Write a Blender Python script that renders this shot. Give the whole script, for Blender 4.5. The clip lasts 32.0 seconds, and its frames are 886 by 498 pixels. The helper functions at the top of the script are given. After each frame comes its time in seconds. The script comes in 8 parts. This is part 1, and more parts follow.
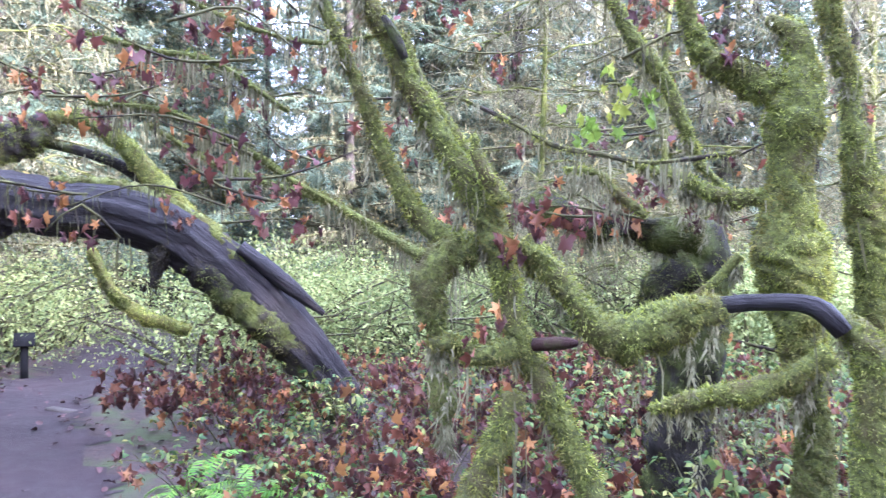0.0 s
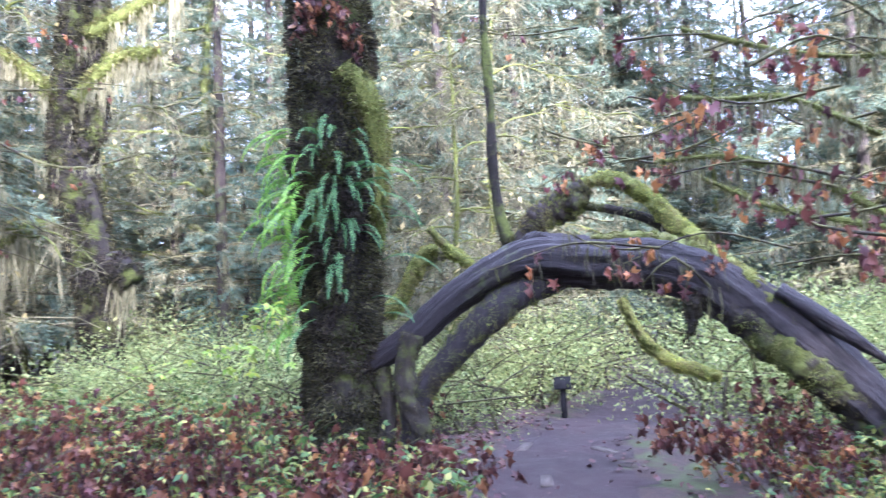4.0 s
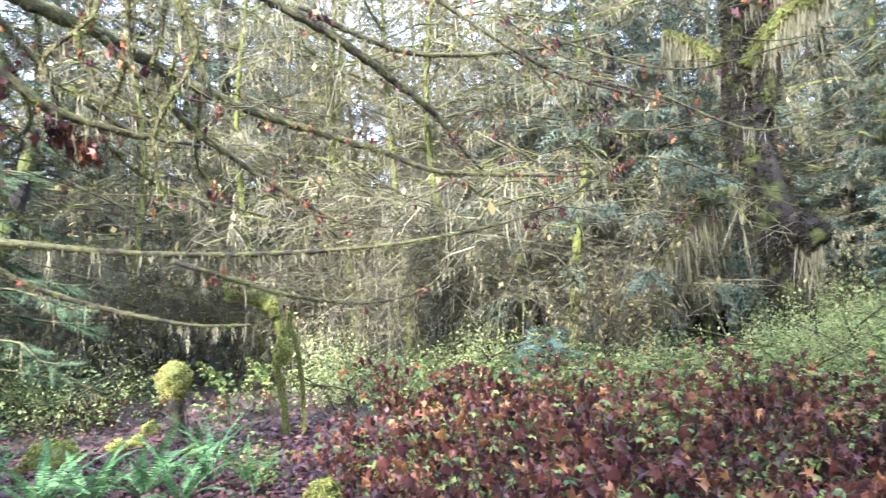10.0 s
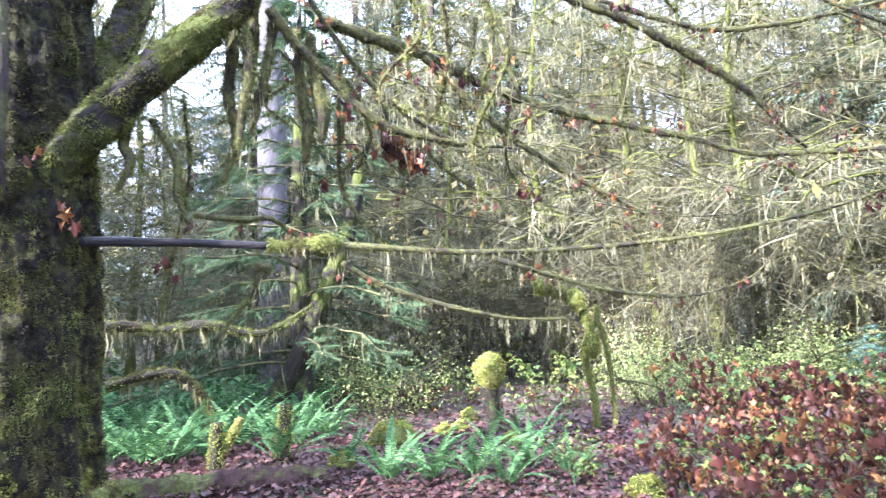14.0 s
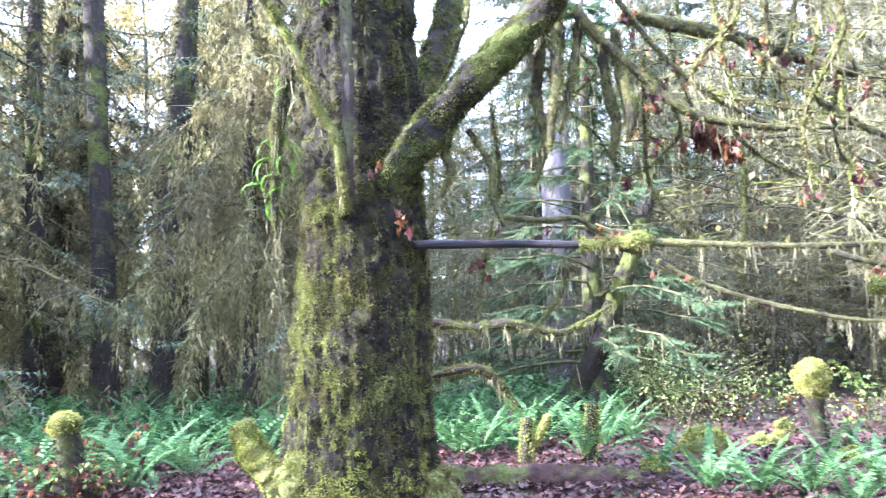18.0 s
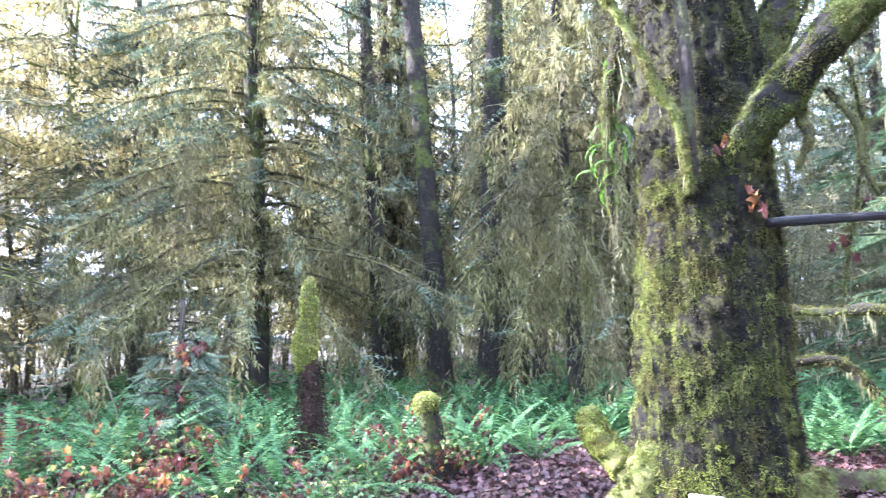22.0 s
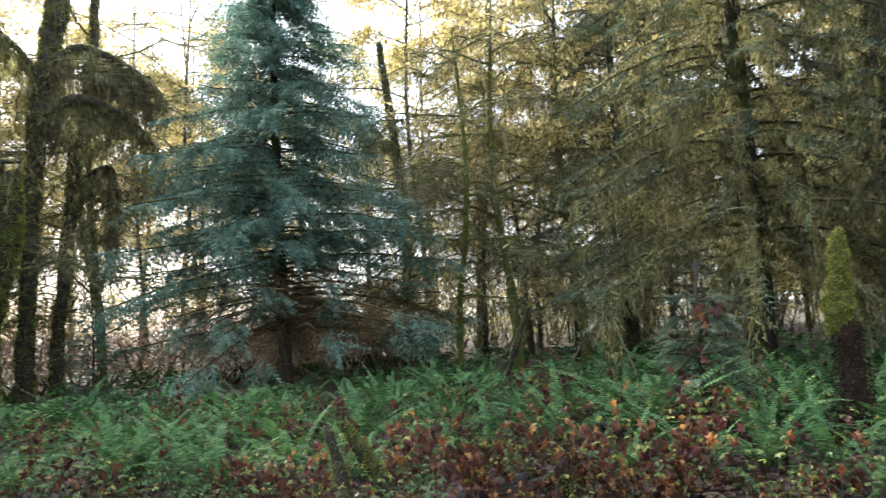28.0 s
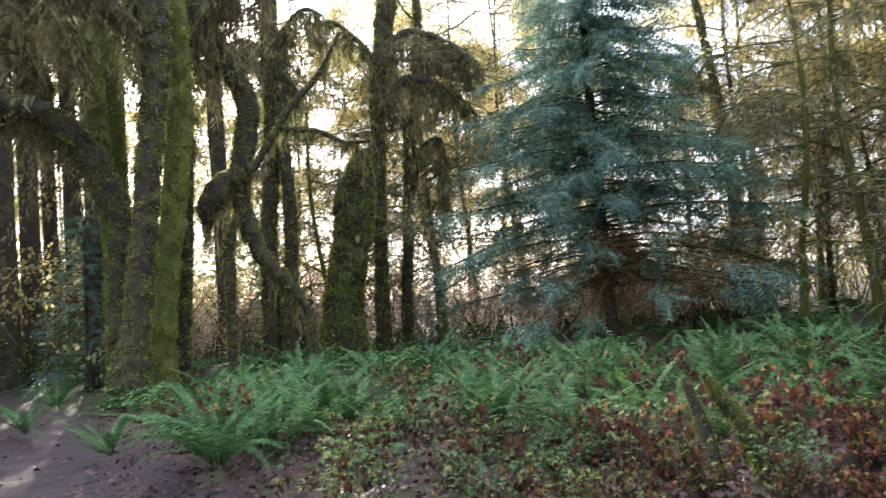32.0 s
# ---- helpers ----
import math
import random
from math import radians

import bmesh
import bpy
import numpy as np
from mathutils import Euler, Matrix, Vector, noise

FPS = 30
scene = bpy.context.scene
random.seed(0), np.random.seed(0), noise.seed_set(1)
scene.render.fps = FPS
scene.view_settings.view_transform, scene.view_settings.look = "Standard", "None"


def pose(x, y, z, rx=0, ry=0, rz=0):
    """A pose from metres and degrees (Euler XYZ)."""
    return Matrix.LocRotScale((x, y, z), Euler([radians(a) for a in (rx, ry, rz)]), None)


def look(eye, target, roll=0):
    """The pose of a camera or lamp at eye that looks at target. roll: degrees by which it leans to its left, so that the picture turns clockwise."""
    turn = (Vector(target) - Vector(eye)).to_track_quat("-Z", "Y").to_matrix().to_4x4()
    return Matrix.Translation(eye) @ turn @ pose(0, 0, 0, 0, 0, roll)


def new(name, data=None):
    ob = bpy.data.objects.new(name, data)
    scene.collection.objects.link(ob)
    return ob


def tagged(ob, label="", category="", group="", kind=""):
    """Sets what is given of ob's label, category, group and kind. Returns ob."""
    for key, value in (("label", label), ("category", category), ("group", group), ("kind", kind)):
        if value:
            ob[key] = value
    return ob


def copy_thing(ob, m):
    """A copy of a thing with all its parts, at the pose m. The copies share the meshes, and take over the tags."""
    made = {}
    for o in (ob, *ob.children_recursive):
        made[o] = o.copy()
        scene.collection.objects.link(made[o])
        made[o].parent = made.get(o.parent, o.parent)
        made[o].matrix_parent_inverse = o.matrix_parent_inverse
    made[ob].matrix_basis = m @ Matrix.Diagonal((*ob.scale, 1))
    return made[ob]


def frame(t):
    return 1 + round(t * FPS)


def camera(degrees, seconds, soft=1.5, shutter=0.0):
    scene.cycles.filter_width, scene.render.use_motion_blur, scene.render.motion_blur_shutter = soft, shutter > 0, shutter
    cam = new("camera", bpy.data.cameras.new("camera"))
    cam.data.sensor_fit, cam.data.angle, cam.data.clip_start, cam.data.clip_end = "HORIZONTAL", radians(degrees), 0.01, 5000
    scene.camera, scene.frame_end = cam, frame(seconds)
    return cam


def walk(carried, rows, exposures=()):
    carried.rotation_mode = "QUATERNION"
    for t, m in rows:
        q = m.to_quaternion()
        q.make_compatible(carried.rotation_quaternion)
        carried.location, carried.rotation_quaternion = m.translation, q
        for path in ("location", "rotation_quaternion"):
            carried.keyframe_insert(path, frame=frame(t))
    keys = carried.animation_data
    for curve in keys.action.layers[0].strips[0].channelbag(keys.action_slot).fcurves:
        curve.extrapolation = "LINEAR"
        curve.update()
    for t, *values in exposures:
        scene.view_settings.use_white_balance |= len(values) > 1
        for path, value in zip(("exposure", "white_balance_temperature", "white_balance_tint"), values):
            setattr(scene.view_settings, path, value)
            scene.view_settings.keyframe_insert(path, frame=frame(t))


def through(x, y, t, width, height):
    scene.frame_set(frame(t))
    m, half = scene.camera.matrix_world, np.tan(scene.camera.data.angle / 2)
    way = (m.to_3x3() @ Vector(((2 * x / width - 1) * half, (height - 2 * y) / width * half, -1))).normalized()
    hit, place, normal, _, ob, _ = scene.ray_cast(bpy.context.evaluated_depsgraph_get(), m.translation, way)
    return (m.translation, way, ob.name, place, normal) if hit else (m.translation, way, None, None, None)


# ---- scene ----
cam = camera(63.35, 32.0, soft=1.25, shutter=0.5)
ROWS = [
    (0.0, 0.013, 0.577, 1.473, -0.0, 0.5, 0.16),
    (0.5, 0.012, 0.578, 1.478, 3.86, 0.69, -0.06),
    (1.0, -0.022, 0.596, 1.488, 7.93, 1.38, 0.39),
    (1.5, -0.077, 0.61, 1.495, 10.25, 1.56, 1.15),
    (2.0, -0.13, 0.602, 1.492, 13.42, 1.9, 1.5),
    (2.5, -0.158, 0.584, 1.497, 17.09, 2.69, 2.02),
    (3.0, -0.203, 0.547, 1.499, 23.31, 3.85, 2.2),
    (3.5, -0.271, 0.507, 1.496, 30.95, 4.64, 2.66),
    (5.5, -0.418, 0.403, 1.489, 50.38, 5.43, 2.43),
    (6.0, -0.447, 0.348, 1.499, 54.98, 5.56, 2.39),
    (6.5, -0.466, 0.308, 1.503, 59.12, 5.78, 2.43),
    (7.0, -0.492, 0.252, 1.51, 63.76, 5.98, 2.36),
    (7.5, -0.517, 0.215, 1.514, 68.08, 5.87, 2.92),
    (8.0, -0.546, 0.186, 1.512, 70.02, 5.63, 3.38),
    (8.5, -0.575, 0.131, 1.506, 70.56, 5.7, 4.39),
    (9.0, -0.606, 0.119, 1.498, 75.11, 5.51, 4.03),
    (9.5, -0.639, 0.118, 1.51, 81.29, 5.03, 3.1),
    (10.0, -0.655, 0.108, 1.511, 85.75, 4.72, 2.94),
    (10.5, -0.66, 0.072, 1.506, 88.81, 4.9, 2.71),
    (11.0, -0.661, 0.051, 1.509, 91.29, 4.99, 2.85),
    (11.5, -0.668, 0.031, 1.506, 93.35, 4.98, 2.88),
    (12.0, -0.67, 0.008, 1.506, 95.44, 5.13, 3.01),
    (12.5, -0.663, -0.014, 1.509, 97.72, 5.34, 3.04),
    (13.0, -0.652, -0.036, 1.506, 100.8, 5.54, 3.01),
    (13.5, -0.632, -0.047, 1.505, 105.09, 5.58, 2.88),
    (15.5, -0.561, -0.154, 1.513, 115.0, 5.54, 2.92),
    (16.0, -0.54, -0.19, 1.503, 118.05, 5.77, 2.51),
    (16.5, -0.51, -0.223, 1.497, 121.6, 6.22, 2.18),
    (17.0, -0.492, -0.253, 1.492, 124.42, 6.37, 1.98),
    (17.5, -0.474, -0.291, 1.494, 126.72, 6.47, 1.99),
    (18.0, -0.48, -0.33, 1.499, 129.61, 6.59, 2.09),
    (18.5, -0.467, -0.371, 1.505, 132.74, 6.74, 2.11),
    (19.0, -0.448, -0.417, 1.509, 136.32, 6.8, 2.08),
    (19.5, -0.426, -0.445, 1.508, 139.79, 6.99, 2.0),
    (20.0, -0.388, -0.468, 1.51, 142.79, 7.04, 1.93),
    (20.5, -0.352, -0.499, 1.512, 145.44, 7.02, 2.0),
    (21.0, -0.316, -0.537, 1.503, 148.21, 6.77, 1.98),
    (21.5, -0.295, -0.558, 1.498, 150.36, 6.56, 2.01),
    (22.0, -0.278, -0.579, 1.498, 152.78, 6.6, 2.18),
    (22.5, -0.236, -0.594, 1.495, 156.11, 6.75, 2.31),
    (23.0, -0.212, -0.6, 1.501, 159.36, 6.68, 2.64),
    (23.5, -0.194, -0.607, 1.512, 162.8, 6.56, 3.82),
    (24.0, -0.155, -0.629, 1.523, 166.92, 6.97, 4.21),
    (24.5, -0.122, -0.641, 1.519, 170.39, 7.13, 4.07),
    (25.0, -0.102, -0.655, 1.512, 172.76, 6.8, 3.64),
    (25.5, -0.082, -0.673, 1.495, 175.6, 6.28, 3.26),
    (27.5, 0.035, -0.695, 1.494, 185.48, 5.53, 2.97),
    (28.0, 0.055, -0.685, 1.493, 189.29, 5.54, 3.27),
    (28.5, 0.078, -0.674, 1.494, 192.38, 5.37, 3.61),
    (29.0, 0.1, -0.657, 1.491, 195.23, 4.95, 4.0),
    (29.5, 0.128, -0.648, 1.489, 198.37, 4.27, 4.3),
    (30.0, 0.18, -0.656, 1.48, 201.3, 3.93, 4.23),
    (30.5, 0.223, -0.656, 1.48, 204.05, 3.83, 4.41),
    (31.0, 0.268, -0.63, 1.486, 207.47, 4.21, 4.51),
    (31.5, 0.299, -0.605, 1.492, 210.47, 4.3, 4.59),
    (32.0, 0.335, -0.582, 1.488, 213.54, 3.59, 4.38),
]
EXPOSURES = [(0.0, 3.45, 5080, 34), (3.0, 3.38, 5000, 34), (6.0, 3.05, 5050, 32), (9.0, 2.75, 5220, 28), (12.0, 2.95, 5280, 26), (15.0, 3.15, 5180, 25), (17.0, 3.33, 5150, 27), (21.0, 3.8, 5030, 28), (23.0, 3.1, 5300, 19), (25.0, 2.5, 5800, 15), (28.0, 1.9, 6150, 13), (32.0, 2.0, 6100, 17)]
walk(cam, [(t, pose(x, y, z, 90 + pitch, roll, yaw)) for t, x, y, z, yaw, pitch, roll in ROWS], EXPOSURES)

# ---- light: low warm sun behind a tall wood, pale sky ----
SUN_AZ, SUN_EL = 236.0, 29.0
world = bpy.data.worlds.new("world")
scene.world = world
world.use_nodes = True
wn = world.node_tree
sky = wn.nodes.new("ShaderNodeTexSky")
sky.sky_type, sky.sun_disc = "NISHITA", False
sky.sun_elevation, sky.sun_rotation = radians(SUN_EL), radians(-SUN_AZ)
sky.air_density, sky.dust_density, sky.ozone_density = 1.0, 2.0, 1.0
veil = wn.nodes.new("ShaderNodeMix")  # thin high cloud over the blue
veil.data_type = "RGBA"
veil.inputs[0].default_value = 0.55
# an overcast sky is about three times as bright overhead as at the horizon
up = wn.nodes.new("ShaderNodeSeparateXYZ")
wn.links.new(wn.nodes.new("ShaderNodeTexCoord").outputs["Generated"], up.inputs[0])
cloud = wn.nodes.new("ShaderNodeValToRGB")
cloud.color_ramp.elements[0].color, cloud.color_ramp.elements[1].color = (0.29, 0.305, 0.315, 1), (0.93, 0.98, 1.0, 1)
wn.links.new(up.outputs["Z"], cloud.inputs[0])
bright = wn.nodes.new("ShaderNodeVectorMath")
bright.operation = "SCALE"
bright.inputs["Scale"].default_value = 17.0
wn.links.new(cloud.outputs[0], bright.inputs[0])
wn.links.new(bright.outputs[0], veil.inputs[7])
wn.links.new(sky.outputs[0], veil.inputs[6])
wn.links.new(veil.outputs[2], wn.nodes["Background"].inputs[0])
wn.nodes["Background"].inputs[1].default_value = 0.115
sun = new("sun", bpy.data.lights.new("sun", "SUN"))
sun.data.energy, sun.data.angle, sun.data.color = 5.0, radians(0.6), (1.0, 0.9, 0.72)
a, e = radians(SUN_AZ), radians(SUN_EL)
sun.matrix_world = look((-40 * math.sin(a) * math.cos(e), 40 * math.cos(a) * math.cos(e), 40 * math.sin(e)), (0, 0, 0))


# ---- materials ----
def nodes_of(name):
    m = bpy.data.materials.new(name)
    m.use_nodes = True
    t = m.node_tree
    return m, t, t.nodes["Principled BSDF"], t.nodes["Material Output"]


def ramp(t, fac, stops):
    r = t.nodes.new("ShaderNodeValToRGB")
    el = r.color_ramp.elements
    while len(el) < len(stops):
        el.new(0.5)
    for k, (p, c) in zip(el, stops):
        k.position, k.color = p, (*c, 1)
    t.links.new(fac, r.inputs[0])
    return r.outputs[0]


def noise_of(t, scale, detail=6.0, rough=0.6, stretch=None):
    n = t.nodes.new("ShaderNodeTexNoise")
    n.inputs["Scale"].default_value, n.inputs["Detail"].default_value, n.inputs["Roughness"].default_value = scale, detail, rough
    co = t.nodes.new("ShaderNodeTexCoord")
    if stretch:
        mp = t.nodes.new("ShaderNodeMapping")
        mp.inputs["Scale"].default_value = stretch
        grain = t.nodes.new("ShaderNodeAttribute")
        grain.attribute_name = "grain"
        t.links.new(grain.outputs["Vector"], mp.inputs[0])
        t.links.new(mp.outputs[0], n.inputs[0])
    else:
        t.links.new(co.outputs["Object"], n.inputs[0])
    return n.outputs["Fac"]


def mix_colour(t, fac, a, b, mode="MIX"):
    m = t.nodes.new("ShaderNodeMix")
    m.data_type, m.blend_type = "RGBA", mode
    for sock, val in ((m.inputs[0], fac), (m.inputs[6], a), (m.inputs[7], b)):
        if hasattr(val, "is_output"):
            t.links.new(val, sock)
        else:
            sock.default_value = (*val, 1) if isinstance(val, tuple) else val
    return m.outputs[2]


def bump(t, p, height, strength, distance=0.02):
    b = t.nodes.new("ShaderNodeBump")
    b.inputs["Strength"].default_value, b.inputs["Distance"].default_value = strength, distance
    t.links.new(height, b.inputs["Height"])
    t.links.new(b.outputs[0], p.inputs["Normal"])


def leafy(name, stops, through=0.35, rough=0.55, spread=0.35, scale=9.0, patches=None, pscale=4.0):
    """Thin growth that lets some light through; each leaf or blade takes its own tone."""
    m, t, p, out = nodes_of(name)
    geo = t.nodes.new("ShaderNodeNewGeometry")
    col = ramp(t, geo.outputs["Random Per Island"], stops)
    if patches:
        col = mix_colour(t, ramp(t, noise_of(t, pscale, 4.0, 0.6), [(0.46, (0, 0, 0)), (0.62, (0.85, 0.85, 0.85))]), col, patches)
    n = noise_of(t, scale, 3.0)
    tone = ramp(t, n, [(0.3, (1 - spread,) * 3), (0.7, (1 + 0.25 * spread,) * 3)])
    col = mix_colour(t, 1.0, col, tone, "MULTIPLY")
    t.links.new(col, p.inputs["Base Color"])
    p.inputs["Roughness"].default_value = rough
    p.inputs["Specular IOR Level"].default_value = 0.35
    tr = t.nodes.new("ShaderNodeBsdfTranslucent")
    t.links.new(col, tr.inputs[0])
    mx = t.nodes.new("ShaderNodeMixShader")
    mx.inputs[0].default_value = through
    t.links.new(p.outputs[0], mx.inputs[1])
    t.links.new(tr.outputs[0], mx.inputs[2])
    t.links.new(mx.outputs[0], out.inputs[0])
    return m


def barky(name, dark, light, moss=None, amount=0.5, rough=0.85, stretch=(6, 6, 1.2), strength=0.8, scale=5.0, mscale=2.2):
    m, t, p, out = nodes_of(name)
    n1 = noise_of(t, scale, 9.0, 0.7, stretch)
    n2 = noise_of(t, 1.3, 4.0)
    col = ramp(t, n1, [(0.32, dark), (0.68, light)])
    col = mix_colour(t, n2, col, tuple(0.6 * c for c in dark))
    if moss:
        n3 = noise_of(t, mscale, 8.0, 0.7)
        n4 = noise_of(t, 40.0, 3.0)
        mcol = ramp(t, n4, [(0.3, tuple(0.45 * c for c in moss)), (0.7, moss)])
        mask = ramp(t, n3, [(0.56 - 0.3 * amount, (0, 0, 0)), (0.66 - 0.3 * amount, (1, 1, 1))])
        col = mix_colour(t, mask, col, mcol)
    t.links.new(col, p.inputs["Base Color"])
    p.inputs["Roughness"].default_value = rough
    p.inputs["Specular IOR Level"].default_value = 0.35 if rough < 0.6 else 0.2
    bump(t, p, n1, strength, 0.03)
    return m


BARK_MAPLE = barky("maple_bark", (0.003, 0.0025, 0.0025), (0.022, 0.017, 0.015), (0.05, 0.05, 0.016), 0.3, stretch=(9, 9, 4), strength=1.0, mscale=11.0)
BARK_SPRUCE = barky("spruce_bark", (0.03, 0.024, 0.022), (0.11, 0.09, 0.082), (0.10, 0.105, 0.05), 0.25, stretch=(9, 9, 2), mscale=4.0)
BARK_MOSSY = barky("mossy_bark", (0.04, 0.035, 0.02), (0.11, 0.095, 0.05), (0.12, 0.14, 0.03), 0.9, mscale=6.0)
BARK_DARK = barky("dark_bark", (0.015, 0.013, 0.011), (0.06, 0.05, 0.045), (0.09, 0.11, 0.025), 0.25)
BARK_PALE = barky("pale_bark", (0.08, 0.075, 0.085), (0.22, 0.21, 0.225), None, stretch=(8, 8, 3))
WET_WOOD = barky("wet_bare_wood", (0.004, 0.003, 0.005), (0.034, 0.026, 0.03), (0.08, 0.10, 0.025), -0.05, rough=0.58, stretch=(12, 12, 1.2), strength=1.0, scale=3.0, mscale=1.6)
TWIG = barky("twig_bark", (0.03, 0.025, 0.02), (0.10, 0.085, 0.06), (0.13, 0.13, 0.05), 0.45, mscale=8.0)
LOG_ROT = barky("rotten_wood", (0.018, 0.01, 0.009), (0.085, 0.042, 0.036), (0.10, 0.12, 0.03), 0.15, stretch=(3, 3, 3))
MOSS = leafy("moss_tufts", [(0.0, (0.09, 0.112, 0.026)), (0.4, (0.165, 0.2, 0.045)), (0.8, (0.25, 0.28, 0.072)), (1.0, (0.2, 0.17, 0.065))], 0.35, 0.95, 0.6, 8.0, (0.15, 0.125, 0.048), 3.0)
MOSS_BRIGHT = leafy("bright_moss", [(0.0, (0.17, 0.2, 0.036)), (0.45, (0.34, 0.38, 0.07)), (0.8, (0.46, 0.49, 0.12)), (1.0, (0.6, 0.6, 0.22))], 0.45, 0.95, 0.6, 30.0, (0.36, 0.33, 0.11), 5.0)
MOSS_VINE = leafy("vine_maple_moss", [(0.0, (0.1, 0.125, 0.022)), (0.35, (0.25, 0.3, 0.05)), (0.75, (0.4, 0.46, 0.085)), (1.0, (0.56, 0.57, 0.19))], 0.42, 0.95, 0.5, 26.0, (0.22, 0.19, 0.055), 5.0)
MOSS_OLIVE = leafy("olive_hanging_moss", [(0.0, (0.11, 0.108, 0.043)), (0.45, (0.235, 0.225, 0.092)), (0.8, (0.35, 0.335, 0.15)), (1.0, (0.48, 0.46, 0.24))], 0.5, 0.95, 0.55, 1.6, (0.2, 0.175, 0.105), 0.9)
MOSS_DARK = leafy("dark_moss", [(0.0, (0.014, 0.013, 0.009)), (0.5, (0.045, 0.043, 0.019)), (0.85, (0.095, 0.09, 0.032)), (1.0, (0.19, 0.18, 0.07))], 0.2, 0.95, 0.75, 6.0, (0.045, 0.034, 0.028), 2.5)
LEAF_MAROON = leafy("maroon_withered_leaves", [(0.0, (0.04, 0.016, 0.017)), (0.25, (0.095, 0.034, 0.03)), (0.5, (0.165, 0.062, 0.038)), (0.66, (0.085, 0.043, 0.04)), (0.82, (0.26, 0.105, 0.045)), (1.0, (0.4, 0.21, 0.085))], 0.35, 0.45, 0.5, 5.0)
HANGING = leafy("hanging_moss", [(0.0, (0.135, 0.13, 0.065)), (0.5, (0.25, 0.242, 0.135)), (1.0, (0.37, 0.355, 0.22))], 0.4, 0.95, 0.5, 2.0)
LEAF_RED = leafy("withered_maple_leaves", [(0.0, (0.06, 0.026, 0.03)), (0.3, (0.125, 0.045, 0.045)), (0.55, (0.23, 0.085, 0.05)), (0.7, (0.1, 0.05, 0.055)), (0.88, (0.38, 0.155, 0.055)), (1.0, (0.55, 0.29, 0.1))], 0.35, 0.5, 0.4)
LEAF_LITTER = leafy("fallen_leaves", [(0.0, (0.034, 0.016, 0.02)), (0.4, (0.078, 0.034, 0.037)), (0.7, (0.12, 0.053, 0.044)), (0.9, (0.066, 0.04, 0.044)), (1.0, (0.2, 0.105, 0.06))], 0.1, 0.5, 0.4)
LEAF_GREEN = leafy("bramble_leaves", [(0.0, (0.05, 0.11, 0.035)), (0.35, (0.105, 0.175, 0.045)), (0.7, (0.2, 0.26, 0.06)), (1.0, (0.36, 0.33, 0.085))], 0.4, 0.55, 0.4)
LEAF_HERB = leafy("low_herb_leaves", [(0.0, (0.035, 0.085, 0.035)), (0.5, (0.075, 0.15, 0.055)), (0.85, (0.14, 0.225, 0.08)), (1.0, (0.27, 0.28, 0.09))], 0.35, 0.6, 0.4)
LEAF_LIME = leafy("lime_leaves", [(0.0, (0.20, 0.34, 0.05)), (0.6, (0.32, 0.46, 0.07)), (1.0, (0.42, 0.45, 0.08))], 0.5, 0.45, 0.3)
FERN = leafy("fern_fronds", [(0.0, (0.028, 0.085, 0.034)), (0.5, (0.072, 0.168, 0.053)), (1.0, (0.14, 0.26, 0.088))], 0.3, 0.8, 0.4, 2.0)
FERN_LIGHT = leafy("licorice_fern_fronds", [(0.0, (0.10, 0.27, 0.03)), (1.0, (0.24, 0.42, 0.06))], 0.45, 0.45, 0.3)
NEEDLES = leafy("spruce_needles", [(0.0, (0.058, 0.092, 0.064)), (0.5, (0.1, 0.145, 0.096)), (1.0, (0.16, 0.205, 0.13))], 0.3, 0.8, 0.4, 1.5)
NEEDLES_DARK = leafy("dark_spruce_needles", [(0.0, (0.03, 0.058, 0.026)), (0.5, (0.055, 0.1, 0.042)), (1.0, (0.09, 0.145, 0.06))], 0.3, 0.85, 0.4, 1.5)
NEEDLES_BLUE = leafy("blue_spruce_needles", [(0.0, (0.062, 0.135, 0.122)), (0.5, (0.125, 0.235, 0.195)), (1.0, (0.23, 0.35, 0.235))], 0.34, 0.6, 0.4, 1.2)
DEAD_TWIGS = leafy("dead_mossy_twigs", [(0.0, (0.08, 0.074, 0.048)), (0.5, (0.17, 0.165, 0.1)), (1.0, (0.29, 0.28, 0.165))], 0.35, 0.9, 0.5, 2.0)
BROWN_TWIGS = leafy("brown_dead_twigs", [(0.0, (0.08, 0.05, 0.03)), (0.5, (0.19, 0.12, 0.065)), (1.0, (0.32, 0.21, 0.11))], 0.35, 0.9, 0.5, 2.0)
LEAF_PALE = leafy("pale_bush_leaves", [(0.0, (0.17, 0.24, 0.08)), (0.5, (0.28, 0.34, 0.12)), (1.0, (0.4, 0.43, 0.16))], 0.4, 0.6, 0.3)
GOLD = leafy("yellowing_leaves", [(0.0, (0.36, 0.30, 0.11)), (0.6, (0.52, 0.45, 0.19)), (1.0, (0.62, 0.54, 0.28))], 0.68, 0.6, 0.3, 3.0)


def ground_material():
    m, t, p, out = nodes_of("forest_soil")
    n1, n2, n3 = noise_of(t, 0.9, 8.0, 0.65), noise_of(t, 22.0, 6.0, 0.75), noise_of(t, 3.5, 5.0)
    soil = ramp(t, n2, [(0.3, (0.014, 0.01, 0.009)), (0.55, (0.05, 0.031, 0.026)), (0.75, (0.1, 0.056, 0.042))])
    green = ramp(t, n3, [(0.48, (0, 0, 0)), (0.62, (1, 1, 1))])
    soil = mix_colour(t, green, soil, (0.045, 0.06, 0.018))
    t.links.new(soil, p.inputs["Base Color"])
    p.inputs["Roughness"].default_value = 0.85
    bump(t, p, n2, 0.8, 0.03)
    return m


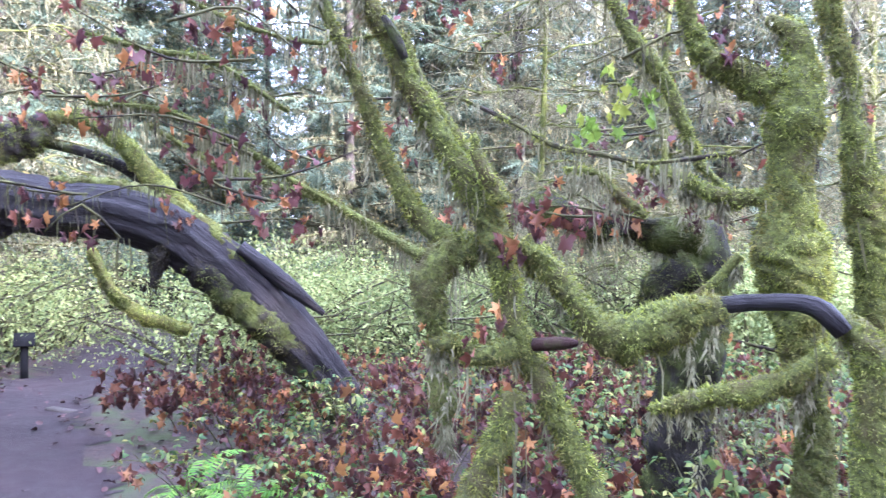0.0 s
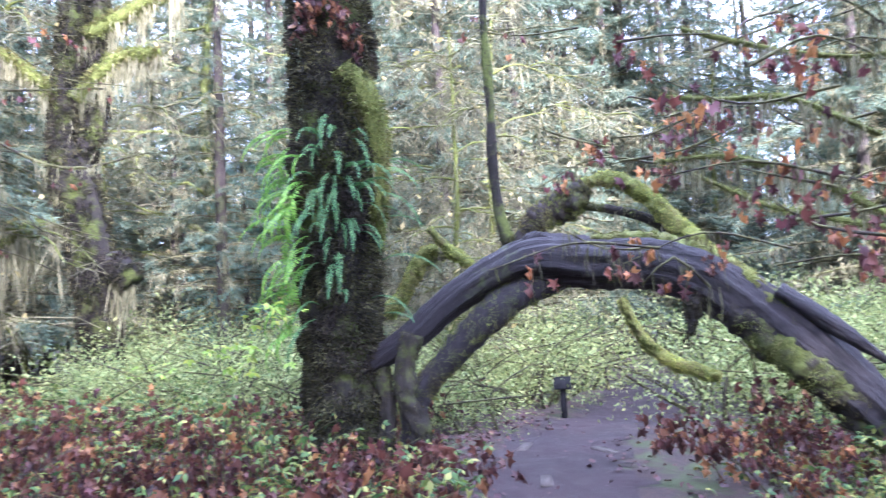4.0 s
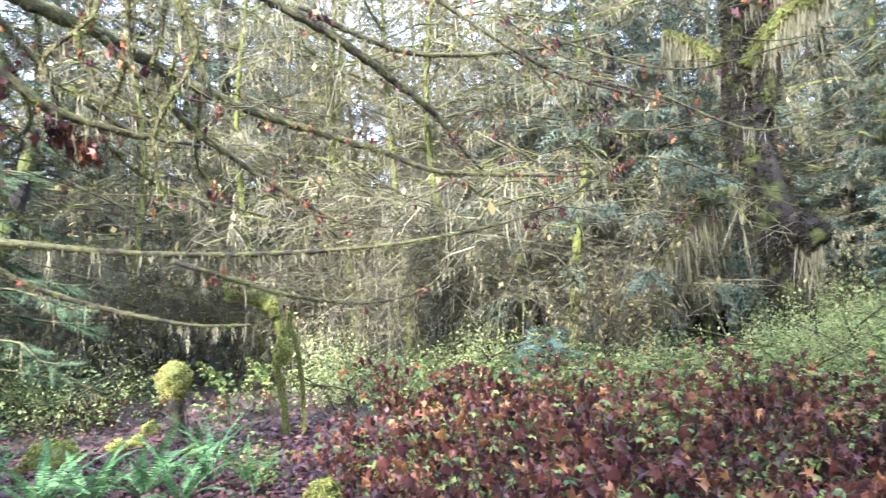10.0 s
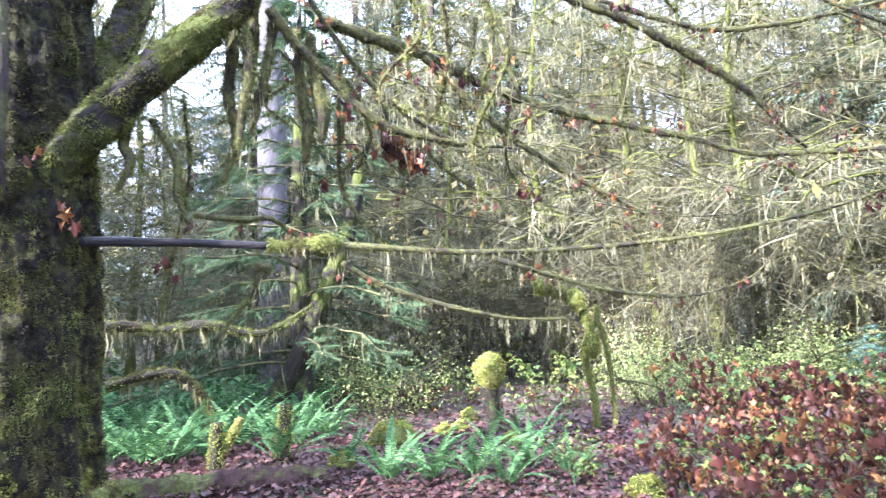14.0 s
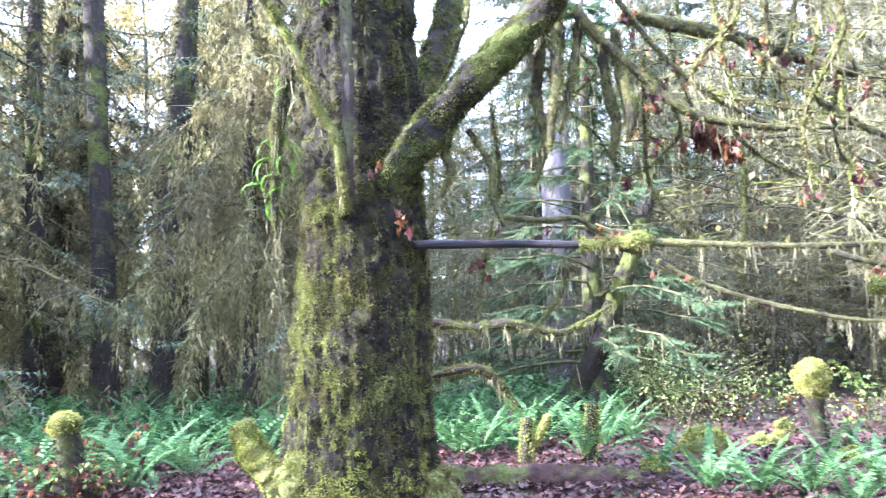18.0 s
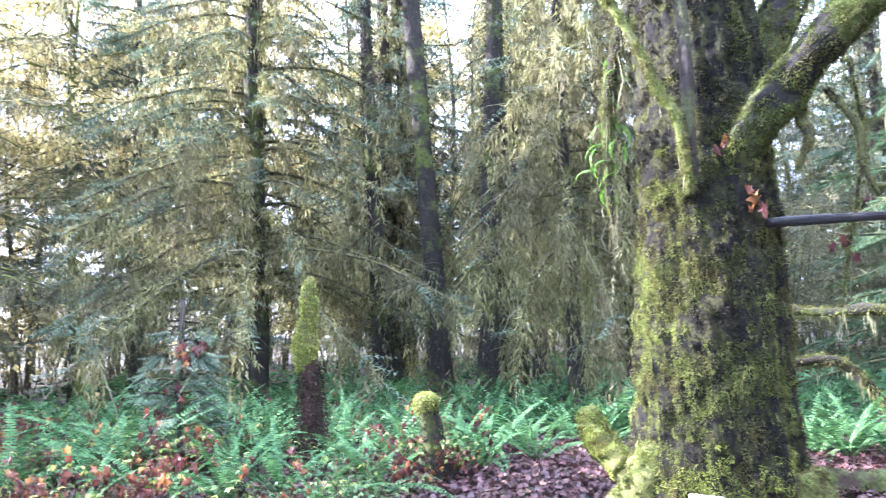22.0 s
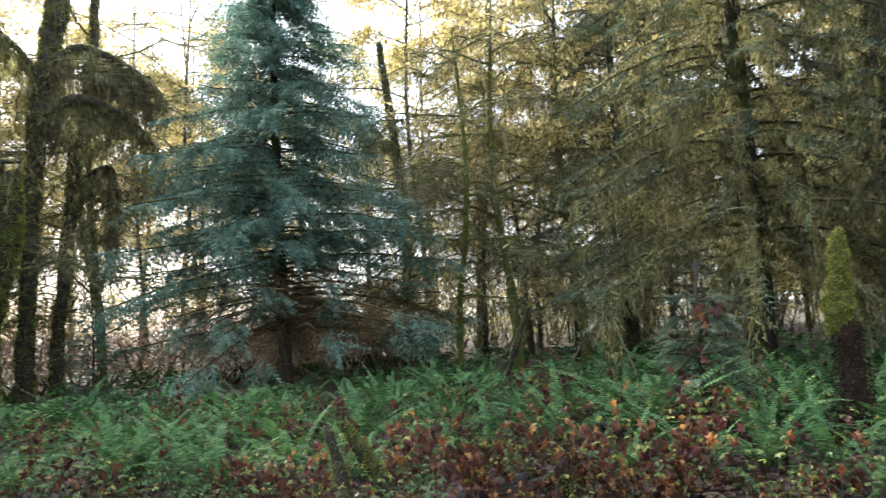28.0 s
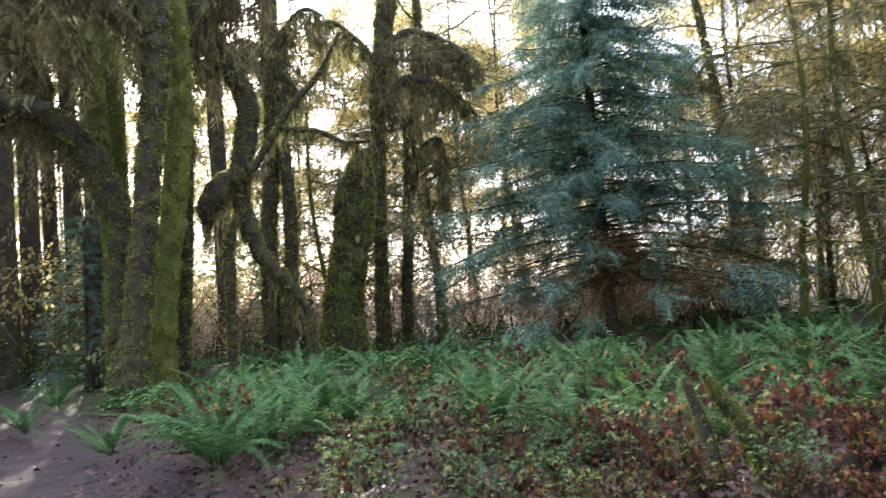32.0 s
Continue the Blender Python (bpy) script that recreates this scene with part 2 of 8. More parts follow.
def path_material():
    m, t, p, out = nodes_of("trodden_mud")
    n1, n2, n3 = noise_of(t, 1.2, 6.0), noise_of(t, 35.0, 7.0, 0.75), noise_of(t, 5.0, 6.0)
    col = ramp(t, n2, [(0.3, (0.016, 0.012, 0.013)), (0.6, (0.05, 0.039, 0.04)), (0.8, (0.12, 0.1, 0.1))])
    col = mix_colour(t, ramp(t, n1, [(0.4, (0, 0, 0)), (0.65, (1, 1, 1))]), col, (0.042, 0.029, 0.031))
    t.links.new(col, p.inputs["Base Color"])
    t.links.new(ramp(t, n3, [(0.35, (0.72,) * 3), (0.6, (0.95,) * 3)]), p.inputs["Roughness"])
    p.inputs["Specular IOR Level"].default_value = 0.3
    bump(t, p, n2, 0.8, 0.03)
    return m


def moss_skin(name, dark, light, brown):
    """The matted body of a moss cushion under its blades."""
    m, t, p, out = nodes_of(name)
    col = ramp(t, noise_of(t, 70.0, 5.0, 0.7), [(0.34, dark), (0.66, light)])
    col = mix_colour(t, ramp(t, noise_of(t, 7.0, 5.0, 0.65), [(0.48, (0, 0, 0)), (0.66, (0.9, 0.9, 0.9))]), col, brown)
    t.links.new(col, p.inputs["Base Color"])
    p.inputs["Roughness"].default_value = 0.95
    bump(t, p, noise_of(t, 110.0, 5.0, 0.7), 0.9, 0.012)
    return m


MOSS_SKIN = moss_skin("moss_cushion", (0.03, 0.038, 0.008), (0.17, 0.195, 0.036), (0.085, 0.07, 0.025))
SOIL, MUD = ground_material(), path_material()


def plain(name, colour, rough=0.6, metal=0.0, vary=0.25, gloss=0.5):
    m, t, p, out = nodes_of(name)
    n = noise_of(t, 30.0, 5.0)
    t.links.new(ramp(t, n, [(0.3, tuple(c * (1 - vary) for c in colour)), (0.7, colour)]), p.inputs["Base Color"])
    p.inputs["Roughness"].default_value, p.inputs["Metallic"].default_value = rough, metal
    p.inputs["Specular IOR Level"].default_value = gloss
    return m


# ---- mesh tools ----
rng = np.random.default_rng(7)


def mesh_of(name, V, F, mat, smooth=False, G=None):
    me = bpy.data.meshes.new(name)
    V, F = np.asarray(V, np.float32), np.asarray(F, np.int32)
    me.vertices.add(len(V))
    me.vertices.foreach_set("co", V.ravel())
    me.loops.add(3 * len(F))
    me.loops.foreach_set("vertex_index", F.ravel())
    me.polygons.add(len(F))
    me.polygons.foreach_set("loop_start", np.arange(0, 3 * len(F), 3, dtype=np.int32))
    if smooth:
        me.polygons.foreach_set("use_smooth", np.ones(len(F), bool))
    if G is not None:
        me.attributes.new("grain", "FLOAT_VECTOR", "POINT").data.foreach_set("vector", np.asarray(G, np.float32).ravel())
    me.update(calc_edges=True)
    me.materials.append(mat)
    return me


class Bag:
    """Triangles gathered for one mesh."""

    def __init__(self):
        self.V, self.F, self.G, self.n = [], [], [], 0

    def add(self, V, F, G=None):
        self.V.append(V), self.F.append(F + self.n), self.G.append(V if G is None else G)
        self.n += len(V)

    def get(self):
        return np.concatenate(self.V), np.concatenate(self.F)


JOINED = {"hanging_moss", "moss_coat", "boughs", "crown", "dead_twigs", "limbs", "leaves", "stems", "canes", "withered_leaves", "fine_twigs"}


def thing(name, place, label, category, group="", turn=0.0, kind=""):
    ob = new(name)
    ob.empty_display_size = 0.1
    ob.matrix_world = pose(*place, 0, 0, turn)
    return tagged(ob, label, category, group, kind)


def part(name, bag, mat, parent, label="", smooth=False):
    V, F = bag.get()
    ob = new(name, mesh_of(name, V, F, mat, smooth, np.concatenate(bag.G)))
    ob.parent = parent
    return tagged(ob, label, kind="stuff" if name in JOINED else "")


def polar(az, d, z=0.0):
    return np.array([-d * math.sin(radians(az)), d * math.cos(radians(az)), z])


def spline(points, step=0.08):
    """A smooth line through rows of x, y, z, radius, sampled about every step."""
    P = np.asarray(points, float)
    P = np.vstack([2 * P[0] - P[1], P, 2 * P[-1] - P[-2]])
    out = []
    for i in range(1, len(P) - 2):
        a, b, c, d = P[i - 1:i + 3]
        n = max(2, int(np.linalg.norm(c[:3] - b[:3]) / step))
        s = np.linspace(0, 1, n, endpoint=False)[:, None]
        out.append(0.5 * (2 * b + (c - a) * s + (2 * a - 5 * b + 4 * c - d) * s ** 2 + (3 * b - a - 3 * c + d) * s ** 3))
    out.append(P[-2][None])
    S = np.vstack(out)
    S[:, 3] = np.maximum(S[:, 3], 0.002)
    return S


def frames_of(S):
    T = np.gradient(S[:, :3], axis=0)
    T /= np.linalg.norm(T, axis=1)[:, None] + 1e-9
    up = np.where(np.abs(T[:, 2:3]) > 0.9, np.array([[1.0, 0, 0]]), np.array([[0, 0, 1.0]]))
    if np.abs(T[:, 2]).mean() > 0.6:
        up = np.tile(np.array([[1.0, 0, 0]]), (len(S), 1))
    elif np.abs(T[:, 2]).max() < 0.95:
        up = np.tile(np.array([[0, 0, 1.0]]), (len(S), 1))
    A = np.cross(T, up)
    A /= np.linalg.norm(A, axis=1)[:, None] + 1e-9
    return T, A, np.cross(A, T)


def tube(bag, S, sides=8, lump=0.12, flare=0.0, ridge=0.0):
    n = len(S)
    T, A, B = frames_of(S)
    th = np.linspace(0, 2 * np.pi, sides, endpoint=False)
    ph = rng.uniform(0, 6.28, 6)
    s = np.cumsum(np.r_[0, np.linalg.norm(np.diff(S[:, :3], axis=0), axis=1)])[:, None]
    k = 1.0 / max(S[:, 3].mean() * 3, 0.02)
    R = 1 + lump * (0.5 * np.sin(2 * th + ph[0] + 0.7 * k * s) + 0.5 * np.sin(3 * th + ph[1] - 0.5 * k * s) + 0.6 * np.sin(k * s + ph[2])) + rng.normal(0, lump * 0.35, (n, sides))
    if ridge:
        wob = 0.8 * np.sin(1.9 * s + ph[4]) + 0.5 * np.sin(4.3 * s + ph[5])
        R += ridge * (np.sin(9 * th + wob) + 0.7 * np.sin(17 * th - 1.6 * wob + ph[0]) + 0.8 * np.sin(5 * th + 3.1 * s) * np.sin(2.7 * s + 2 * th))
    if flare:
        R += flare * np.exp(-s / 0.35) * (1 + 0.6 * np.sin(5 * th + ph[3]))
    V = S[:, None, :3] + S[:, 3, None, None] * R[:, :, None] * (A[:, None] * np.cos(th)[None, :, None] + B[:, None] * np.sin(th)[None, :, None])
    V = np.vstack([V.reshape(-1, 3), S[:1, :3], S[-1:, :3]])
    rad = S[:, 3].mean()
    G = np.stack([rad * R * np.cos(th), rad * R * np.sin(th), np.tile(s, (1, sides))], -1).reshape(-1, 3) + rng.uniform(0, 20)
    G = np.vstack([G, G[:1], G[-1:]])
    i, j = np.meshgrid(np.arange(n - 1), np.arange(sides), indexing="ij")
    a, b = i * sides + j, i * sides + (j + 1) % sides
    F = np.concatenate([np.stack([a, b, b + sides], -1).reshape(-1, 3), np.stack([a, b + sides, a + sides], -1).reshape(-1, 3)])
    j = np.arange(sides)
    F = np.concatenate([F, np.stack([(j + 1) % sides, j, np.full(sides, n * sides)], 1), np.stack([(n - 1) * sides + j, (n - 1) * sides + (j + 1) % sides, np.full(sides, n * sides + 1)], 1)])
    bag.add(V, F, G)


def along(S, count, bias=None):
    """Random places on a line, spread evenly by length: index and share."""
    s = np.cumsum(np.r_[0, np.linalg.norm(np.diff(S[:, :3], axis=0), axis=1)])
    u = rng.uniform(0, s[-1], count)
    i = np.clip(np.searchsorted(s, u) - 1, 0, len(S) - 2)
    f = ((u - s[i]) / np.maximum(s[i + 1] - s[i], 1e-9))[:, None]
    return i, f, s[-1]


def lumps(P, scale, seed=0.0):
    """Cheap smooth noise in space, about -1 to 1."""
    x = (0.62 * P[:, 0] + 0.53 * P[:, 1] + 0.58 * P[:, 2]) * scale + seed
    y = (-0.71 * P[:, 0] + 0.68 * P[:, 1] + 0.14 * P[:, 2]) * scale - seed
    z = (-0.32 * P[:, 0] - 0.5 * P[:, 1] + 0.8 * P[:, 2]) * scale
    return (np.sin(1.7 * x + 1.3 * np.sin(1.1 * y + z)) * np.sin(1.3 * y + 1.2 * np.sin(1.4 * z - x)) + np.sin(2.9 * z + 1.5 * np.sin(1.9 * x)) * np.sin(2.3 * x - 1.7 * y)) * 0.75


def fuzz(bag, S, density, size=0.03, width=0.3, swell=0.3, droop=0.35, puff=1.0, patch=None, grain=9.0, face=None, lift=-0.06):
    """Moss: many small blades standing off a branch, thicker in cushions; patch leaves bark bare below that level."""
    length = np.linalg.norm(np.diff(S[:, :3], axis=0), axis=1).sum()
    n = int(density * length * max(S[:, 3].mean(), 0.01) * 6.28)
    if n < 1:
        return
    T, A, B = frames_of(S)
    i, f, _ = along(S, n)
    C = S[i] * (1 - f) + S[i + 1] * f
    th = rng.uniform(0, 2 * np.pi, n)[:, None]
    N = A[i] * np.cos(th) + B[i] * np.sin(th)
    skin = C[:, :3] + N * C[:, 3:4]
    k = np.clip(0.3 / max(S[:, 3].mean(), 0.02), 1.0, 4.0)
    level = lumps(skin, grain * k * 0.6, 3.0) * 0.7 + lumps(skin, grain * k * 1.7) * 0.3
    if patch is not None or face is not None:
        ok = level > (-9 if patch is None else patch)
        if face is not None:
            ok &= N @ np.asarray(face) + 0.3 * level > 0.45
        C, N, skin, level = C[ok], N[ok], skin[ok], level[ok]
        n = len(C)
        if n < 1:
            return
    clump = np.clip(0.5 + 0.5 * level, 0, 1)[:, None]
    base = skin + N * C[:, 3:4] * (lift + swell * clump * puff)
    D = N + rng.normal(0, 0.5, (n, 3)) + np.array([0, 0, -droop])
    D /= np.linalg.norm(D, axis=1)[:, None]
    W = np.cross(D, rng.normal(0, 1, (n, 3)))
    W /= np.linalg.norm(W, axis=1)[:, None] + 1e-9
    L = size * rng.uniform(0.5, 1.6, (n, 1)) * (0.55 + 0.9 * clump)
    V = np.stack([base - W * L * width * 0.5, base + W * L * width * 0.5, base + D * L], 1).reshape(-1, 3)
    bag.add(V, np.arange(3 * n).reshape(-1, 3))


def boss_tube(bag, S, sides=20, amp=0.25, scale=30.0, sag=0.0, flare=0.0, ridge=0.0):
    """A tube with cushions and hollows that follow noise in space, swollen on its underside where moss sags."""
    T, A, B = frames_of(S)
    n = len(S)
    th = np.linspace(0, 2 * np.pi, sides, endpoint=False)
    N = A[:, None] * np.cos(th)[None, :, None] + B[:, None] * np.sin(th)[None, :, None]
    P = (S[:, None, :3] + S[:, 3, None, None] * N).reshape(-1, 3)
    seed = rng.uniform(0, 9)
    s = np.cumsum(np.r_[0, np.linalg.norm(np.diff(S[:, :3], axis=0), axis=1)])[:, None]
    R = 1 + amp * (0.55 * lumps(P, scale, seed) + 0.4 * lumps(P, scale * 2.3, seed + 3) + 0.25 * lumps(P, scale * 5.1, seed + 5)).reshape(n, sides)
    if sag:
        R += sag * np.clip(-N[:, :, 2], 0, 1) * np.clip(0.4 + lumps(P, scale * 0.6, seed + 7).reshape(n, sides), 0, 1.4)
    if ridge:
        wob = 0.8 * np.sin(1.9 * s + seed) + 0.5 * np.sin(4.3 * s + 2 * seed)
        R += ridge * (np.sin(9 * th + wob) + 0.7 * np.sin(17 * th - 1.6 * wob + seed) + 0.6 * np.sin(31 * th + 2.2 * wob))
    if flare:
        R += flare * np.exp(-s / 0.4) * (1 + 0.6 * np.sin(5 * th + seed))
    rad = S[:, 3].mean()
    V = np.vstack([(S[:, None, :3] + S[:, 3, None, None] * R[:, :, None] * N).reshape(-1, 3), S[:1, :3], S[-1:, :3]])
    G = np.stack([rad * R * np.cos(th), rad * R * np.sin(th), np.tile(s, (1, sides))], -1).reshape(-1, 3) + seed
    G = np.vstack([G, G[:1], G[-1:]])
    i, j = np.meshgrid(np.arange(n - 1), np.arange(sides), indexing="ij")
    a, b = i * sides + j, i * sides + (j + 1) % sides
    F = np.concatenate([np.stack([a, b, b + sides], -1).reshape(-1, 3), np.stack([a, b + sides, a + sides], -1).reshape(-1, 3)])
    j = np.arange(sides)
    F = np.concatenate([F, np.stack([(j + 1) % sides, j, np.full(sides, n * sides)], 1), np.stack([(n - 1) * sides + j, (n - 1) * sides + (j + 1) % sides, np.full(sides, n * sides + 1)], 1)])
    bag.add(V, F, G)
    return V, F


def coat(bag, V, F, density, size=0.012, width=0.3, droop=0.4, patch=None, grain=12.0, face=None, seed=0.0, top=None):
    """Moss blades that grow from a skin of triangles, thicker in cushions; patch leaves the skin bare below that level."""
    a, b, c = V[F[:, 0]], V[F[:, 1]], V[F[:, 2]]
    N = np.cross(c - a, b - a)
    area = np.linalg.norm(N, axis=1)
    n = int(density * area.sum() * 0.5)
    if n < 1:
        return
    k = rng.choice(len(F), n, p=area / area.sum())
    u, v = rng.random((2, n, 1))
    u, v = np.where(u + v > 1, 1 - u, u), np.where(u + v > 1, 1 - v, v)
    base = a[k] + u * (b - a)[k] + v * (c - a)[k]
    N = N[k] / (area[k][:, None] + 1e-12)
    level = 0.6 * lumps(base, grain, seed) + 0.4 * lumps(base, 2.7 * grain, seed + 2)
    ok = np.ones(n, bool) if patch is None else level > patch
    if face is not None:
        ok &= N @ np.asarray(face) + 0.35 * level > 0.35
    if top is not None:
        ok &= base[:, 2] < top + 0.25 * level
    base, N, level = base[ok], N[ok], level[ok]
    n = len(base)
    if n < 1:
        return
    D = N + rng.normal(0, 0.45, (n, 3)) + np.array([0, 0, -droop])
    D /= np.linalg.norm(D, axis=1)[:, None]
    W = np.cross(D, rng.normal(0, 1, (n, 3)))
    W /= np.linalg.norm(W, axis=1)[:, None] + 1e-9
    L = size * rng.uniform(0.5, 1.7, (n, 1)) * (0.8 + 0.4 * np.clip(level, -1, 1)[:, None])
    base = base - 0.15 * N * L
    Q = np.stack([base - W * L * width * 0.5, base + W * L * width * 0.5, base + D * L], 1).reshape(-1, 3)
    bag.add(Q, np.arange(3 * n).reshape(-1, 3))


def festoons(bag, S, per_m, length=0.5, girth=0.04, blades=36, size=0.07):
    """Hanging moss in tapered shaggy tassels below a bough."""
    n = int(per_m * np.linalg.norm(np.diff(S[:, :3], axis=0), axis=1).sum())
    if n < 1:
        return
    i, f, _ = along(S, n)
    C = (S[i] * (1 - f) + S[i + 1] * f)[:, None, :3]
    L = (length * rng.gamma(2.2, 0.42, n))[:, None, None]
    u = rng.random((n, blades, 1)) ** 0.85
    phi = rng.uniform(0, 6.28, (n, blades, 1))
    out = np.concatenate([np.cos(phi), np.sin(phi), np.zeros_like(phi)], 2)
    sway = rng.normal(0, 0.13, (n, 1, 3)) * np.array([1, 1, 0])
    wide = girth * rng.uniform(0.5, 1.5, (n, 1, 1)) * (0.35 + 1.3 * np.sqrt(u) * (1 - u))
    base = (C + np.array([0, 0, -1.0]) * L * u + out * wide + sway * L * u ** 2).reshape(-1, 3)
    m = n * blades
    D = out.reshape(-1, 3) * 0.35 + np.array([0, 0, -1.0]) + rng.normal(0, 0.28, (m, 3))
    D *= (size * rng.uniform(0.5, 1.6, m) / np.linalg.norm(D, axis=1))[:, None]
    W = np.cross(D, rng.normal(0, 1, (m, 3)))
    W *= (size * 0.13 * rng.uniform(0.5, 1.4, m) / (np.linalg.norm(W, axis=1) + 1e-9))[:, None]
    bag.add(np.stack([base - W, base + W, base + D], 1).reshape(-1, 3), np.arange(3 * m).reshape(-1, 3))


def strands(bag, S, per_m, length=0.25, width=0.007, spread=0.5):
    """Hanging moss: tapered wavering ribbons below a branch, in bunches."""
    total = np.linalg.norm(np.diff(S[:, :3], axis=0), axis=1).sum()
    n = int(per_m * total)
    if n < 1:
        return
    bunches = max(3, int(total * 18))
    bi, bf, _ = along(S, bunches)
    pick = rng.integers(0, bunches, n)
    long_ = rng.gamma(2.2, 0.45, bunches)[pick][:, None]
    i, f = bi[pick], bf[pick]
    C = S[i] * (1 - f) + S[i + 1] * f
    top = C[:, :3] + rng.normal(0, 0.02 + 0.12 * length * spread, (n, 3)) * np.array([1, 1, 0.15])
    top[:, 2] -= 0.5 * C[:, 3]
    L = length * long_ * rng.uniform(0.35, 1.25, (n, 1))
    yaw = rng.uniform(0, np.pi, n)
    W = np.stack([np.cos(yaw), np.sin(yaw), np.zeros(n)], 1) * width * rng.uniform(0.5, 1.6, (n, 1))
    rows, lean = [], rng.normal(0, 0.10, (n, 3)) * L
    for q, w in ((0.0, 0.55), (0.45, 1.0)):
        c = top + np.array([0, 0, -1.0]) * L * q + lean * q + rng.normal(0, 0.05, (n, 3)) * L * (q > 0)
        rows += [c - W * w, c + W * w]
    rows.append(top + np.array([0, 0, -1.0]) * L + lean)
    V = np.stack(rows, 1).reshape(-1, 3)
    F = np.array([[0, 1, 3], [0, 3, 2], [2, 3, 4]])
    bag.add(V, (np.arange(n)[:, None, None] * 5 + F).reshape(-1, 3))


def twiglets(bag, S, per_m, length=0.5, width=0.006, drop=0.35):
    """Fine bare twigs branching off a limb in all directions, slightly sagging."""
    n = int(per_m * np.linalg.norm(np.diff(S[:, :3], axis=0), axis=1).sum())
    if n < 1:
        return
    i, f, _ = along(S, n)
    P = (S[i] * (1 - f) + S[i + 1] * f)[:, :3]
    D = rng.normal(0, 1, (n, 3)) * np.array([1, 1, 0.7])
    D *= (length * rng.gamma(2.5, 0.4, n) / np.linalg.norm(D, axis=1))[:, None]
    W = np.cross(D, rng.normal(0, 1, (n, 3)))
    W *= (width * rng.uniform(0.5, 1.5, n) / (np.linalg.norm(W, axis=1) + 1e-9))[:, None]
    down = np.array([0, 0, -1.0]) * (np.linalg.norm(D, axis=1) * drop)[:, None]
    mid = P + 0.55 * D + 0.3 * down + rng.normal(0, 0.05, (n, 3)) * length
    V = np.stack([P - W, P + W, mid + 0.8 * W, mid - 0.8 * W, P + D + down], 1).reshape(-1, 3)
    bag.add(V, (np.arange(n)[:, None, None] * 5 + np.array([[0, 1, 2], [0, 2, 3], [3, 2, 4]])).reshape(-1, 3))


def turns(yaw, pitch, roll):
    """Stacked rotations Rz(yaw) Ry(pitch) Rx(roll), radians."""
    cz, sz, cy, sy, cx, sx = np.cos(yaw), np.sin(yaw), np.cos(pitch), np.sin(pitch), np.cos(roll), np.sin(roll)
    return np.stack([np.stack([cz * cy, cz * sy * sx - sz * cx, cz * sy * cx + sz * sx], -1),
                     np.stack([sz * cy, sz * sy * sx + cz * cx, sz * sy * cx - cz * sx], -1),
                     np.stack([-sy, cy * sx, cy * cx], -1)], -2)


def scatter(bag, shape, places, R, size):
    V, F = shape
    n = len(places)
    W = np.einsum("nij,vj->nvi", R * np.asarray(size).reshape(-1, 1, 1), V) + places[:, None]
    bag.add(W.reshape(-1, 3), (np.arange(n)[:, None, None] * len(V) + F).reshape(-1, 3))


def maple_leaf(curl=0.5, twist=0.0):
    """A lobed leaf, stalk at the origin, along +x, about 1 long, more or less crumpled."""
    tips = [(-140, 0.5), (-105, 0.78), (-80, 0.58), (-45, 0.95), (-22, 0.68), (0, 1.05), (22, 0.68), (45, 0.95), (80, 0.58), (105, 0.78), (140, 0.5)]
    P = []
    for a, r in tips:
        x, y = 0.28 + 0.62 * r * math.cos(radians(a)), 0.62 * r * math.sin(radians(a)) * (1 - 0.35 * twist)
        P.append((x, y, -curl * (0.9 * y * y + 0.5 * (x - 0.3) ** 2) + 0.15 * twist * math.sin(8 * x + 9 * y) + twist * 0.35 * x * y))
    P.append((0.3, 0.0, 0.08 * curl))
    return np.array(P), np.array([(11, i, i + 1) for i in range(10)])


def oval_leaf(curl=0.35):
    P = np.array([(0, 0, 0), (0.35, 0.24, -0.1 * curl), (0.75, 0.18, -0.3 * curl), (1, 0, -0.7 * curl), (0.75, -0.18, -0.3 * curl), (0.35, -0.24, -0.1 * curl), (0.5, 0, 0.12 * curl)])
    return P, np.array([(6, 0, 5), (6, 5, 4), (6, 4, 3), (6, 3, 2), (6, 2, 1), (6, 1, 0)])


def small_leaf():
    P = np.array([(0, 0, 0), (0.45, 0.27, -0.05), (1, 0, -0.2), (0.45, -0.27, -0.05), (0.5, 0, 0.05)])
    return P, np.array([(4, 0, 3), (4, 3, 2), (4, 2, 1), (4, 1, 0)])


def three_leaf():
    """A bramble leaf of three leaflets."""
    b = Bag()
    V, F = small_leaf()
    R = turns(np.array([0.0, 1.15, -1.15]), np.array([0.15, 0.3, 0.3]), np.array([0.0, 0.3, -0.3]))
    scatter(b, (V, F), np.array([[0.35, 0, 0], [0.3, 0.02, 0], [0.3, -0.02, 0]]), R, [0.7, 0.58, 0.58])
    return b.get()


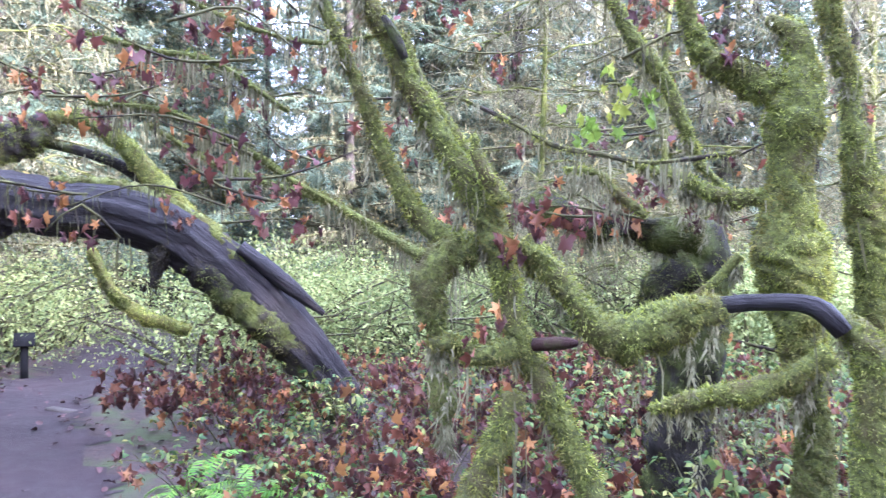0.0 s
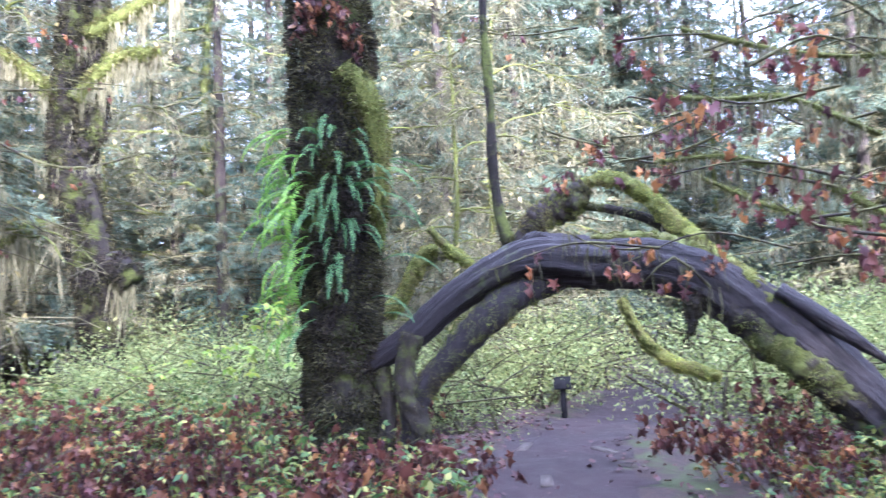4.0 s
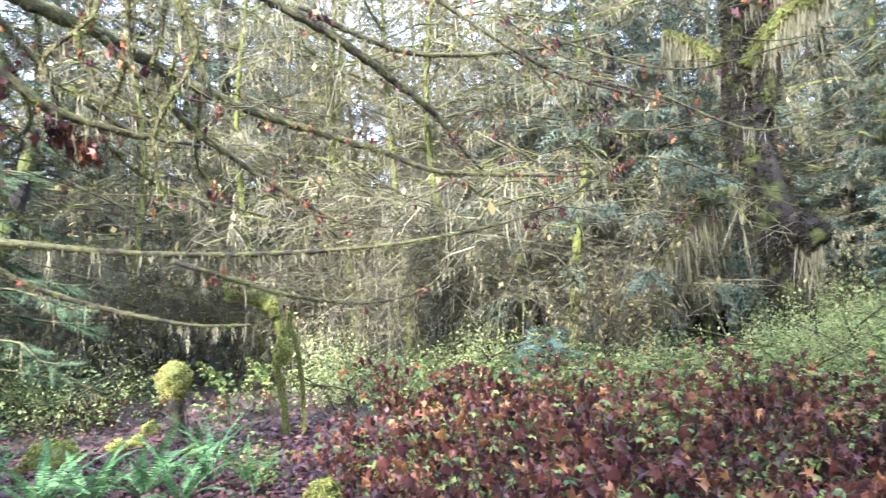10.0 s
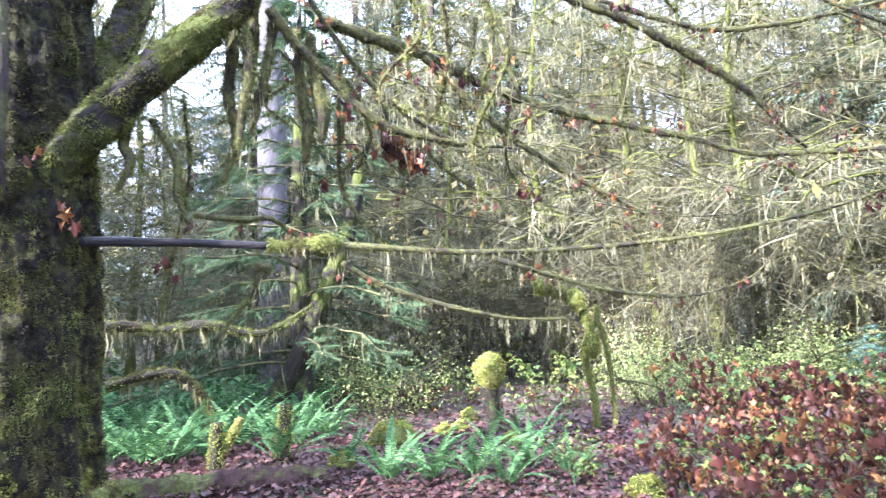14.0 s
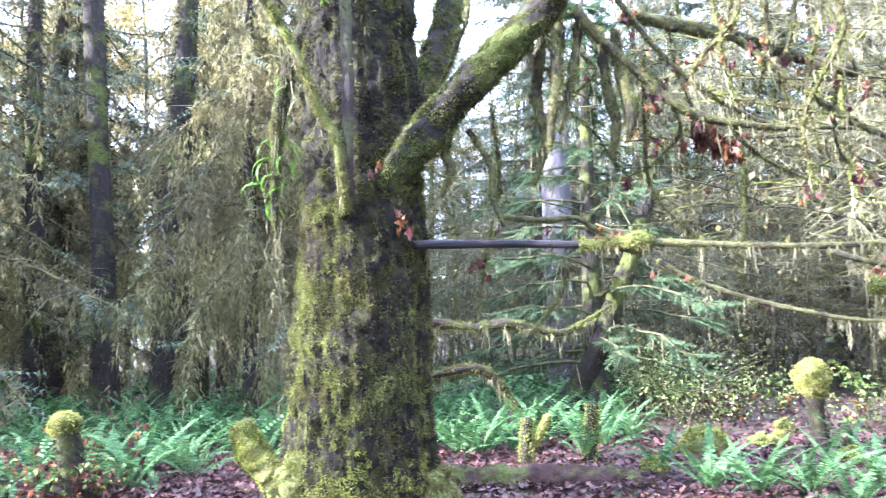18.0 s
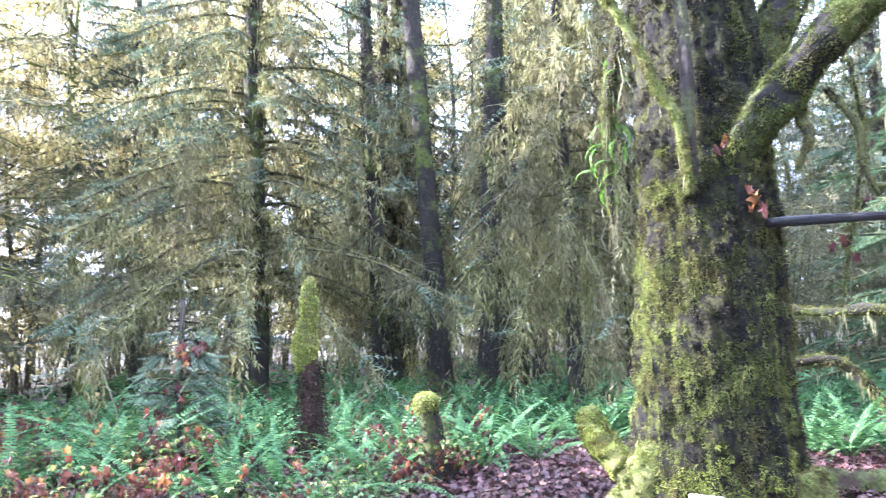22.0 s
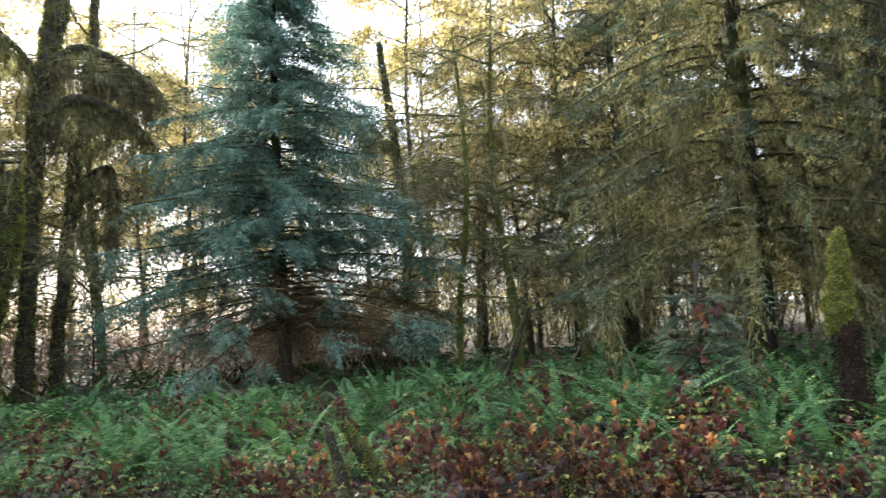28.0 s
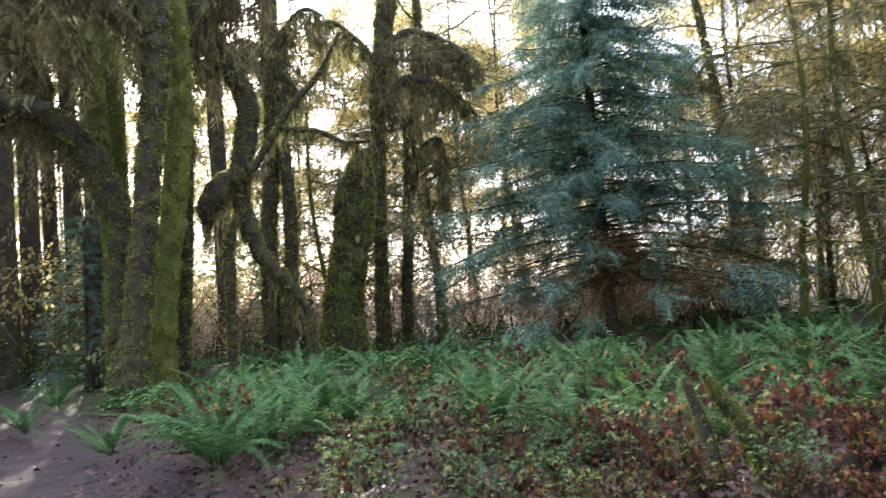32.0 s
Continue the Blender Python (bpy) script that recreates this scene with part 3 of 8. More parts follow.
def frond(pairs=20, arch=0.9, wide=0.13, curl=0.0, droop=0.25, stalk=True):
    """A sword fern frond of unit length that rises and arches over."""
    b = Bag()
    s = np.linspace(0, 1, 9)
    el = radians(68) - arch * s * 1.7
    C = np.cumsum(np.c_[np.cos(el), np.zeros(9), np.sin(el)] / 9, axis=0)
    C = np.c_[C, 0.008 * (1.05 - s)]
    if stalk:
        tube(b, C, 3, 0.0)
    u = np.linspace(0.12, 0.985, pairs)
    X = np.stack([np.interp(u, s, C[:, k]) for k in range(3)], 1)
    E = np.interp(u, s, el)
    L = wide * np.minimum(1, np.minimum(u / 0.25, 1.15 * (1 - u) ** 0.65 + 0.12))
    fw = np.c_[np.cos(E), np.zeros(pairs), np.sin(E)]
    for side in (-1, 1):
        D = np.c_[np.zeros(pairs), np.full(pairs, side), np.zeros(pairs)] * 0.92 + 0.32 * fw + np.array([0, 0, -droop])
        D += rng.normal(0, 0.07, D.shape)
        w = 0.26 / pairs
        a, c = X - fw * w, X + fw * w
        m = X + D * L[:, None] * 0.6
        V = np.stack([a, c, m + fw * w * 0.9, m - fw * w * 0.9, X + D * L[:, None]], 1).reshape(-1, 3)
        F = np.array([[0, 1, 2], [0, 2, 3], [3, 2, 4]])
        b.add(V, (np.arange(pairs)[:, None, None] * 5 + F).reshape(-1, 3))
    return b.get()


def crumpled_leaf(seed):
    """A withered lobed leaf, folded along its rib, with torn curling tips."""
    q = np.random.default_rng(seed)
    P = []
    for i in range(13):
        a, r = radians(-150 + 25 * i), (0.95 if i % 2 else 0.42) * q.uniform(0.75, 1.2)
        x, y = 0.38 + 0.62 * r * math.cos(a), 0.42 * r * math.sin(a)
        P.append((x, y, 0.75 * abs(y) - 0.35 * x * x + q.normal(0, 0.09)))
    P += [(0.2, 0.0, -0.06), (0.62, 0.0, -0.2)]
    F = [(13 if i < 3 or i > 8 else 14, i, i + 1) for i in range(12)] + [(13, 3, 14), (13, 14, 9)]
    return np.array(P), np.array(F)


MAPLES = [maple_leaf(0.4, 0.3), crumpled_leaf(3), crumpled_leaf(8)]
OVAL, TRI = oval_leaf(), three_leaf()


def rise(x, y):
    """Height of the ground: the trodden clearing is flat, the wood floor lies a little higher, with hummocks."""
    d = np.hypot(x, y)
    az = np.degrees(np.arctan2(-x, y)) % 360
    side = np.clip((az - 45) / 25, 0, 1) * np.clip((195 - az) / 25, 0, 1)
    k = np.clip((d - 3.0) / 4.0, 0, 1)
    h = (0.12 + 0.20 * side) * k * k * (3 - 2 * k)
    h = h + np.clip((d - 15) / 30, 0, 1) * 0.6
    return h + 0.05 * np.sin(1.3 * x + 0.4) * np.sin(1.1 * y + 1.0) * k + 0.02 * np.sin(4.1 * x) * np.sin(3.7 * y)


def on_ground(az, d, dz=0.0):
    p = polar(az, d)
    p[2] = float(rise(p[0], p[1])) + dz
    return p


def limb(rows, step=0.06):
    """A line from rows of azimuth, distance, height, radius."""
    return spline([(*polar(a, d, z), r) for a, d, z, r in rows], step)


def local(S, ob):
    S = S.copy()
    S[:, :3] -= np.array(ob.matrix_world.translation)
    return S
# ---- ground and paths ----
TRAIL_A = [polar(20, 2.2), polar(28, 5.0), polar(28.5, 7.5), polar(26, 9.5), polar(22.5, 12.0), polar(16, 17), polar(6, 26)]
TRAIL_B = [polar(250, 2.0), polar(236, 5.5), polar(240, 9.0), polar(246, 14), polar(246, 20), polar(238, 30), polar(225, 45)]


def trail_share(x, y, trail, half):
    """1 in the middle of a trail, 0 outside."""
    best = np.full(x.shape, 1e9)
    for a, b in zip(trail[:-1], trail[1:]):
        v = (b - a)[:2]
        t = np.clip(((x - a[0]) * v[0] + (y - a[1]) * v[1]) / (v @ v), 0, 1)
        best = np.minimum(best, np.hypot(x - a[0] - t * v[0], y - a[1] - t * v[1]))
    wob = 0.16 * np.sin(2.3 * x + 1.7 * y) + 0.1 * np.sin(5.1 * y - 3.3 * x)
    return np.clip((half + wob - best) / 0.35, 0, 1)


def on_trail(x, y):
    centre = np.clip((2.2 - np.hypot(x - 0.7, y - 0.1)) / 0.4, 0, 1)
    return np.maximum(centre, np.maximum(trail_share(x, y, TRAIL_A, 0.75), trail_share(x, y, TRAIL_B, 1.15)))


def ground_grid():
    ring = np.concatenate([np.linspace(0, 16, 120), np.geomspace(16.3, 1500, 40)])
    th = np.linspace(0, 2 * np.pi, 241)[:-1]
    rr, tt = np.meshgrid(ring[1:], th, indexing="ij")
    x, y = rr * np.cos(tt), rr * np.sin(tt)
    z = rise(x, y) - 0.05 * on_trail(x, y) + 0.02 * np.sin(9 * x + 2 * y) * np.sin(8 * y)
    V = np.vstack([np.stack([x, y, z], -1).reshape(-1, 3), [[0, 0, 0]]])
    n, m = rr.shape
    i, j = np.meshgrid(np.arange(n - 1), np.arange(m), indexing="ij")
    a, b = i * m + j, i * m + (j + 1) % m
    F = np.concatenate([np.stack([a, a + m, b + m], -1).reshape(-1, 3), np.stack([a, b + m, b], -1).reshape(-1, 3)])
    j = np.arange(m)
    F = np.concatenate([F, np.stack([np.full(m, n * m), j, (j + 1) % m], 1)])
    return V, F


GV, GF = ground_grid()
ground = tagged(new("ground", mesh_of("ground", GV, GF, SOIL, True)), "dark forest soil with moss and rotting leaves", "ground", kind="structure")
fc = GV[GF].mean(1)
keep = (on_trail(fc[:, 0], fc[:, 1]) > 0.25) & (np.hypot(fc[:, 0], fc[:, 1]) < 60)
TV = GV.copy()
TV[:, 2] += 0.006
used = np.unique(GF[keep])
remap = np.zeros(len(TV), int)
remap[used] = np.arange(len(used))
tagged(new("path", mesh_of("path", TV[used], remap[GF[keep]], MUD, True)), "trodden grey-brown muddy footpath with scattered leaves", "path", kind="structure")


KITE = (np.array([(0, 0, 0), (0.5, 0.27, 0.05), (1, 0, -0.1), (0.5, -0.27, -0.05)]), np.array([(0, 1, 2), (0, 2, 3)]))


# ---- trees: one function a kind ----
def mossy_branch(ob, name, S, mat=None, moss=None, density=900, size=0.03, hang=0, hang_len=0.2, sides=8, lump=0.15, label="", flare=0.0, hang_mat=None, puff=1.0, hang_w=0.006, patch=None, ridge=0.0, shag=0, lift=-0.06):
    """A branch of a thing with its moss coat and what hangs from it as sub-parts."""
    S = local(S, ob)
    b = Bag()
    tube(b, S, sides, lump, flare, ridge)
    br = part(name, b, mat or BARK_MOSSY, ob, label, True)
    if moss is not None and density:
        b = Bag()
        fuzz(b, S, density, size, puff=puff, patch=patch, lift=lift)
        if shag:
            fuzz(b, S, shag, size * 2.1, 0.14, 0.3, 1.1, puff, lift=lift)
        if b.n:
            part("moss_coat", b, moss, br, "thick green moss")
    if hang:
        b = Bag()
        strands(b, S, hang * 1.6, hang_len, hang_w)
        if b.n:
            part("hanging_moss", b, hang_mat or HANGING, br, "drooping pale moss strands")
    return br


def mossy_stem(ob, name, rows, skin=None, moss=None, density=27000, size=0.0145, amp=0.27, scale=40.0, sag=0.35, hang=60, hang_len=0.1, hang_w=0.003, tassels=0, patch=None, sides=20, step=0.016, label="", hang_mat=None, fest_size=0.03, girth=1.0):
    """A stem cushioned with moss that shows its lumps: swollen skin, a coat of blades and what hangs below."""
    S = local(limb(rows, step), ob)
    S[:, 3] *= girth
    b = Bag()
    V, F = boss_tube(b, S, sides, amp, scale, sag)
    br = part(name, b, skin or MOSS_SKIN, ob, label, True)
    b = Bag()
    coat(b, V, F, density, size, patch=patch, seed=rng.uniform(0, 9))
    if b.n:
        part("moss_coat", b, moss or MOSS_BRIGHT, br, "thick green moss")
    if hang or tassels:
        b = Bag()
        strands(b, S, hang, hang_len, hang_w)
        festoons(b, S, tassels, hang_len, max(0.012, 0.35 * S[:, 3].mean()), 40, fest_size)
        if b.n:
            part("hanging_moss", b, hang_mat or HANGING, br, "drooping moss strands")
    return br


def leaf_tufts(ob, S, count, size=0.09, mat=None, name="withered_leaves", drop=0.08, label=""):
    """Leaves that hang in small bunches along a twig."""
    S = local(S, ob)
    groups = max(1, count // 4)
    i, f, _ = along(S, groups)
    C = (S[i] * (1 - f) + S[i + 1] * f)[:, :3]
    P = np.repeat(C, 4, axis=0) + rng.normal(0, 0.045, (groups * 4, 3)) - np.array([0, 0, drop * 0.3])
    n = len(P)
    b = Bag()
    k = rng.choice([0, 1, 2], n, p=[0.12, 0.43, 0.45])
    R = turns(rng.uniform(0, 6.28, n), rng.uniform(0.7, 1.9, n), rng.uniform(-0.8, 0.8, n))
    sz = size * rng.uniform(0.55, 1.25, n)
    for q in range(3):
        if (k == q).any():
            scatter(b, MAPLES[q], P[k == q], R[k == q], sz[k == q])
    return part(name, b, mat or LEAF_RED, ob, label)


def spray(n=13):
    """A flat twig of needles, unit length along +x."""
    V, F = [(0, 0.01, 0), (0, -0.01, 0), (1, 0, -0.05)], [(0, 1, 2)]
    for i in range(n):
        x = 0.06 + 0.9 * i / n
        for s in (-1, 1):
            w = 0.17 * (1 - 0.55 * x)
            k = len(V)
            V += [(x, 0, 0), (x + 0.055, 0, 0), (x + 0.13, s * w, -0.05 + 0.1 * ((i * 7) % 3 - 1) * 0.3)]
            F.append((k, k + 1, k + 2))
    return np.array(V, float), np.array(F)


SPRAY, SPRAY_FINE, SPRAY_FAR = spray(6), spray(11), spray(4)


def conifer(name, height, reach, first, boughs, label, needles, trunk_r, moss=0, twigs=16, bark=None, fine=False, droop=0.35, dead_below=0.0, group="", sweep=0.35, moss_len=0.35, twig_len=0.32, far=False, reach_var=(0.65, 1.15), tassels=0, tassel_len=0.5, hang_mat=None, dead_mat=None, tassel_top=99.0, tassel_girth=0.05, dead_n=16):
    """A spruce with its base at the origin: tapered trunk, drooping boughs with flat needle sprays, hanging moss."""
    ob = thing(name, (0, 0, 0), label, "tree", group)
    S = spline([(0, 0, -0.15, trunk_r * 1.25), (0.02, 0, height * 0.1, trunk_r), (0.05, 0.03, height * 0.5, trunk_r * 0.7), (0, 0, height, 0.02)], 0.35)
    b = Bag()
    tube(b, S, 9, 0.08, 0.35)
    part("trunk", b, bark or BARK_SPRUCE, ob, "", True)
    wood, green, hang, dead = Bag(), Bag(), Bag(), Bag()
    for q in range(boughs):
        u = (q + rng.uniform(0, 1)) / boughs
        z = first + (height - first) * u ** 1.15
        L = reach * (1 - 0.93 * (z - first) / (height - first)) * rng.uniform(*reach_var)
        if L < 0.15:
            continue
        az = q * 2.39996 + rng.normal(0, 0.25)
        d = np.array([math.cos(az), math.sin(az), 0.0])
        t = np.linspace(0, 1, 7)[:, None]
        lift = rng.uniform(0.05, 0.25)
        C = d * L * t + np.array([0, 0, 1.0]) * (z + L * (lift * t - droop * t ** 2 + 0.12 * t ** 4)) + rng.normal(0, 0.03, (7, 3)) * t
        B = spline(np.c_[C, 0.012 + 0.02 * L * (1 - t[:, 0]) / 3], 0.5)
        tube(wood, B, 3, 0.1)
        n = int(twigs * max(1.0, L / 1.3))
        i, f, _ = along(B, n)
        P = (B[i] * (1 - f) + B[i + 1] * f)[:, :3]
        r = np.linalg.norm(P[:, :2], axis=1) / L
        yaw = az + np.where(rng.random(n) < 0.5, 1, -1) * rng.uniform(0.45, 1.15, n) * (1.1 - 0.5 * r)
        R = turns(yaw, rng.uniform(0.0, 1.1, n) * sweep * 2, rng.normal(0, 1.4 if far else 0.85, n))
        size = twig_len * (0.75 + 0.6 * np.sin(np.clip(r, 0, 1) * 2.6)) * rng.uniform(0.7, 1.4, n)
        ok = r > (0.15 if z > dead_below else 0.75)
        if ok.any():
            scatter(green, SPRAY_FINE if fine else (SPRAY_FAR if far else SPRAY), P[ok], R[ok], size[ok])
        if z <= dead_below:
            twiglets(dead, B, dead_n if not far else 4, 0.42, 0.005, 0.5)
        if moss:
            strands(hang, B, moss * 1.5, moss_len, 0.006)
            fuzz(hang, B, moss * 22, 0.07, 0.22)
        if tassels and z < tassel_top:
            festoons(hang, B, tassels, tassel_len, tassel_girth, int(700 * tassel_girth), 0.09)
            fuzz(hang, B, 900, 0.07, 0.25)
    part("boughs", wood, TWIG, ob)
    if green.n:
        part("crown", green, needles, ob)
    if dead.n:
        part("dead_twigs", dead, dead_mat or DEAD_TWIGS, ob, "bare dead mossy twigs")
    if hang.n:
        part("hanging_moss", hang, hang_mat or HANGING, ob, "hanging moss")
    return ob


def mossy_maple(name, height, trunk_r, label, limbs=9, moss=60, leaf=0, lean=0.4, leaf_mat=None, group="", moss_len=0.4, twigs=5, bark=None, coat=None, low=0.25, fluff=300, leaf_size=0.12, fine=0):
    """A broadleaf tree hung with moss: crooked trunk, rising limbs, arching twigs, few leaves."""
    ob = thing(name, (0, 0, 0), label, "tree", group)
    a0 = rng.uniform(0, 6.28)
    S = spline([(0, 0, -0.15, trunk_r * 1.3), (lean * 0.2 * math.cos(a0), lean * 0.2 * math.sin(a0), height * 0.2, trunk_r), (lean * math.cos(a0), lean * math.sin(a0), height * 0.55, trunk_r * 0.75),
                (lean * 0.4 * math.cos(a0 + 1), lean * 0.6 * math.sin(a0 + 1), height, trunk_r * 0.25)], 0.25)
    b = Bag()
    tube(b, S, 9, 0.16, 0.3)
    tr = part("trunk", b, bark or BARK_MOSSY, ob, "", True)
    wood, hang, green, tuft, thin = Bag(), Bag(), Bag(), Bag(), Bag()
    fuzz(tuft, S, 160, 0.08)
    strands(hang, S, moss, moss_len * 0.6, 0.008)
    for q in range(limbs):
        z = height * (low + (0.95 - low) * (q + rng.uniform(0, 1)) / limbs)
        k = int(np.argmin(np.abs(S[:, 2] - z)))
        L = height * rng.uniform(0.2, 0.42) * (1.15 - 0.5 * z / height)
        az = q * 2.4 + rng.normal(0, 0.4)
        d = np.array([math.cos(az), math.sin(az), 0])
        t = np.linspace(0, 1, 6)[:, None]
        up = rng.uniform(0.1, 0.7)
        C = S[k, :3] + d * L * t + np.array([0, 0, 1.0]) * L * (up * t - rng.uniform(0.2, 0.7) * t ** 2) + rng.normal(0, 0.06 * L, (6, 3)) * t
        B = spline(np.c_[C, trunk_r * 0.35 * (1 - 0.85 * t[:, 0])], 0.3)
        tube(wood, B, 5, 0.3)
        fuzz(tuft, B, fluff, 0.07)
        strands(hang, B, moss * 1.3, moss_len * 0.8, 0.008)
        twiglets(thin, B, fine, 0.7, 0.0048)
        for w in range(twigs):
            j = int(rng.uniform(0.3, 1.0) * (len(B) - 1))
            az2 = az + rng.normal(0, 0.9)
            l2 = L * rng.uniform(0.25, 0.6)
            t = np.linspace(0, 1, 5)[:, None]
            C2 = B[j, :3] + np.array([math.cos(az2), math.sin(az2), 0]) * l2 * t + np.array([0, 0, 1.0]) * l2 * (rng.uniform(-0.1, 0.6) * t - 0.6 * t ** 2) + rng.normal(0, 0.05 * l2, (5, 3)) * t
            B2 = spline(np.c_[C2, 0.02 * (1 - 0.8 * t[:, 0])], 0.3)
            tube(wood, B2, 3, 0.3)
            twiglets(thin, B2, fine * 1.5, 0.5, 0.005)
            strands(hang, B2, moss * 0.9, moss_len * 0.55, 0.006)
            if leaf:
                n = leaf
                i, f, _ = along(B2, n)
                P = (B2[i] * (1 - f) + B2[i + 1] * f)[:, :3] + rng.normal(0, 0.16, (n, 3))
                scatter(green, KITE, P, turns(rng.uniform(0, 6.28, n), rng.uniform(0, 1.4, n), rng.normal(0, 0.6, n)), leaf_size * rng.uniform(0.6, 1.5, n))
    part("limbs", wood, bark or BARK_MOSSY, ob, "", True)
    part("moss_coat", tuft, coat or MOSS, ob, "green moss")
    part("hanging_moss", hang, HANGING, ob, "pale hanging moss")
    if thin.n:
        part("fine_twigs", thin, DEAD_TWIGS, ob, "fine pale mossy twigs")
    if green.n:
        part("leaves", green, leaf_mat or GOLD, ob)
    return ob


def thicket(name, label, stems=14, height=3.2, spread=1.6, moss=10, leaf=10, leaf_mat=None, category="shrub", group="", fine=26):
    """Arching thin stems with side twigs, moss and a few leaves."""
    ob = thing(name, (0, 0, 0), label, category, group)
    wood, hang, green, thin = Bag(), Bag(), Bag(), Bag()
    for q in range(stems):
        az = rng.uniform(0, 6.28)
        h, r = height * rng.uniform(0.5, 1.1), spread * rng.uniform(0.3, 1.2)
        base = rng.normal(0, 0.25, 3) * np.array([1, 1, 0])
        t = np.linspace(0, 1, 6)[:, None]
        C = base + np.array([math.cos(az), math.sin(az), 0]) * r * t ** 1.4 + np.array([0, 0, 1.0]) * h * (1.5 * t - 0.7 * t ** 2.2) + rng.normal(0, 0.07, (6, 3)) * t
        B = spline(np.c_[C, 0.011 * (1.1 - t[:, 0])], 0.3)
        tube(wood, B, 3, 0.2)
        if moss:
            strands(hang, B, moss, 0.10, 0.006)
        twiglets(thin, B, fine * 1.4, 0.45, 0.0032)
        for w in range(5):
            j = int(rng.uniform(0.25, 1.0) * (len(B) - 1))
            a2, l2 = rng.uniform(0, 6.28), rng.uniform(0.3, 0.8) * height * 0.35
            t2 = np.linspace(0, 1, 4)[:, None]
            C2 = B[j, :3] + np.array([math.cos(a2), math.sin(a2), 0]) * l2 * t2 + np.array([0, 0, 1.0]) * l2 * (0.5 * t2 - 0.5 * t2 ** 2) + rng.normal(0, 0.05, (4, 3)) * t2
            B2 = spline(np.c_[C2, 0.007 * (1.1 - t2[:, 0])], 0.25)
            tube(wood, B2, 3, 0.2)
            twiglets(thin, B2, fine * 1.4, 0.3, 0.0028)
            if moss:
                strands(hang, B2, moss, 0.08, 0.005)
            if leaf:
                i, f, _ = along(B2, leaf)
                P = (B2[i] * (1 - f) + B2[i + 1] * f)[:, :3] + rng.normal(0, 0.05, (leaf, 3))
                scatter(green, small_leaf(), P, turns(rng.uniform(0, 6.28, leaf), rng.uniform(-0.2, 1.2, leaf), rng.normal(0, 0.5, leaf)), rng.uniform(0.04, 0.09, leaf))
    part("stems", wood, TWIG, ob)
    if thin.n:
        part("fine_twigs", thin, DEAD_TWIGS, ob)
    if hang.n:
        part("hanging_moss", hang, HANGING, ob)
    if green.n:
        part("leaves", green, leaf_mat or GOLD, ob)
    return ob


def bramble(name, label, leaves=70, dead=18, height=0.75, spread=0.55, mat=None, group="", size=0.085, dead_mat=None, low=0.06, dead_size=0.085):
    """A low bush of arching canes with three-part leaves and withered maple leaves caught in it."""
    ob = thing(name, (0, 0, 0), label, "shrub", group)
    wood, green, red = Bag(), Bag(), Bag()
    tips = []
    for q in range(9):
        az, h, r = rng.uniform(0, 6.28), height * rng.uniform(0.55, 1.1), spread * rng.uniform(0.4, 1.2)
        t = np.linspace(0, 1, 5)[:, None]
        C = rng.normal(0, 0.1, 3) * np.array([1, 1, 0]) + np.array([math.cos(az), math.sin(az), 0]) * r * t ** 1.3 + np.array([0, 0, 1.0]) * h * (1.6 * t - 0.75 * t ** 2) + rng.normal(0, 0.03, (5, 3)) * t
        B = spline(np.c_[C, 0.005 * (1.2 - t[:, 0])], 0.2)
        tube(wood, B, 3, 0.1)
        tips.append(B)
    B = np.vstack(tips)
    n = leaves
    k = rng.integers(0, len(B), n)
    P = B[k, :3] + rng.normal(0, 0.07, (n, 3)) * np.array([1, 1, 0.6])
    P = P[P[:, 2] > low]
    n = len(P)
    scatter(green, TRI, P, turns(rng.uniform(0, 6.28, n), rng.uniform(-0.3, 0.8, n), rng.normal(0, 0.4, n)), size * rng.uniform(0.6, 1.5, n))
    part("canes", wood, TWIG, ob)
    if n:
        part("leaves", green, mat or LEAF_GREEN, ob)
    if dead:
        bunch = B[rng.integers(0, len(B), max(1, dead // 5)), :3]
        P = np.repeat(bunch, 5, axis=0) + rng.normal(0, 0.055, (5 * len(bunch), 3))
        n = len(P)
        R = turns(rng.uniform(0, 6.28, n), rng.normal(1.25, 0.4, n), rng.normal(0, 0.7, n))
        size = dead_size * rng.uniform(0.67, 1.47, n)
        h = 2 * n // 3
        scatter(red, MAPLES[2], P[:h], R[:h], size[:h])
        scatter(red, MAPLES[1], P[h:], R[h:], size[h:])
        part("withered_leaves", red, dead_mat or LEAF_MAROON, ob, "rust-red withered maple leaves")
    return ob


FRONDS = [mesh_of("frond", *frond(30, a, w, 0, dr), FERN) for a, w, dr in ((0.45, 0.08, 0.2), (0.65, 0.085, 0.3), (0.9, 0.08, 0.35))]
FRONDS_LIGHT = [mesh_of("frond", *frond(22, a, 0.11, 0, 0.35), FERN_LIGHT) for a in (1.0, 1.3, 1.6)]


def fern(place, size=0.8, count=13, meshes=None, label="green sword fern with arching fronds", group="ferns on the forest floor", name="sword_fern", category="fern"):
    ob = thing(name, place, label, category, group)
    for q in range(count):
        f = new("frond", (meshes or FRONDS)[int(rng.integers(0, 3))])
        f.parent = ob
        s = size * rng.uniform(0.7, 1.15)
        f.matrix_basis = pose(0, 0, 0, rng.normal(0, 9), rng.uniform(-16, 20), q * 137.5 + rng.normal(0, 12)) @ Matrix.Diagonal((s, s, s, 1))
    return ob


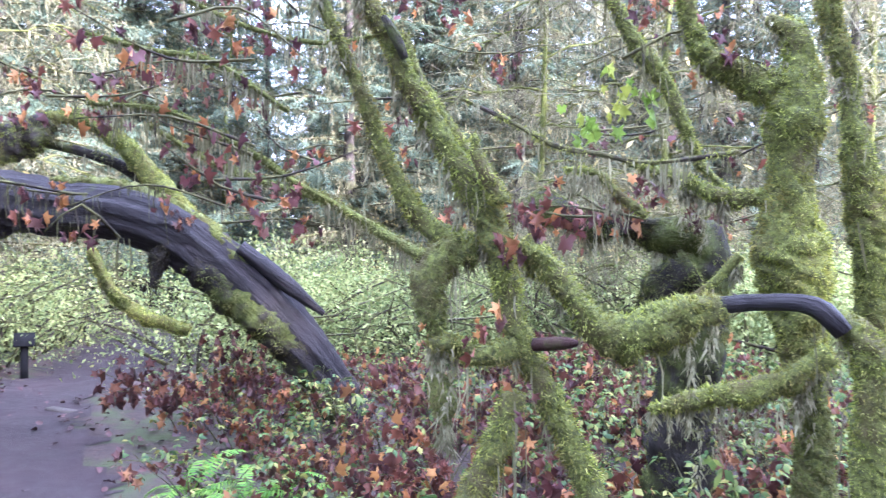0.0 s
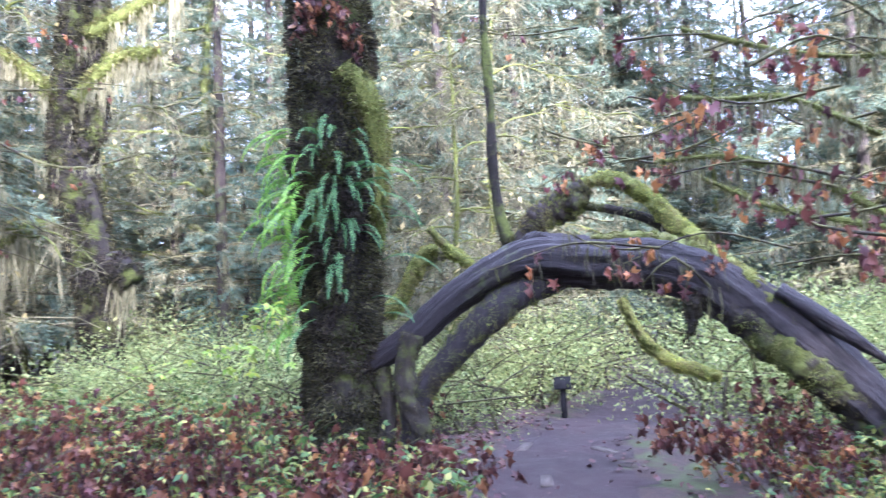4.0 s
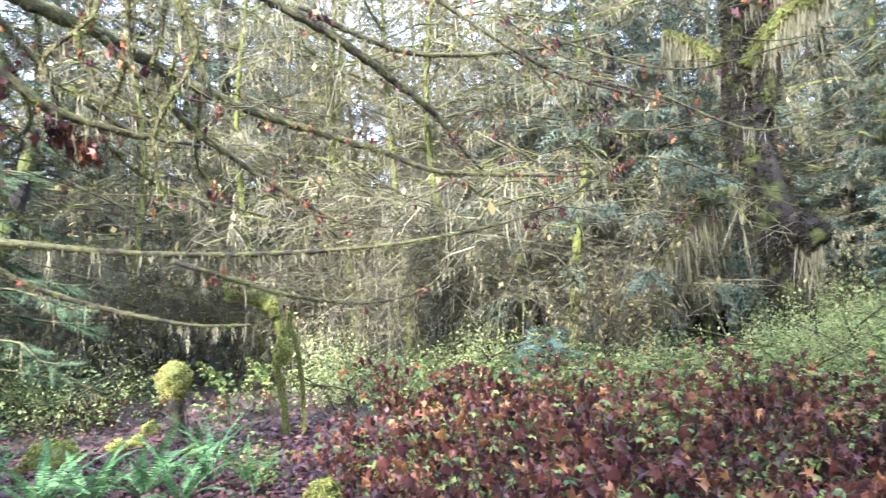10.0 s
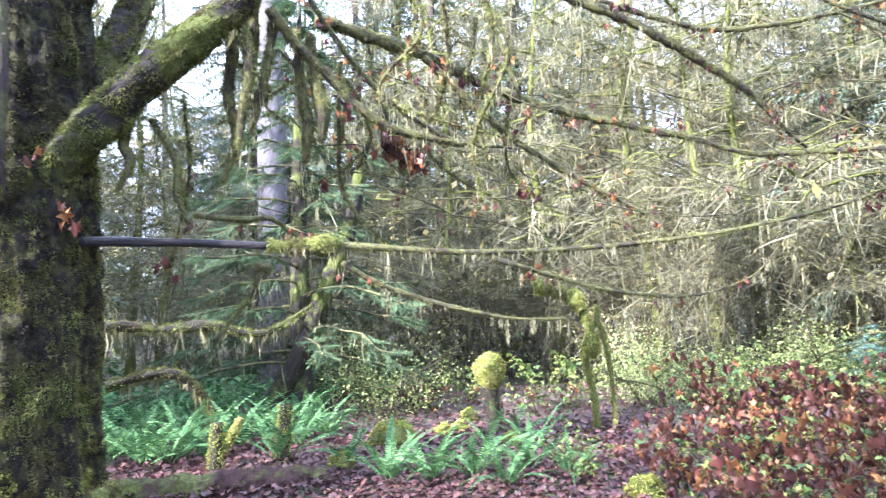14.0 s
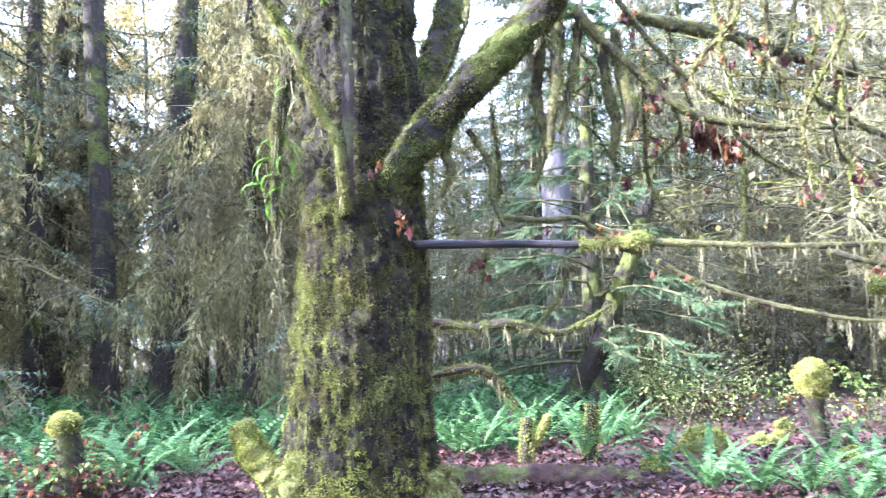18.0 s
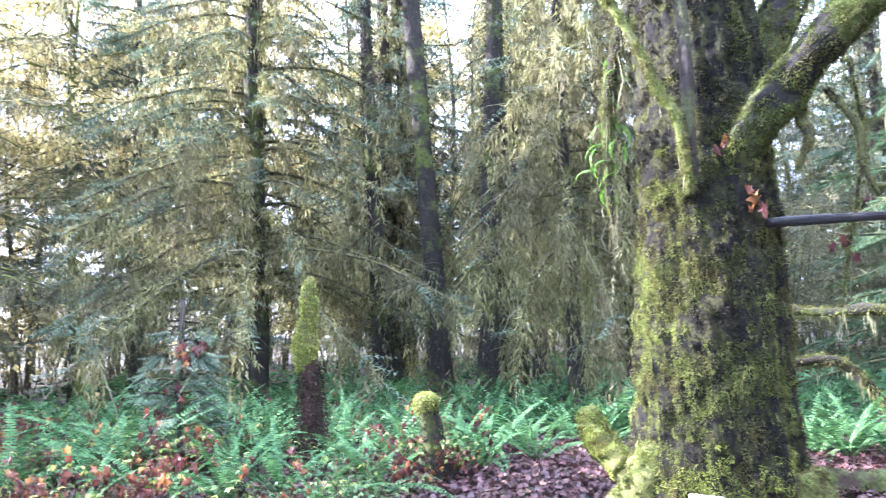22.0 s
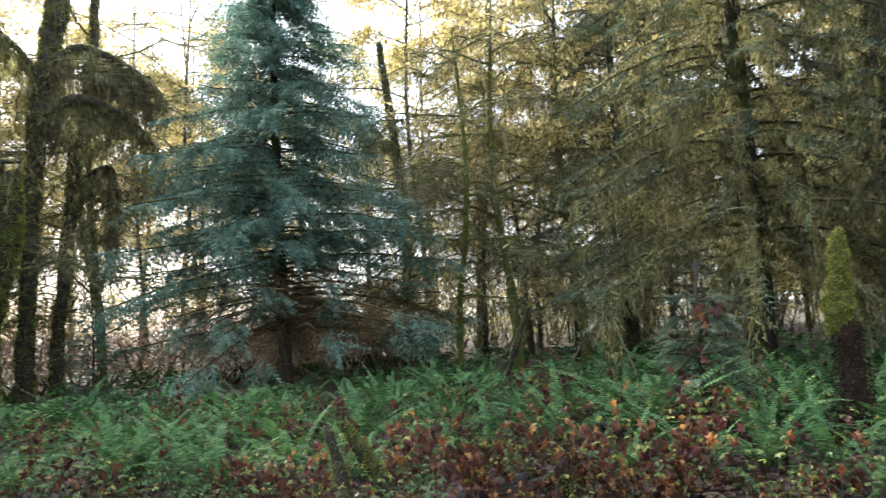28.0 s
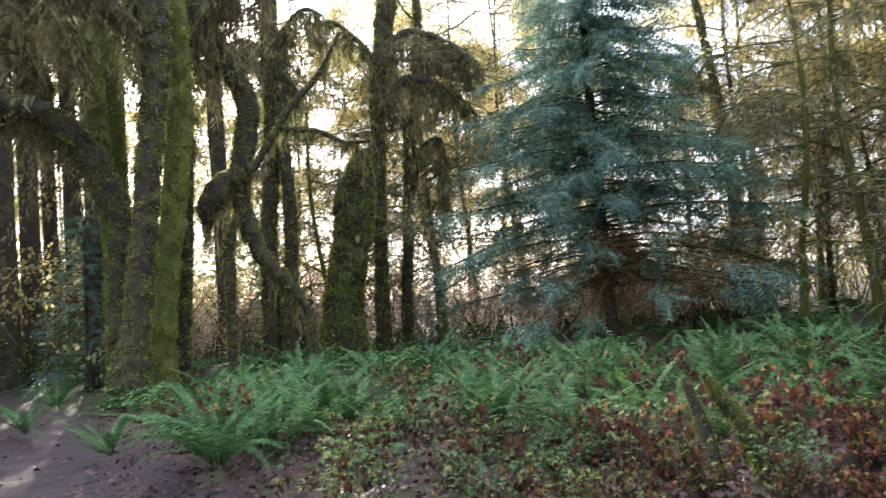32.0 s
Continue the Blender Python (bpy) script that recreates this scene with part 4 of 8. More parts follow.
# ---- the wood around: trees copied from a few models ----
def stand(models, rows, spin=True):
    """Copies of a model at azimuth, distance, size; the first stands as built."""
    fresh = {}
    for k, az, d, size in rows:
        p = on_ground(az, d, -0.05)
        m = pose(*p, 0, 0, rng.uniform(0, 360) if spin else 0) @ Matrix.Diagonal((size, size, size, 1))
        ob = models[k]
        if k not in fresh:
            fresh[k] = True
            ob.matrix_basis = m
        else:
            made = copy_thing(ob, m)
            made.matrix_basis = m


def brush(name, label, count, wide, high, mat, group, size=0.16):
    """A distant mass of undergrowth: stems and an uneven cloud of leaves."""
    ob = thing(name, (0, 0, 0), label, "shrub", group)
    wood, green = Bag(), Bag()
    for q in range(14):
        p = rng.normal(0, wide * 0.3, 2)
        h = high * rng.uniform(0.5, 1.05)
        tube(wood, spline([(*p, 0, 0.03), (p[0] + rng.normal(0, 0.3), p[1] + rng.normal(0, 0.3), h * 0.6, 0.02), (p[0] + rng.normal(0, 0.8), p[1] + rng.normal(0, 0.8), h, 0.008)], 0.6), 3, 0.2)
    c = rng.normal(0, 1, (26, 3)) * np.array([wide * 0.38, wide * 0.38, high * 0.3]) + np.array([0, 0, high * 0.42])
    P = c[rng.integers(0, 26, count)] + rng.normal(0, 0.34, (count, 3)) * np.array([1, 1, 0.8])
    P = P[P[:, 2] > 0.05]
    n = len(P)
    scatter(green, KITE, P, turns(rng.uniform(0, 6.28, n), rng.normal(0.3, 0.7, n), rng.normal(0, 0.7, n)), size * rng.uniform(0.5, 1.6, n))
    part("stems", wood, TWIG, ob)
    part("leaves", green, mat, ob)
    return ob


def far_wood(name, label, rows_, mat):
    """Conifers on the skyline, each of tiered ragged sprays round a stem, joined."""
    b = Bag()
    for az, d, h in rows_:
        p = on_ground(az, d)
        tube(b, spline([(*p, 0.25), (p[0], p[1], p[2] + h, 0.03)], 3.0), 4, 0.05)
        n = int(26 * h)
        u = rng.uniform(0.05, 1, n) ** 0.8
        a = rng.uniform(0, 6.28, n)
        r = (0.16 * h * (1 - u) + 0.15) * rng.uniform(0.6, 1.2, n)
        root = np.c_[np.tile(p[:2], (n, 1)), p[2] + u * h]
        D = np.c_[np.cos(a), np.sin(a), -0.35 * np.ones(n)] * r[:, None]
        W = np.c_[-np.sin(a), np.cos(a), 0.3 * rng.normal(0, 1, n)] * r[:, None] * 0.22
        V = np.stack([root, root + 0.55 * D + W, root + D, root + 0.5 * D - W], 1).reshape(-1, 3)
        b.add(V, (np.arange(n)[:, None, None] * 4 + np.array([[0, 1, 2], [0, 2, 3]])).reshape(-1, 3))
    V, F = b.get()
    return tagged(new(name, mesh_of(name, V, F, mat)), label, "trees", kind="stuff")
# models
sitka = conifer("sitka_spruce", 13.0, 2.9, 1.2, 120, "tall grey-green spruce hung with pale moss, standing in ferns", NEEDLES, 0.13, moss=5, twigs=28, dead_below=2.4, group="mossy spruces of the wood", moss_len=0.28, twig_len=0.42, tassels=1.6, tassel_len=0.4)
sitka_b = conifer("sitka_spruce", 16.0, 2.3, 3.0, 100, "tall dark spruce with a bare lower trunk", NEEDLES, 0.18, moss=4, twigs=24, dead_below=4.0, group="mossy spruces of the wood", moss_len=0.25, twig_len=0.42, tassels=1.6, tassel_len=0.45)
# pale moss tassels lighten and fill the far crowns, standing in for haze
far_spruce = conifer("far_spruce", 21.0, 3.3, 1.2, 96, "distant dark grey-green spruce tree", NEEDLES, 0.13, moss=0, twigs=10, droop=0.6, group="distant spruces", twig_len=0.75, moss_len=0.6, far=True, tassels=0.5, tassel_len=0.7)
far_maple = mossy_maple("far_maple", 12.0, 0.065, "distant golden maple with moss and leaves", limbs=15, moss=3, leaf=95, group="distant maples", moss_len=0.5, twigs=7, fluff=30, leaf_size=0.11, fine=4, bark=BARK_SPRUCE)
maple_b = mossy_maple("mossy_maple", 9.5, 0.10, "slender maple shaggy with hanging moss", limbs=15, moss=14, leaf=1, group="moss-hung maples", moss_len=0.45, twigs=6, fluff=160, fine=17)
maple_c = mossy_maple("mossy_maple", 7.0, 0.06, "thin crooked maple with moss-hung twigs", limbs=16, moss=10, leaf=1, group="moss-hung maples", moss_len=0.35, twigs=6, low=0.12, fluff=160, fine=18)
bush_a = thicket("bare_shrub", "tall tangle of arching mossy stems", 13, 3.4, 1.8, 6, 1, group="tangled bare shrubs", fine=15)
bush_b = thicket("leafy_shrub", "tangled shrub with a few pale yellow leaves", 10, 2.6, 1.4, 2, 8, group="tangled leafy shrubs", fine=14)

brush_g = brush("undergrowth", "distant mass of green undergrowth", 1500, 4.5, 3.0, LEAF_GREEN, "distant green undergrowth")
brush_y = brush("undergrowth", "distant mass of golden autumn undergrowth", 750, 4.8, 3.4, GOLD, "distant golden undergrowth", 0.11)
# high crowns added above the view to keep direct sun off the clearing
sun_screen = conifer("sun_screen_spruce", 23.0, 4.2, 9.5, 75, "tall spruce with a high dark crown, added to block the sun", NEEDLES, 0.22, twigs=9, group="tall spruces on the sunny side", twig_len=0.8, far=True)
M = [sitka, sitka_b, far_spruce, far_maple, maple_b, maple_c, bush_a, bush_b, brush_g, brush_y, sun_screen]
rows = []
# spruces and maples with a place of their own
rows += [(1, 53.2, 13.2, 0.65), (0, 71.8, 12.6, 1.0), (1, 156.6, 15.0, 1.0), (1, 145.5, 15.5, 0.9), 
         (5, 99, 14.2, 1.2), (5, 88, 13.0, 1.1), (5, 108, 14.0, 1.1), (5, 80, 13.5, 1.2)]
# brush behind the bramble field and along the trail
for az in np.arange(71, 130, 2.9):
    near_ = 12.0 if 107 < az < 126 else (11.6 if 84 < az else 10.2)
    rows.append((6 if rng.random() < 0.8 else 7, az + rng.normal(0, 1), near_ + rng.uniform(-0.4, 4.0), rng.uniform(0.8, 1.35)))
for az in np.arange(-28, 64, 4.2):
    rows.append((6 if rng.random() < 0.5 else 7, az + rng.normal(0, 1.5), 13.5 + rng.uniform(0, 5), rng.uniform(0.8, 1.2)))
for az in np.concatenate([np.arange(158, 200, 2.6), np.arange(236, 250, 5.5)]):
    rows.append((7 if rng.random() < 0.8 else 6, az + rng.normal(0, 1.5), 18.0 + rng.uniform(0, 9), rng.uniform(0.9, 1.6)))
# middle ring
for az in np.arange(-34, 160, 3.9):
    k = int(rng.choice([0, 1, 4, 5], p=[0.48, 0.10, 0.24, 0.18]))
    if az > 138:
        continue
    rows.append((k, az + rng.normal(0, 1.4), 14.5 + rng.uniform(0, 7.5), rng.uniform(0.85, 1.2)))
for az in np.concatenate([np.arange(164, 208, 5.4), [240.5]]):
    rows.append((3 if rng.random() < 0.55 else 4, az + rng.normal(0, 1.5), 21.0 + rng.uniform(0, 8), rng.uniform(0.75, 1.2)))
# outer ring
for az in np.arange(-40, 204, 3.3):
    k = 2 if rng.random() < 0.92 else 3
    if 160 < az or 136 < az and rng.random() < 0.5:
        continue
    rows.append((k, az + rng.normal(0, 2), 25.0 + rng.uniform(0, 19), rng.uniform(0.8, 1.2)))
for az in np.arange(238, 252, 3.6):
    rows.append((3, az + rng.normal(0, 1), 34.0 + rng.uniform(0, 12), rng.uniform(1.0, 1.3)))
# tall spruces added on the sun's side to shade the clearing
for az in np.arange(237, 266, 4.6):
    rows.append((10, az + rng.normal(0, 1), 19.5 + rng.uniform(0, 7), rng.uniform(0.9, 1.1)))
for az in np.arange(206, 238, 6.5):
    rows.append((3, az + rng.normal(0, 1), 23.0 + rng.uniform(0, 12), rng.uniform(0.75, 1.2)))
for az in np.arange(172, 212, 9.0):
    rows.append((3, az + rng.normal(0, 1), 25.5 + rng.uniform(0, 7), rng.uniform(0.95, 1.3)))
for az in np.arange(-12, 62, 4.2):
    rows.append((2, az + rng.normal(0, 1), 20.0 + rng.uniform(0, 8), rng.uniform(0.7, 1.0)))
for az in np.arange(-36, 130, 3.1):
    rows.append((int(rng.choice([4, 5])) if az > 62 and rng.random() < 0.6 else 2, az + rng.normal(0, 1), 16.0 + rng.uniform(0, 9), rng.uniform(0.7, 1.0)))
# trees low behind the clearing, with more tall spruces added to block the sun
rows += [(10, 229.5, 20.0, 1.05), (10, 233.0, 21.5, 1.05), (0, 26.5, 20.0, 1.2), (0, 30.5, 16.5, 1.1), (0, 36.5, 14.6, 1.0), (10, 236.5, 25.0, 1.0), (10, 240.0, 28.0, 1.0), (0, 7, 15.0, 1.0), (0, 1, 16.5, 1.1), (0, 13, 14.6, 0.95), (0, -6, 15.5, 1.0), (5, 222, 19.5, 1.1), (4, 244, 17.0, 1.0), (4, 183.5, 16.5, 0.9), (5, 188, 15.8, 1.1), (4, 178.5, 17.0, 0.9), (5, 213.5, 19, 1.2),
         (5, 76, 12.0, 1.1), (5, 84, 12.5, 1.1), (4, 92, 14.5, 0.9)]
for az, d in ((172, 19), (175.5, 21.5), (179, 18.5), (182.5, 22), (186, 20), (190, 21.5)):
    rows.append((3, az, d, rng.uniform(0.85, 1.1)))
for az in np.arange(229, 247, 2.7):
    rows.append((9, az, 19.5 + rng.uniform(0, 5), rng.uniform(0.6, 0.9)))
    rows.append((7, az + 1.3, 18.5 + rng.uniform(0, 5), rng.uniform(0.8, 1.2)))
# low masses closing the view between the trunks
for az in np.arange(-38, 248, 4.4):
    if 202 < az < 229:
        continue
    k = 8 if az < 150 else 9
    rows.append((k if rng.random() < 0.8 else 17 - k, az + rng.normal(0, 1.5), 23.0 + rng.uniform(-2, 9), rng.uniform(0.8, 1.5)))
# unseen trees added behind the walker's back, thick on the sunny side to block sun
for az in np.arange(249, 264, 3.2):
    rows.append((2 if rng.random() < 0.8 else 3, az, 13 + rng.uniform(0, 9), rng.uniform(0.8, 1.0)))
rows += [(2, 257, 14.5, 0.8), (2, 259, 19, 0.9)]
for az in np.arange(292, 322, 12.0):
    rows.append((2, az, 34 + rng.uniform(0, 8), 0.8))
for az in np.arange(-44, 160, 4.2):
    rows.append((2, az + rng.normal(0, 1), 36.0 + rng.uniform(0, 26), rng.uniform(1.0, 1.45)))
far_wood("far_trees", "distant wood of dark conifers along the skyline", [(rng.uniform(-45, 165), rng.uniform(62, 95), rng.uniform(16, 30)) for q in range(100)], NEEDLES)
def off_trail(r):
    p = polar(r[1], r[2])
    return r[0] > 7 or all(float(on_trail(p[0:1] + a, p[1:2] + c)[0]) < 0.05 for a, c in ((0, 0), (0.9, 0), (-0.9, 0), (0, 0.9), (0, -0.9)))


rows += [(5, 36.5, 11.0, 0.8), (5, 33, 13.5, 1.0), (5, -7, 11.0, 0.9), (5, -17, 10.5, 0.9), (6, -13, 10.0, 1.0), (6, 40, 11.0, 0.9)]
for az, d, k in ((141, 19, 4), (145, 22, 3), (149, 24, 3), (152.5, 21, 3), (156, 25, 3), (159.5, 22, 3), (163, 26, 3), (166.5, 21, 3), (170.5, 24, 3), (174, 22, 3)):
    rows.append((k, az, d, 1.1))
for az in np.arange(207, 238, 4.4):
    rows.append((3, az, 22.0 + rng.uniform(0, 9), rng.uniform(0.8, 1.1)))
# the first three are further sun blockers, for the path on the left
rows += [(10, 241, 24, 1.0), (10, 245, 22, 1.0), (10, 248.5, 25, 1.0), (0, 243, 19, 0.6), (8, 238, 20, 0.5), (8, 241, 18.5, 0.4)]
for az in np.arange(231, 250, 2.1):
    rows.append((9 if rng.random() < 0.7 else 8, az, 26.0 + rng.uniform(0, 16), rng.uniform(0.9, 1.5)))
for az in np.arange(166, 203, 3.0):
    rows.append((9, az, 24.0 + rng.uniform(0, 10), rng.uniform(0.7, 1.1)))
# the last three tall spruces are added to block sun on the path
rows += [(4, 213.5, 18.5, 0.95), (0, 175.0, 18.0, 1.0), (10, 239.5, 22.0, 1.1), (10, 243.5, 19.0, 1.0), (10, 238.0, 16.5, 1.0)]
rows = [r for r in rows if off_trail(r)]
stand(M, rows)

# the shaggy spruce with hanging curtains
t = conifer("shaggy_spruce", 12.5, 3.7, 1.9, 160, "broad old spruce with drooping boughs hung with olive moss curtains", NEEDLES, 0.19, moss=10, twigs=16, dead_below=3.6, droop=0.62, moss_len=0.26, twig_len=0.34, bark=BARK_DARK, tassels=4, tassel_len=0.5, hang_mat=MOSS_OLIVE, tassel_top=7.0, tassel_girth=0.065)
t.matrix_basis = pose(*on_ground(166.6, 12.0, -0.05), 0, 0, 40)
# drooping spruces curtained with moss beside the great maple
t = conifer("moss_curtained_spruce", 8.0, 1.7, 2.1, 54, "spruce with long drooping boughs curtained in olive moss", NEEDLES, 0.1, moss=6, twigs=8, droop=1.05, moss_len=0.35, dead_below=7.0, bark=BARK_DARK, tassels=6, tassel_len=0.85, hang_mat=MOSS_OLIVE, tassel_girth=0.09)
t.matrix_basis = pose(*on_ground(143.2, 9.8, -0.05), 0, 0, 0)
for az, d, turn, size in ((139.2, 10.6, 120, 1.0), (147.0, 12.8, 60, 1.15), (155.4, 15.0, 20, 1.25)):
    t2 = copy_thing(t, pose(*on_ground(az, d, -0.05), 0, 0, turn) @ Matrix.Diagonal((size, size, size, 1)))
dk = thing("dark_spruce", on_ground(153.2, 11.8), "straight dark spruce trunk standing in ferns", "tree", "dark spruce trunks")
mossy_branch(dk, "trunk", limb([(153.1, 11.8, 0.2, 0.27), (153.2, 11.8, 0.96, 0.2), (153.4, 11.8, 2.33, 0.16), (153.7, 11.8, 3.9, 0.15), (154.5, 11.8, 7.2, 0.13), (155, 11.8, 11, 0.08)], 0.12), BARK_DARK, MOSS_DARK, 300, 0.05, sides=20, lump=0.06, ridge=0.03)
dk = thing("dark_spruce", on_ground(149.5, 11.5), "leaning dark wet spruce trunk standing in ferns", "tree", "dark spruce trunks")
mossy_branch(dk, "trunk", limb([(149.7, 11.5, 0.2, 0.24), (149.5, 11.5, 1.0, 0.16), (149.1, 11.5, 2.3, 0.14), (148.9, 11.5, 3.65, 0.13), (148.0, 11.5, 6.4, 0.11), (147.6, 11.5, 10, 0.06)], 0.12), BARK_DARK, MOSS_DARK, 600, 0.05, sides=20, lump=0.06, ridge=0.03)
dk = thing("dark_spruce", on_ground(148.2, 12.0), "slim dark wet spruce trunk standing in ferns", "tree", "dark spruce trunks")
mossy_branch(dk, "trunk", limb([(148.2, 12, 0.2, 0.14), (148.2, 12, 0.96, 0.1), (148.1, 12, 1.85, 0.09), (148, 12, 3.2, 0.085), (147.6, 12, 6.5, 0.07), (147.4, 12, 9, 0.04)], 0.12), BARK_DARK, MOSS_DARK, 600, 0.05, sides=16, lump=0.06, ridge=0.03)
dk = thing("dark_spruce", on_ground(157.4, 12.2), "short-limbed dark spruce trunk standing in ferns", "tree", "dark spruce trunks")
mossy_branch(dk, "trunk", limb([(157.4, 12.2, 0.2, 0.22), (157.5, 12.2, 1.0, 0.16), (157.6, 12.2, 2.6, 0.13), (157.9, 12.2, 5, 0.11), (158.2, 12.2, 9, 0.06)], 0.12), BARK_DARK, MOSS_DARK, 600, 0.05, sides=16, lump=0.06, ridge=0.03)
# the dense blue-green young spruce in the clearing
t = conifer("blue_spruce", 11.2, 3.9, 1.3, 275, "dense blue-green young spruce, sunlit on one low bough", NEEDLES_BLUE, 0.13, moss=0, twigs=44, droop=0.4, dead_below=2.7, twig_len=0.44, reach_var=(0.3, 1.15), sweep=0.55, dead_mat=BROWN_TWIGS, dead_n=50)
t.matrix_basis = pose(*on_ground(200.9, 15.8, -0.05), 0, 0, 10)
t = conifer("young_spruce", 4.5, 1.5, 0.3, 60, "small blue-green spruce in the brush", NEEDLES_BLUE, 0.06, twigs=16, droop=0.2)
t.matrix_basis = pose(*on_ground(51.8, 14.0), 0, 0, 0)
for az, d, turn, size in ((238.6, 15.8, 90, 0.8), (226.5, 17.0, 200, 0.55), (214.0, 16.6, 150, 0.5)):
    t2 = copy_thing(t, pose(*on_ground(az, d, -0.03), 0, 0, turn) @ Matrix.Diagonal((size, size, size, 1)))
t = conifer("spruce_sapling", 1.55, 0.5, 0.15, 40, "small spruce sapling with dead leaves caught in it", NEEDLES, 0.02, twigs=18, droop=0.1, twig_len=0.16, fine=True)
t.matrix_basis = pose(*on_ground(171.0, 7.6), 0, 0, 0)
bpy.context.view_layer.update()
leaf_tufts(t, limb([(172.5, 7.4, 0.9, 0.01), (171, 7.4, 1.3, 0.01), (170, 7.5, 1.6, 0.01)]), 28, 0.11)
t = conifer("spruce_sapling", 1.0, 0.8, 0.1, 30, "small blue-green spruce sapling among brambles", NEEDLES_BLUE, 0.02, twigs=12, droop=0.15, twig_len=0.18)
t.matrix_basis = pose(*on_ground(78.0, 10.2), 0, 0, 0)
t = conifer("leaning_spruce", 6.0, 2.4, 0.6, 60, "dark leaning spruce with drooping green boughs", NEEDLES_DARK, 0.14, moss=3, twigs=40, droop=0.45, bark=BARK_DARK, twig_len=0.21, fine=True)
t.matrix_basis = pose(*on_ground(118.3, 9.8), 0, 9, 200)


# ---- the near vine maple ----
vm = thing("vine_maple", on_ground(-7, 2.5), "many-stemmed vine maple thick with bright green moss, withered leaves", "tree")
mossy_stem(vm, "main_stem", [(-10.8, 2.5, -0.05, 0.062), (-10.2, 2.5, 0.5, 0.051), (-9.5, 2.5, 0.81, 0.047), (-7.7, 2.5, 1.01, 0.043), (-6, 2.5, 1.16, 0.045), (-4.5, 2.5, 1.31, 0.044), (-4, 2.5, 1.45, 0.048), (-3.3, 2.5, 1.55, 0.05), (-1.6, 2.5, 1.69, 0.044), (0.2, 2.5, 1.82, 0.039), (1.9, 2.5, 1.95, 0.036), (2.9, 2.5, 2.05, 0.032), (4.3, 2.5, 2.16, 0.029), (6.4, 2.5, 2.34, 0.024)], moss=MOSS_VINE, tassels=14, hang_len=0.09, girth=0.76)
mossy_stem(vm, "side_stem", [(-2.6, 2.55, 1.48, 0.055), (0.5, 2.55, 1.55, 0.038), (2.3, 2.55, 1.66, 0.03), (3.5, 2.55, 1.77, 0.027), (4.5, 2.55, 1.9, 0.025), (5.7, 2.55, 2.02, 0.022), (7.1, 2.55, 2.17, 0.02), (8.5, 2.55, 2.35, 0.016)], moss=MOSS_VINE, tassels=10, hang_len=0.08, girth=0.76)
mossy_stem(vm, "shoot", [(-3.3, 2.6, 1.65, 0.031), (-0.9, 2.6, 1.82, 0.024), (1.1, 2.6, 1.97, 0.019), (2.1, 2.6, 2.1, 0.014)], moss=MOSS_VINE, girth=0.76)
mossy_stem(vm, "fork", [(-4, 2.45, 1.61, 0.029), (-2.6, 2.45, 1.71, 0.024), (-2.2, 2.45, 1.79, 0.01)], moss=MOSS_VINE, hang=20, girth=0.76)
mossy_stem(vm, "root_stem", [(-4.6, 2.45, 1.12, 0.041), (-3.6, 2.45, 0.99, 0.047), (-2.5, 2.45, 0.89, 0.05), (-1.7, 2.45, 0.77, 0.059), (-0.8, 2.45, 0.4, 0.06), (0, 2.45, -0.05, 0.075)], moss=MOSS_VINE, tassels=10, girth=0.76)
mossy_stem(vm, "arm", [(-5.2, 2.55, 1.51, 0.049), (-7.4, 2.55, 1.41, 0.04), (-9.1, 2.55, 1.31, 0.043), (-10.8, 2.55, 1.26, 0.064), (-12.7, 2.55, 1.28, 0.071), (-14.7, 2.55, 1.32, 0.059), (-17, 2.55, 1.34, 0.032)], moss=MOSS_VINE, amp=0.26, sag=0.5, tassels=30, hang_len=0.08, girth=0.76)
mossy_stem(vm, "mossy_root", [(-22.8, 2.6, 1.32, 0.029), (-24.2, 2.6, 1.25, 0.051), (-24.6, 2.6, 1.12, 0.056), (-24.4, 2.6, 0.98, 0.056), (-24.5, 2.6, 0.81, 0.062), (-24.6, 2.6, 0.3, 0.07), (-24.8, 2.6, -0.05, 0.09)], moss=MOSS_VINE, tassels=14, girth=0.76)
mossy_stem(vm, "low_stub", [(-4.8, 2.48, 1.23, 0.042), (-2.6, 2.48, 1.21, 0.036), (-0.8, 2.48, 1.24, 0.033), (0.6, 2.48, 1.24, 0.018)], moss=MOSS_VINE, amp=0.3, tassels=30, hang_len=0.09, girth=0.76)
mossy_stem(vm, "moss_clump", [(-1, 2.5, 1.5, 0.045), (0.5, 2.5, 1.42, 0.054), (0.4, 2.5, 1.33, 0.045), (-0.1, 2.5, 1.24, 0.015)], moss=MOSS, amp=0.35, tassels=60, hang_len=0.09, girth=0.85)
mossy_stem(vm, "moss_clump", [(0.2, 2.5, 1.16, 0.021), (-0.3, 2.5, 1.09, 0.039), (-0.5, 2.5, 1.02, 0.015)], moss=MOSS, amp=0.35, tassels=60, hang_len=0.07, girth=0.85)
mossy_branch(vm, "bare_arm", limb([(-16.6, 2.55, 1.34, 0.025), (-18.7, 2.55, 1.35, 0.022), (-21, 2.55, 1.35, 0.024), (-22.1, 2.55, 1.33, 0.029), (-23.1, 2.55, 1.28, 0.026)], 0.03), WET_WOOD, None, 0, sides=10, lump=0.1, label="bare dark wet wood")
mossy_branch(vm, "broken_stub", limb([(-5.8, 2.45, 1.24, 0.02), (-7.6, 2.42, 1.25, 0.014), (-8.4, 2.42, 1.25, 0.006)], 0.03), LOG_ROT, None, 0, sides=8, lump=0.15, label="bare reddish broken wood")
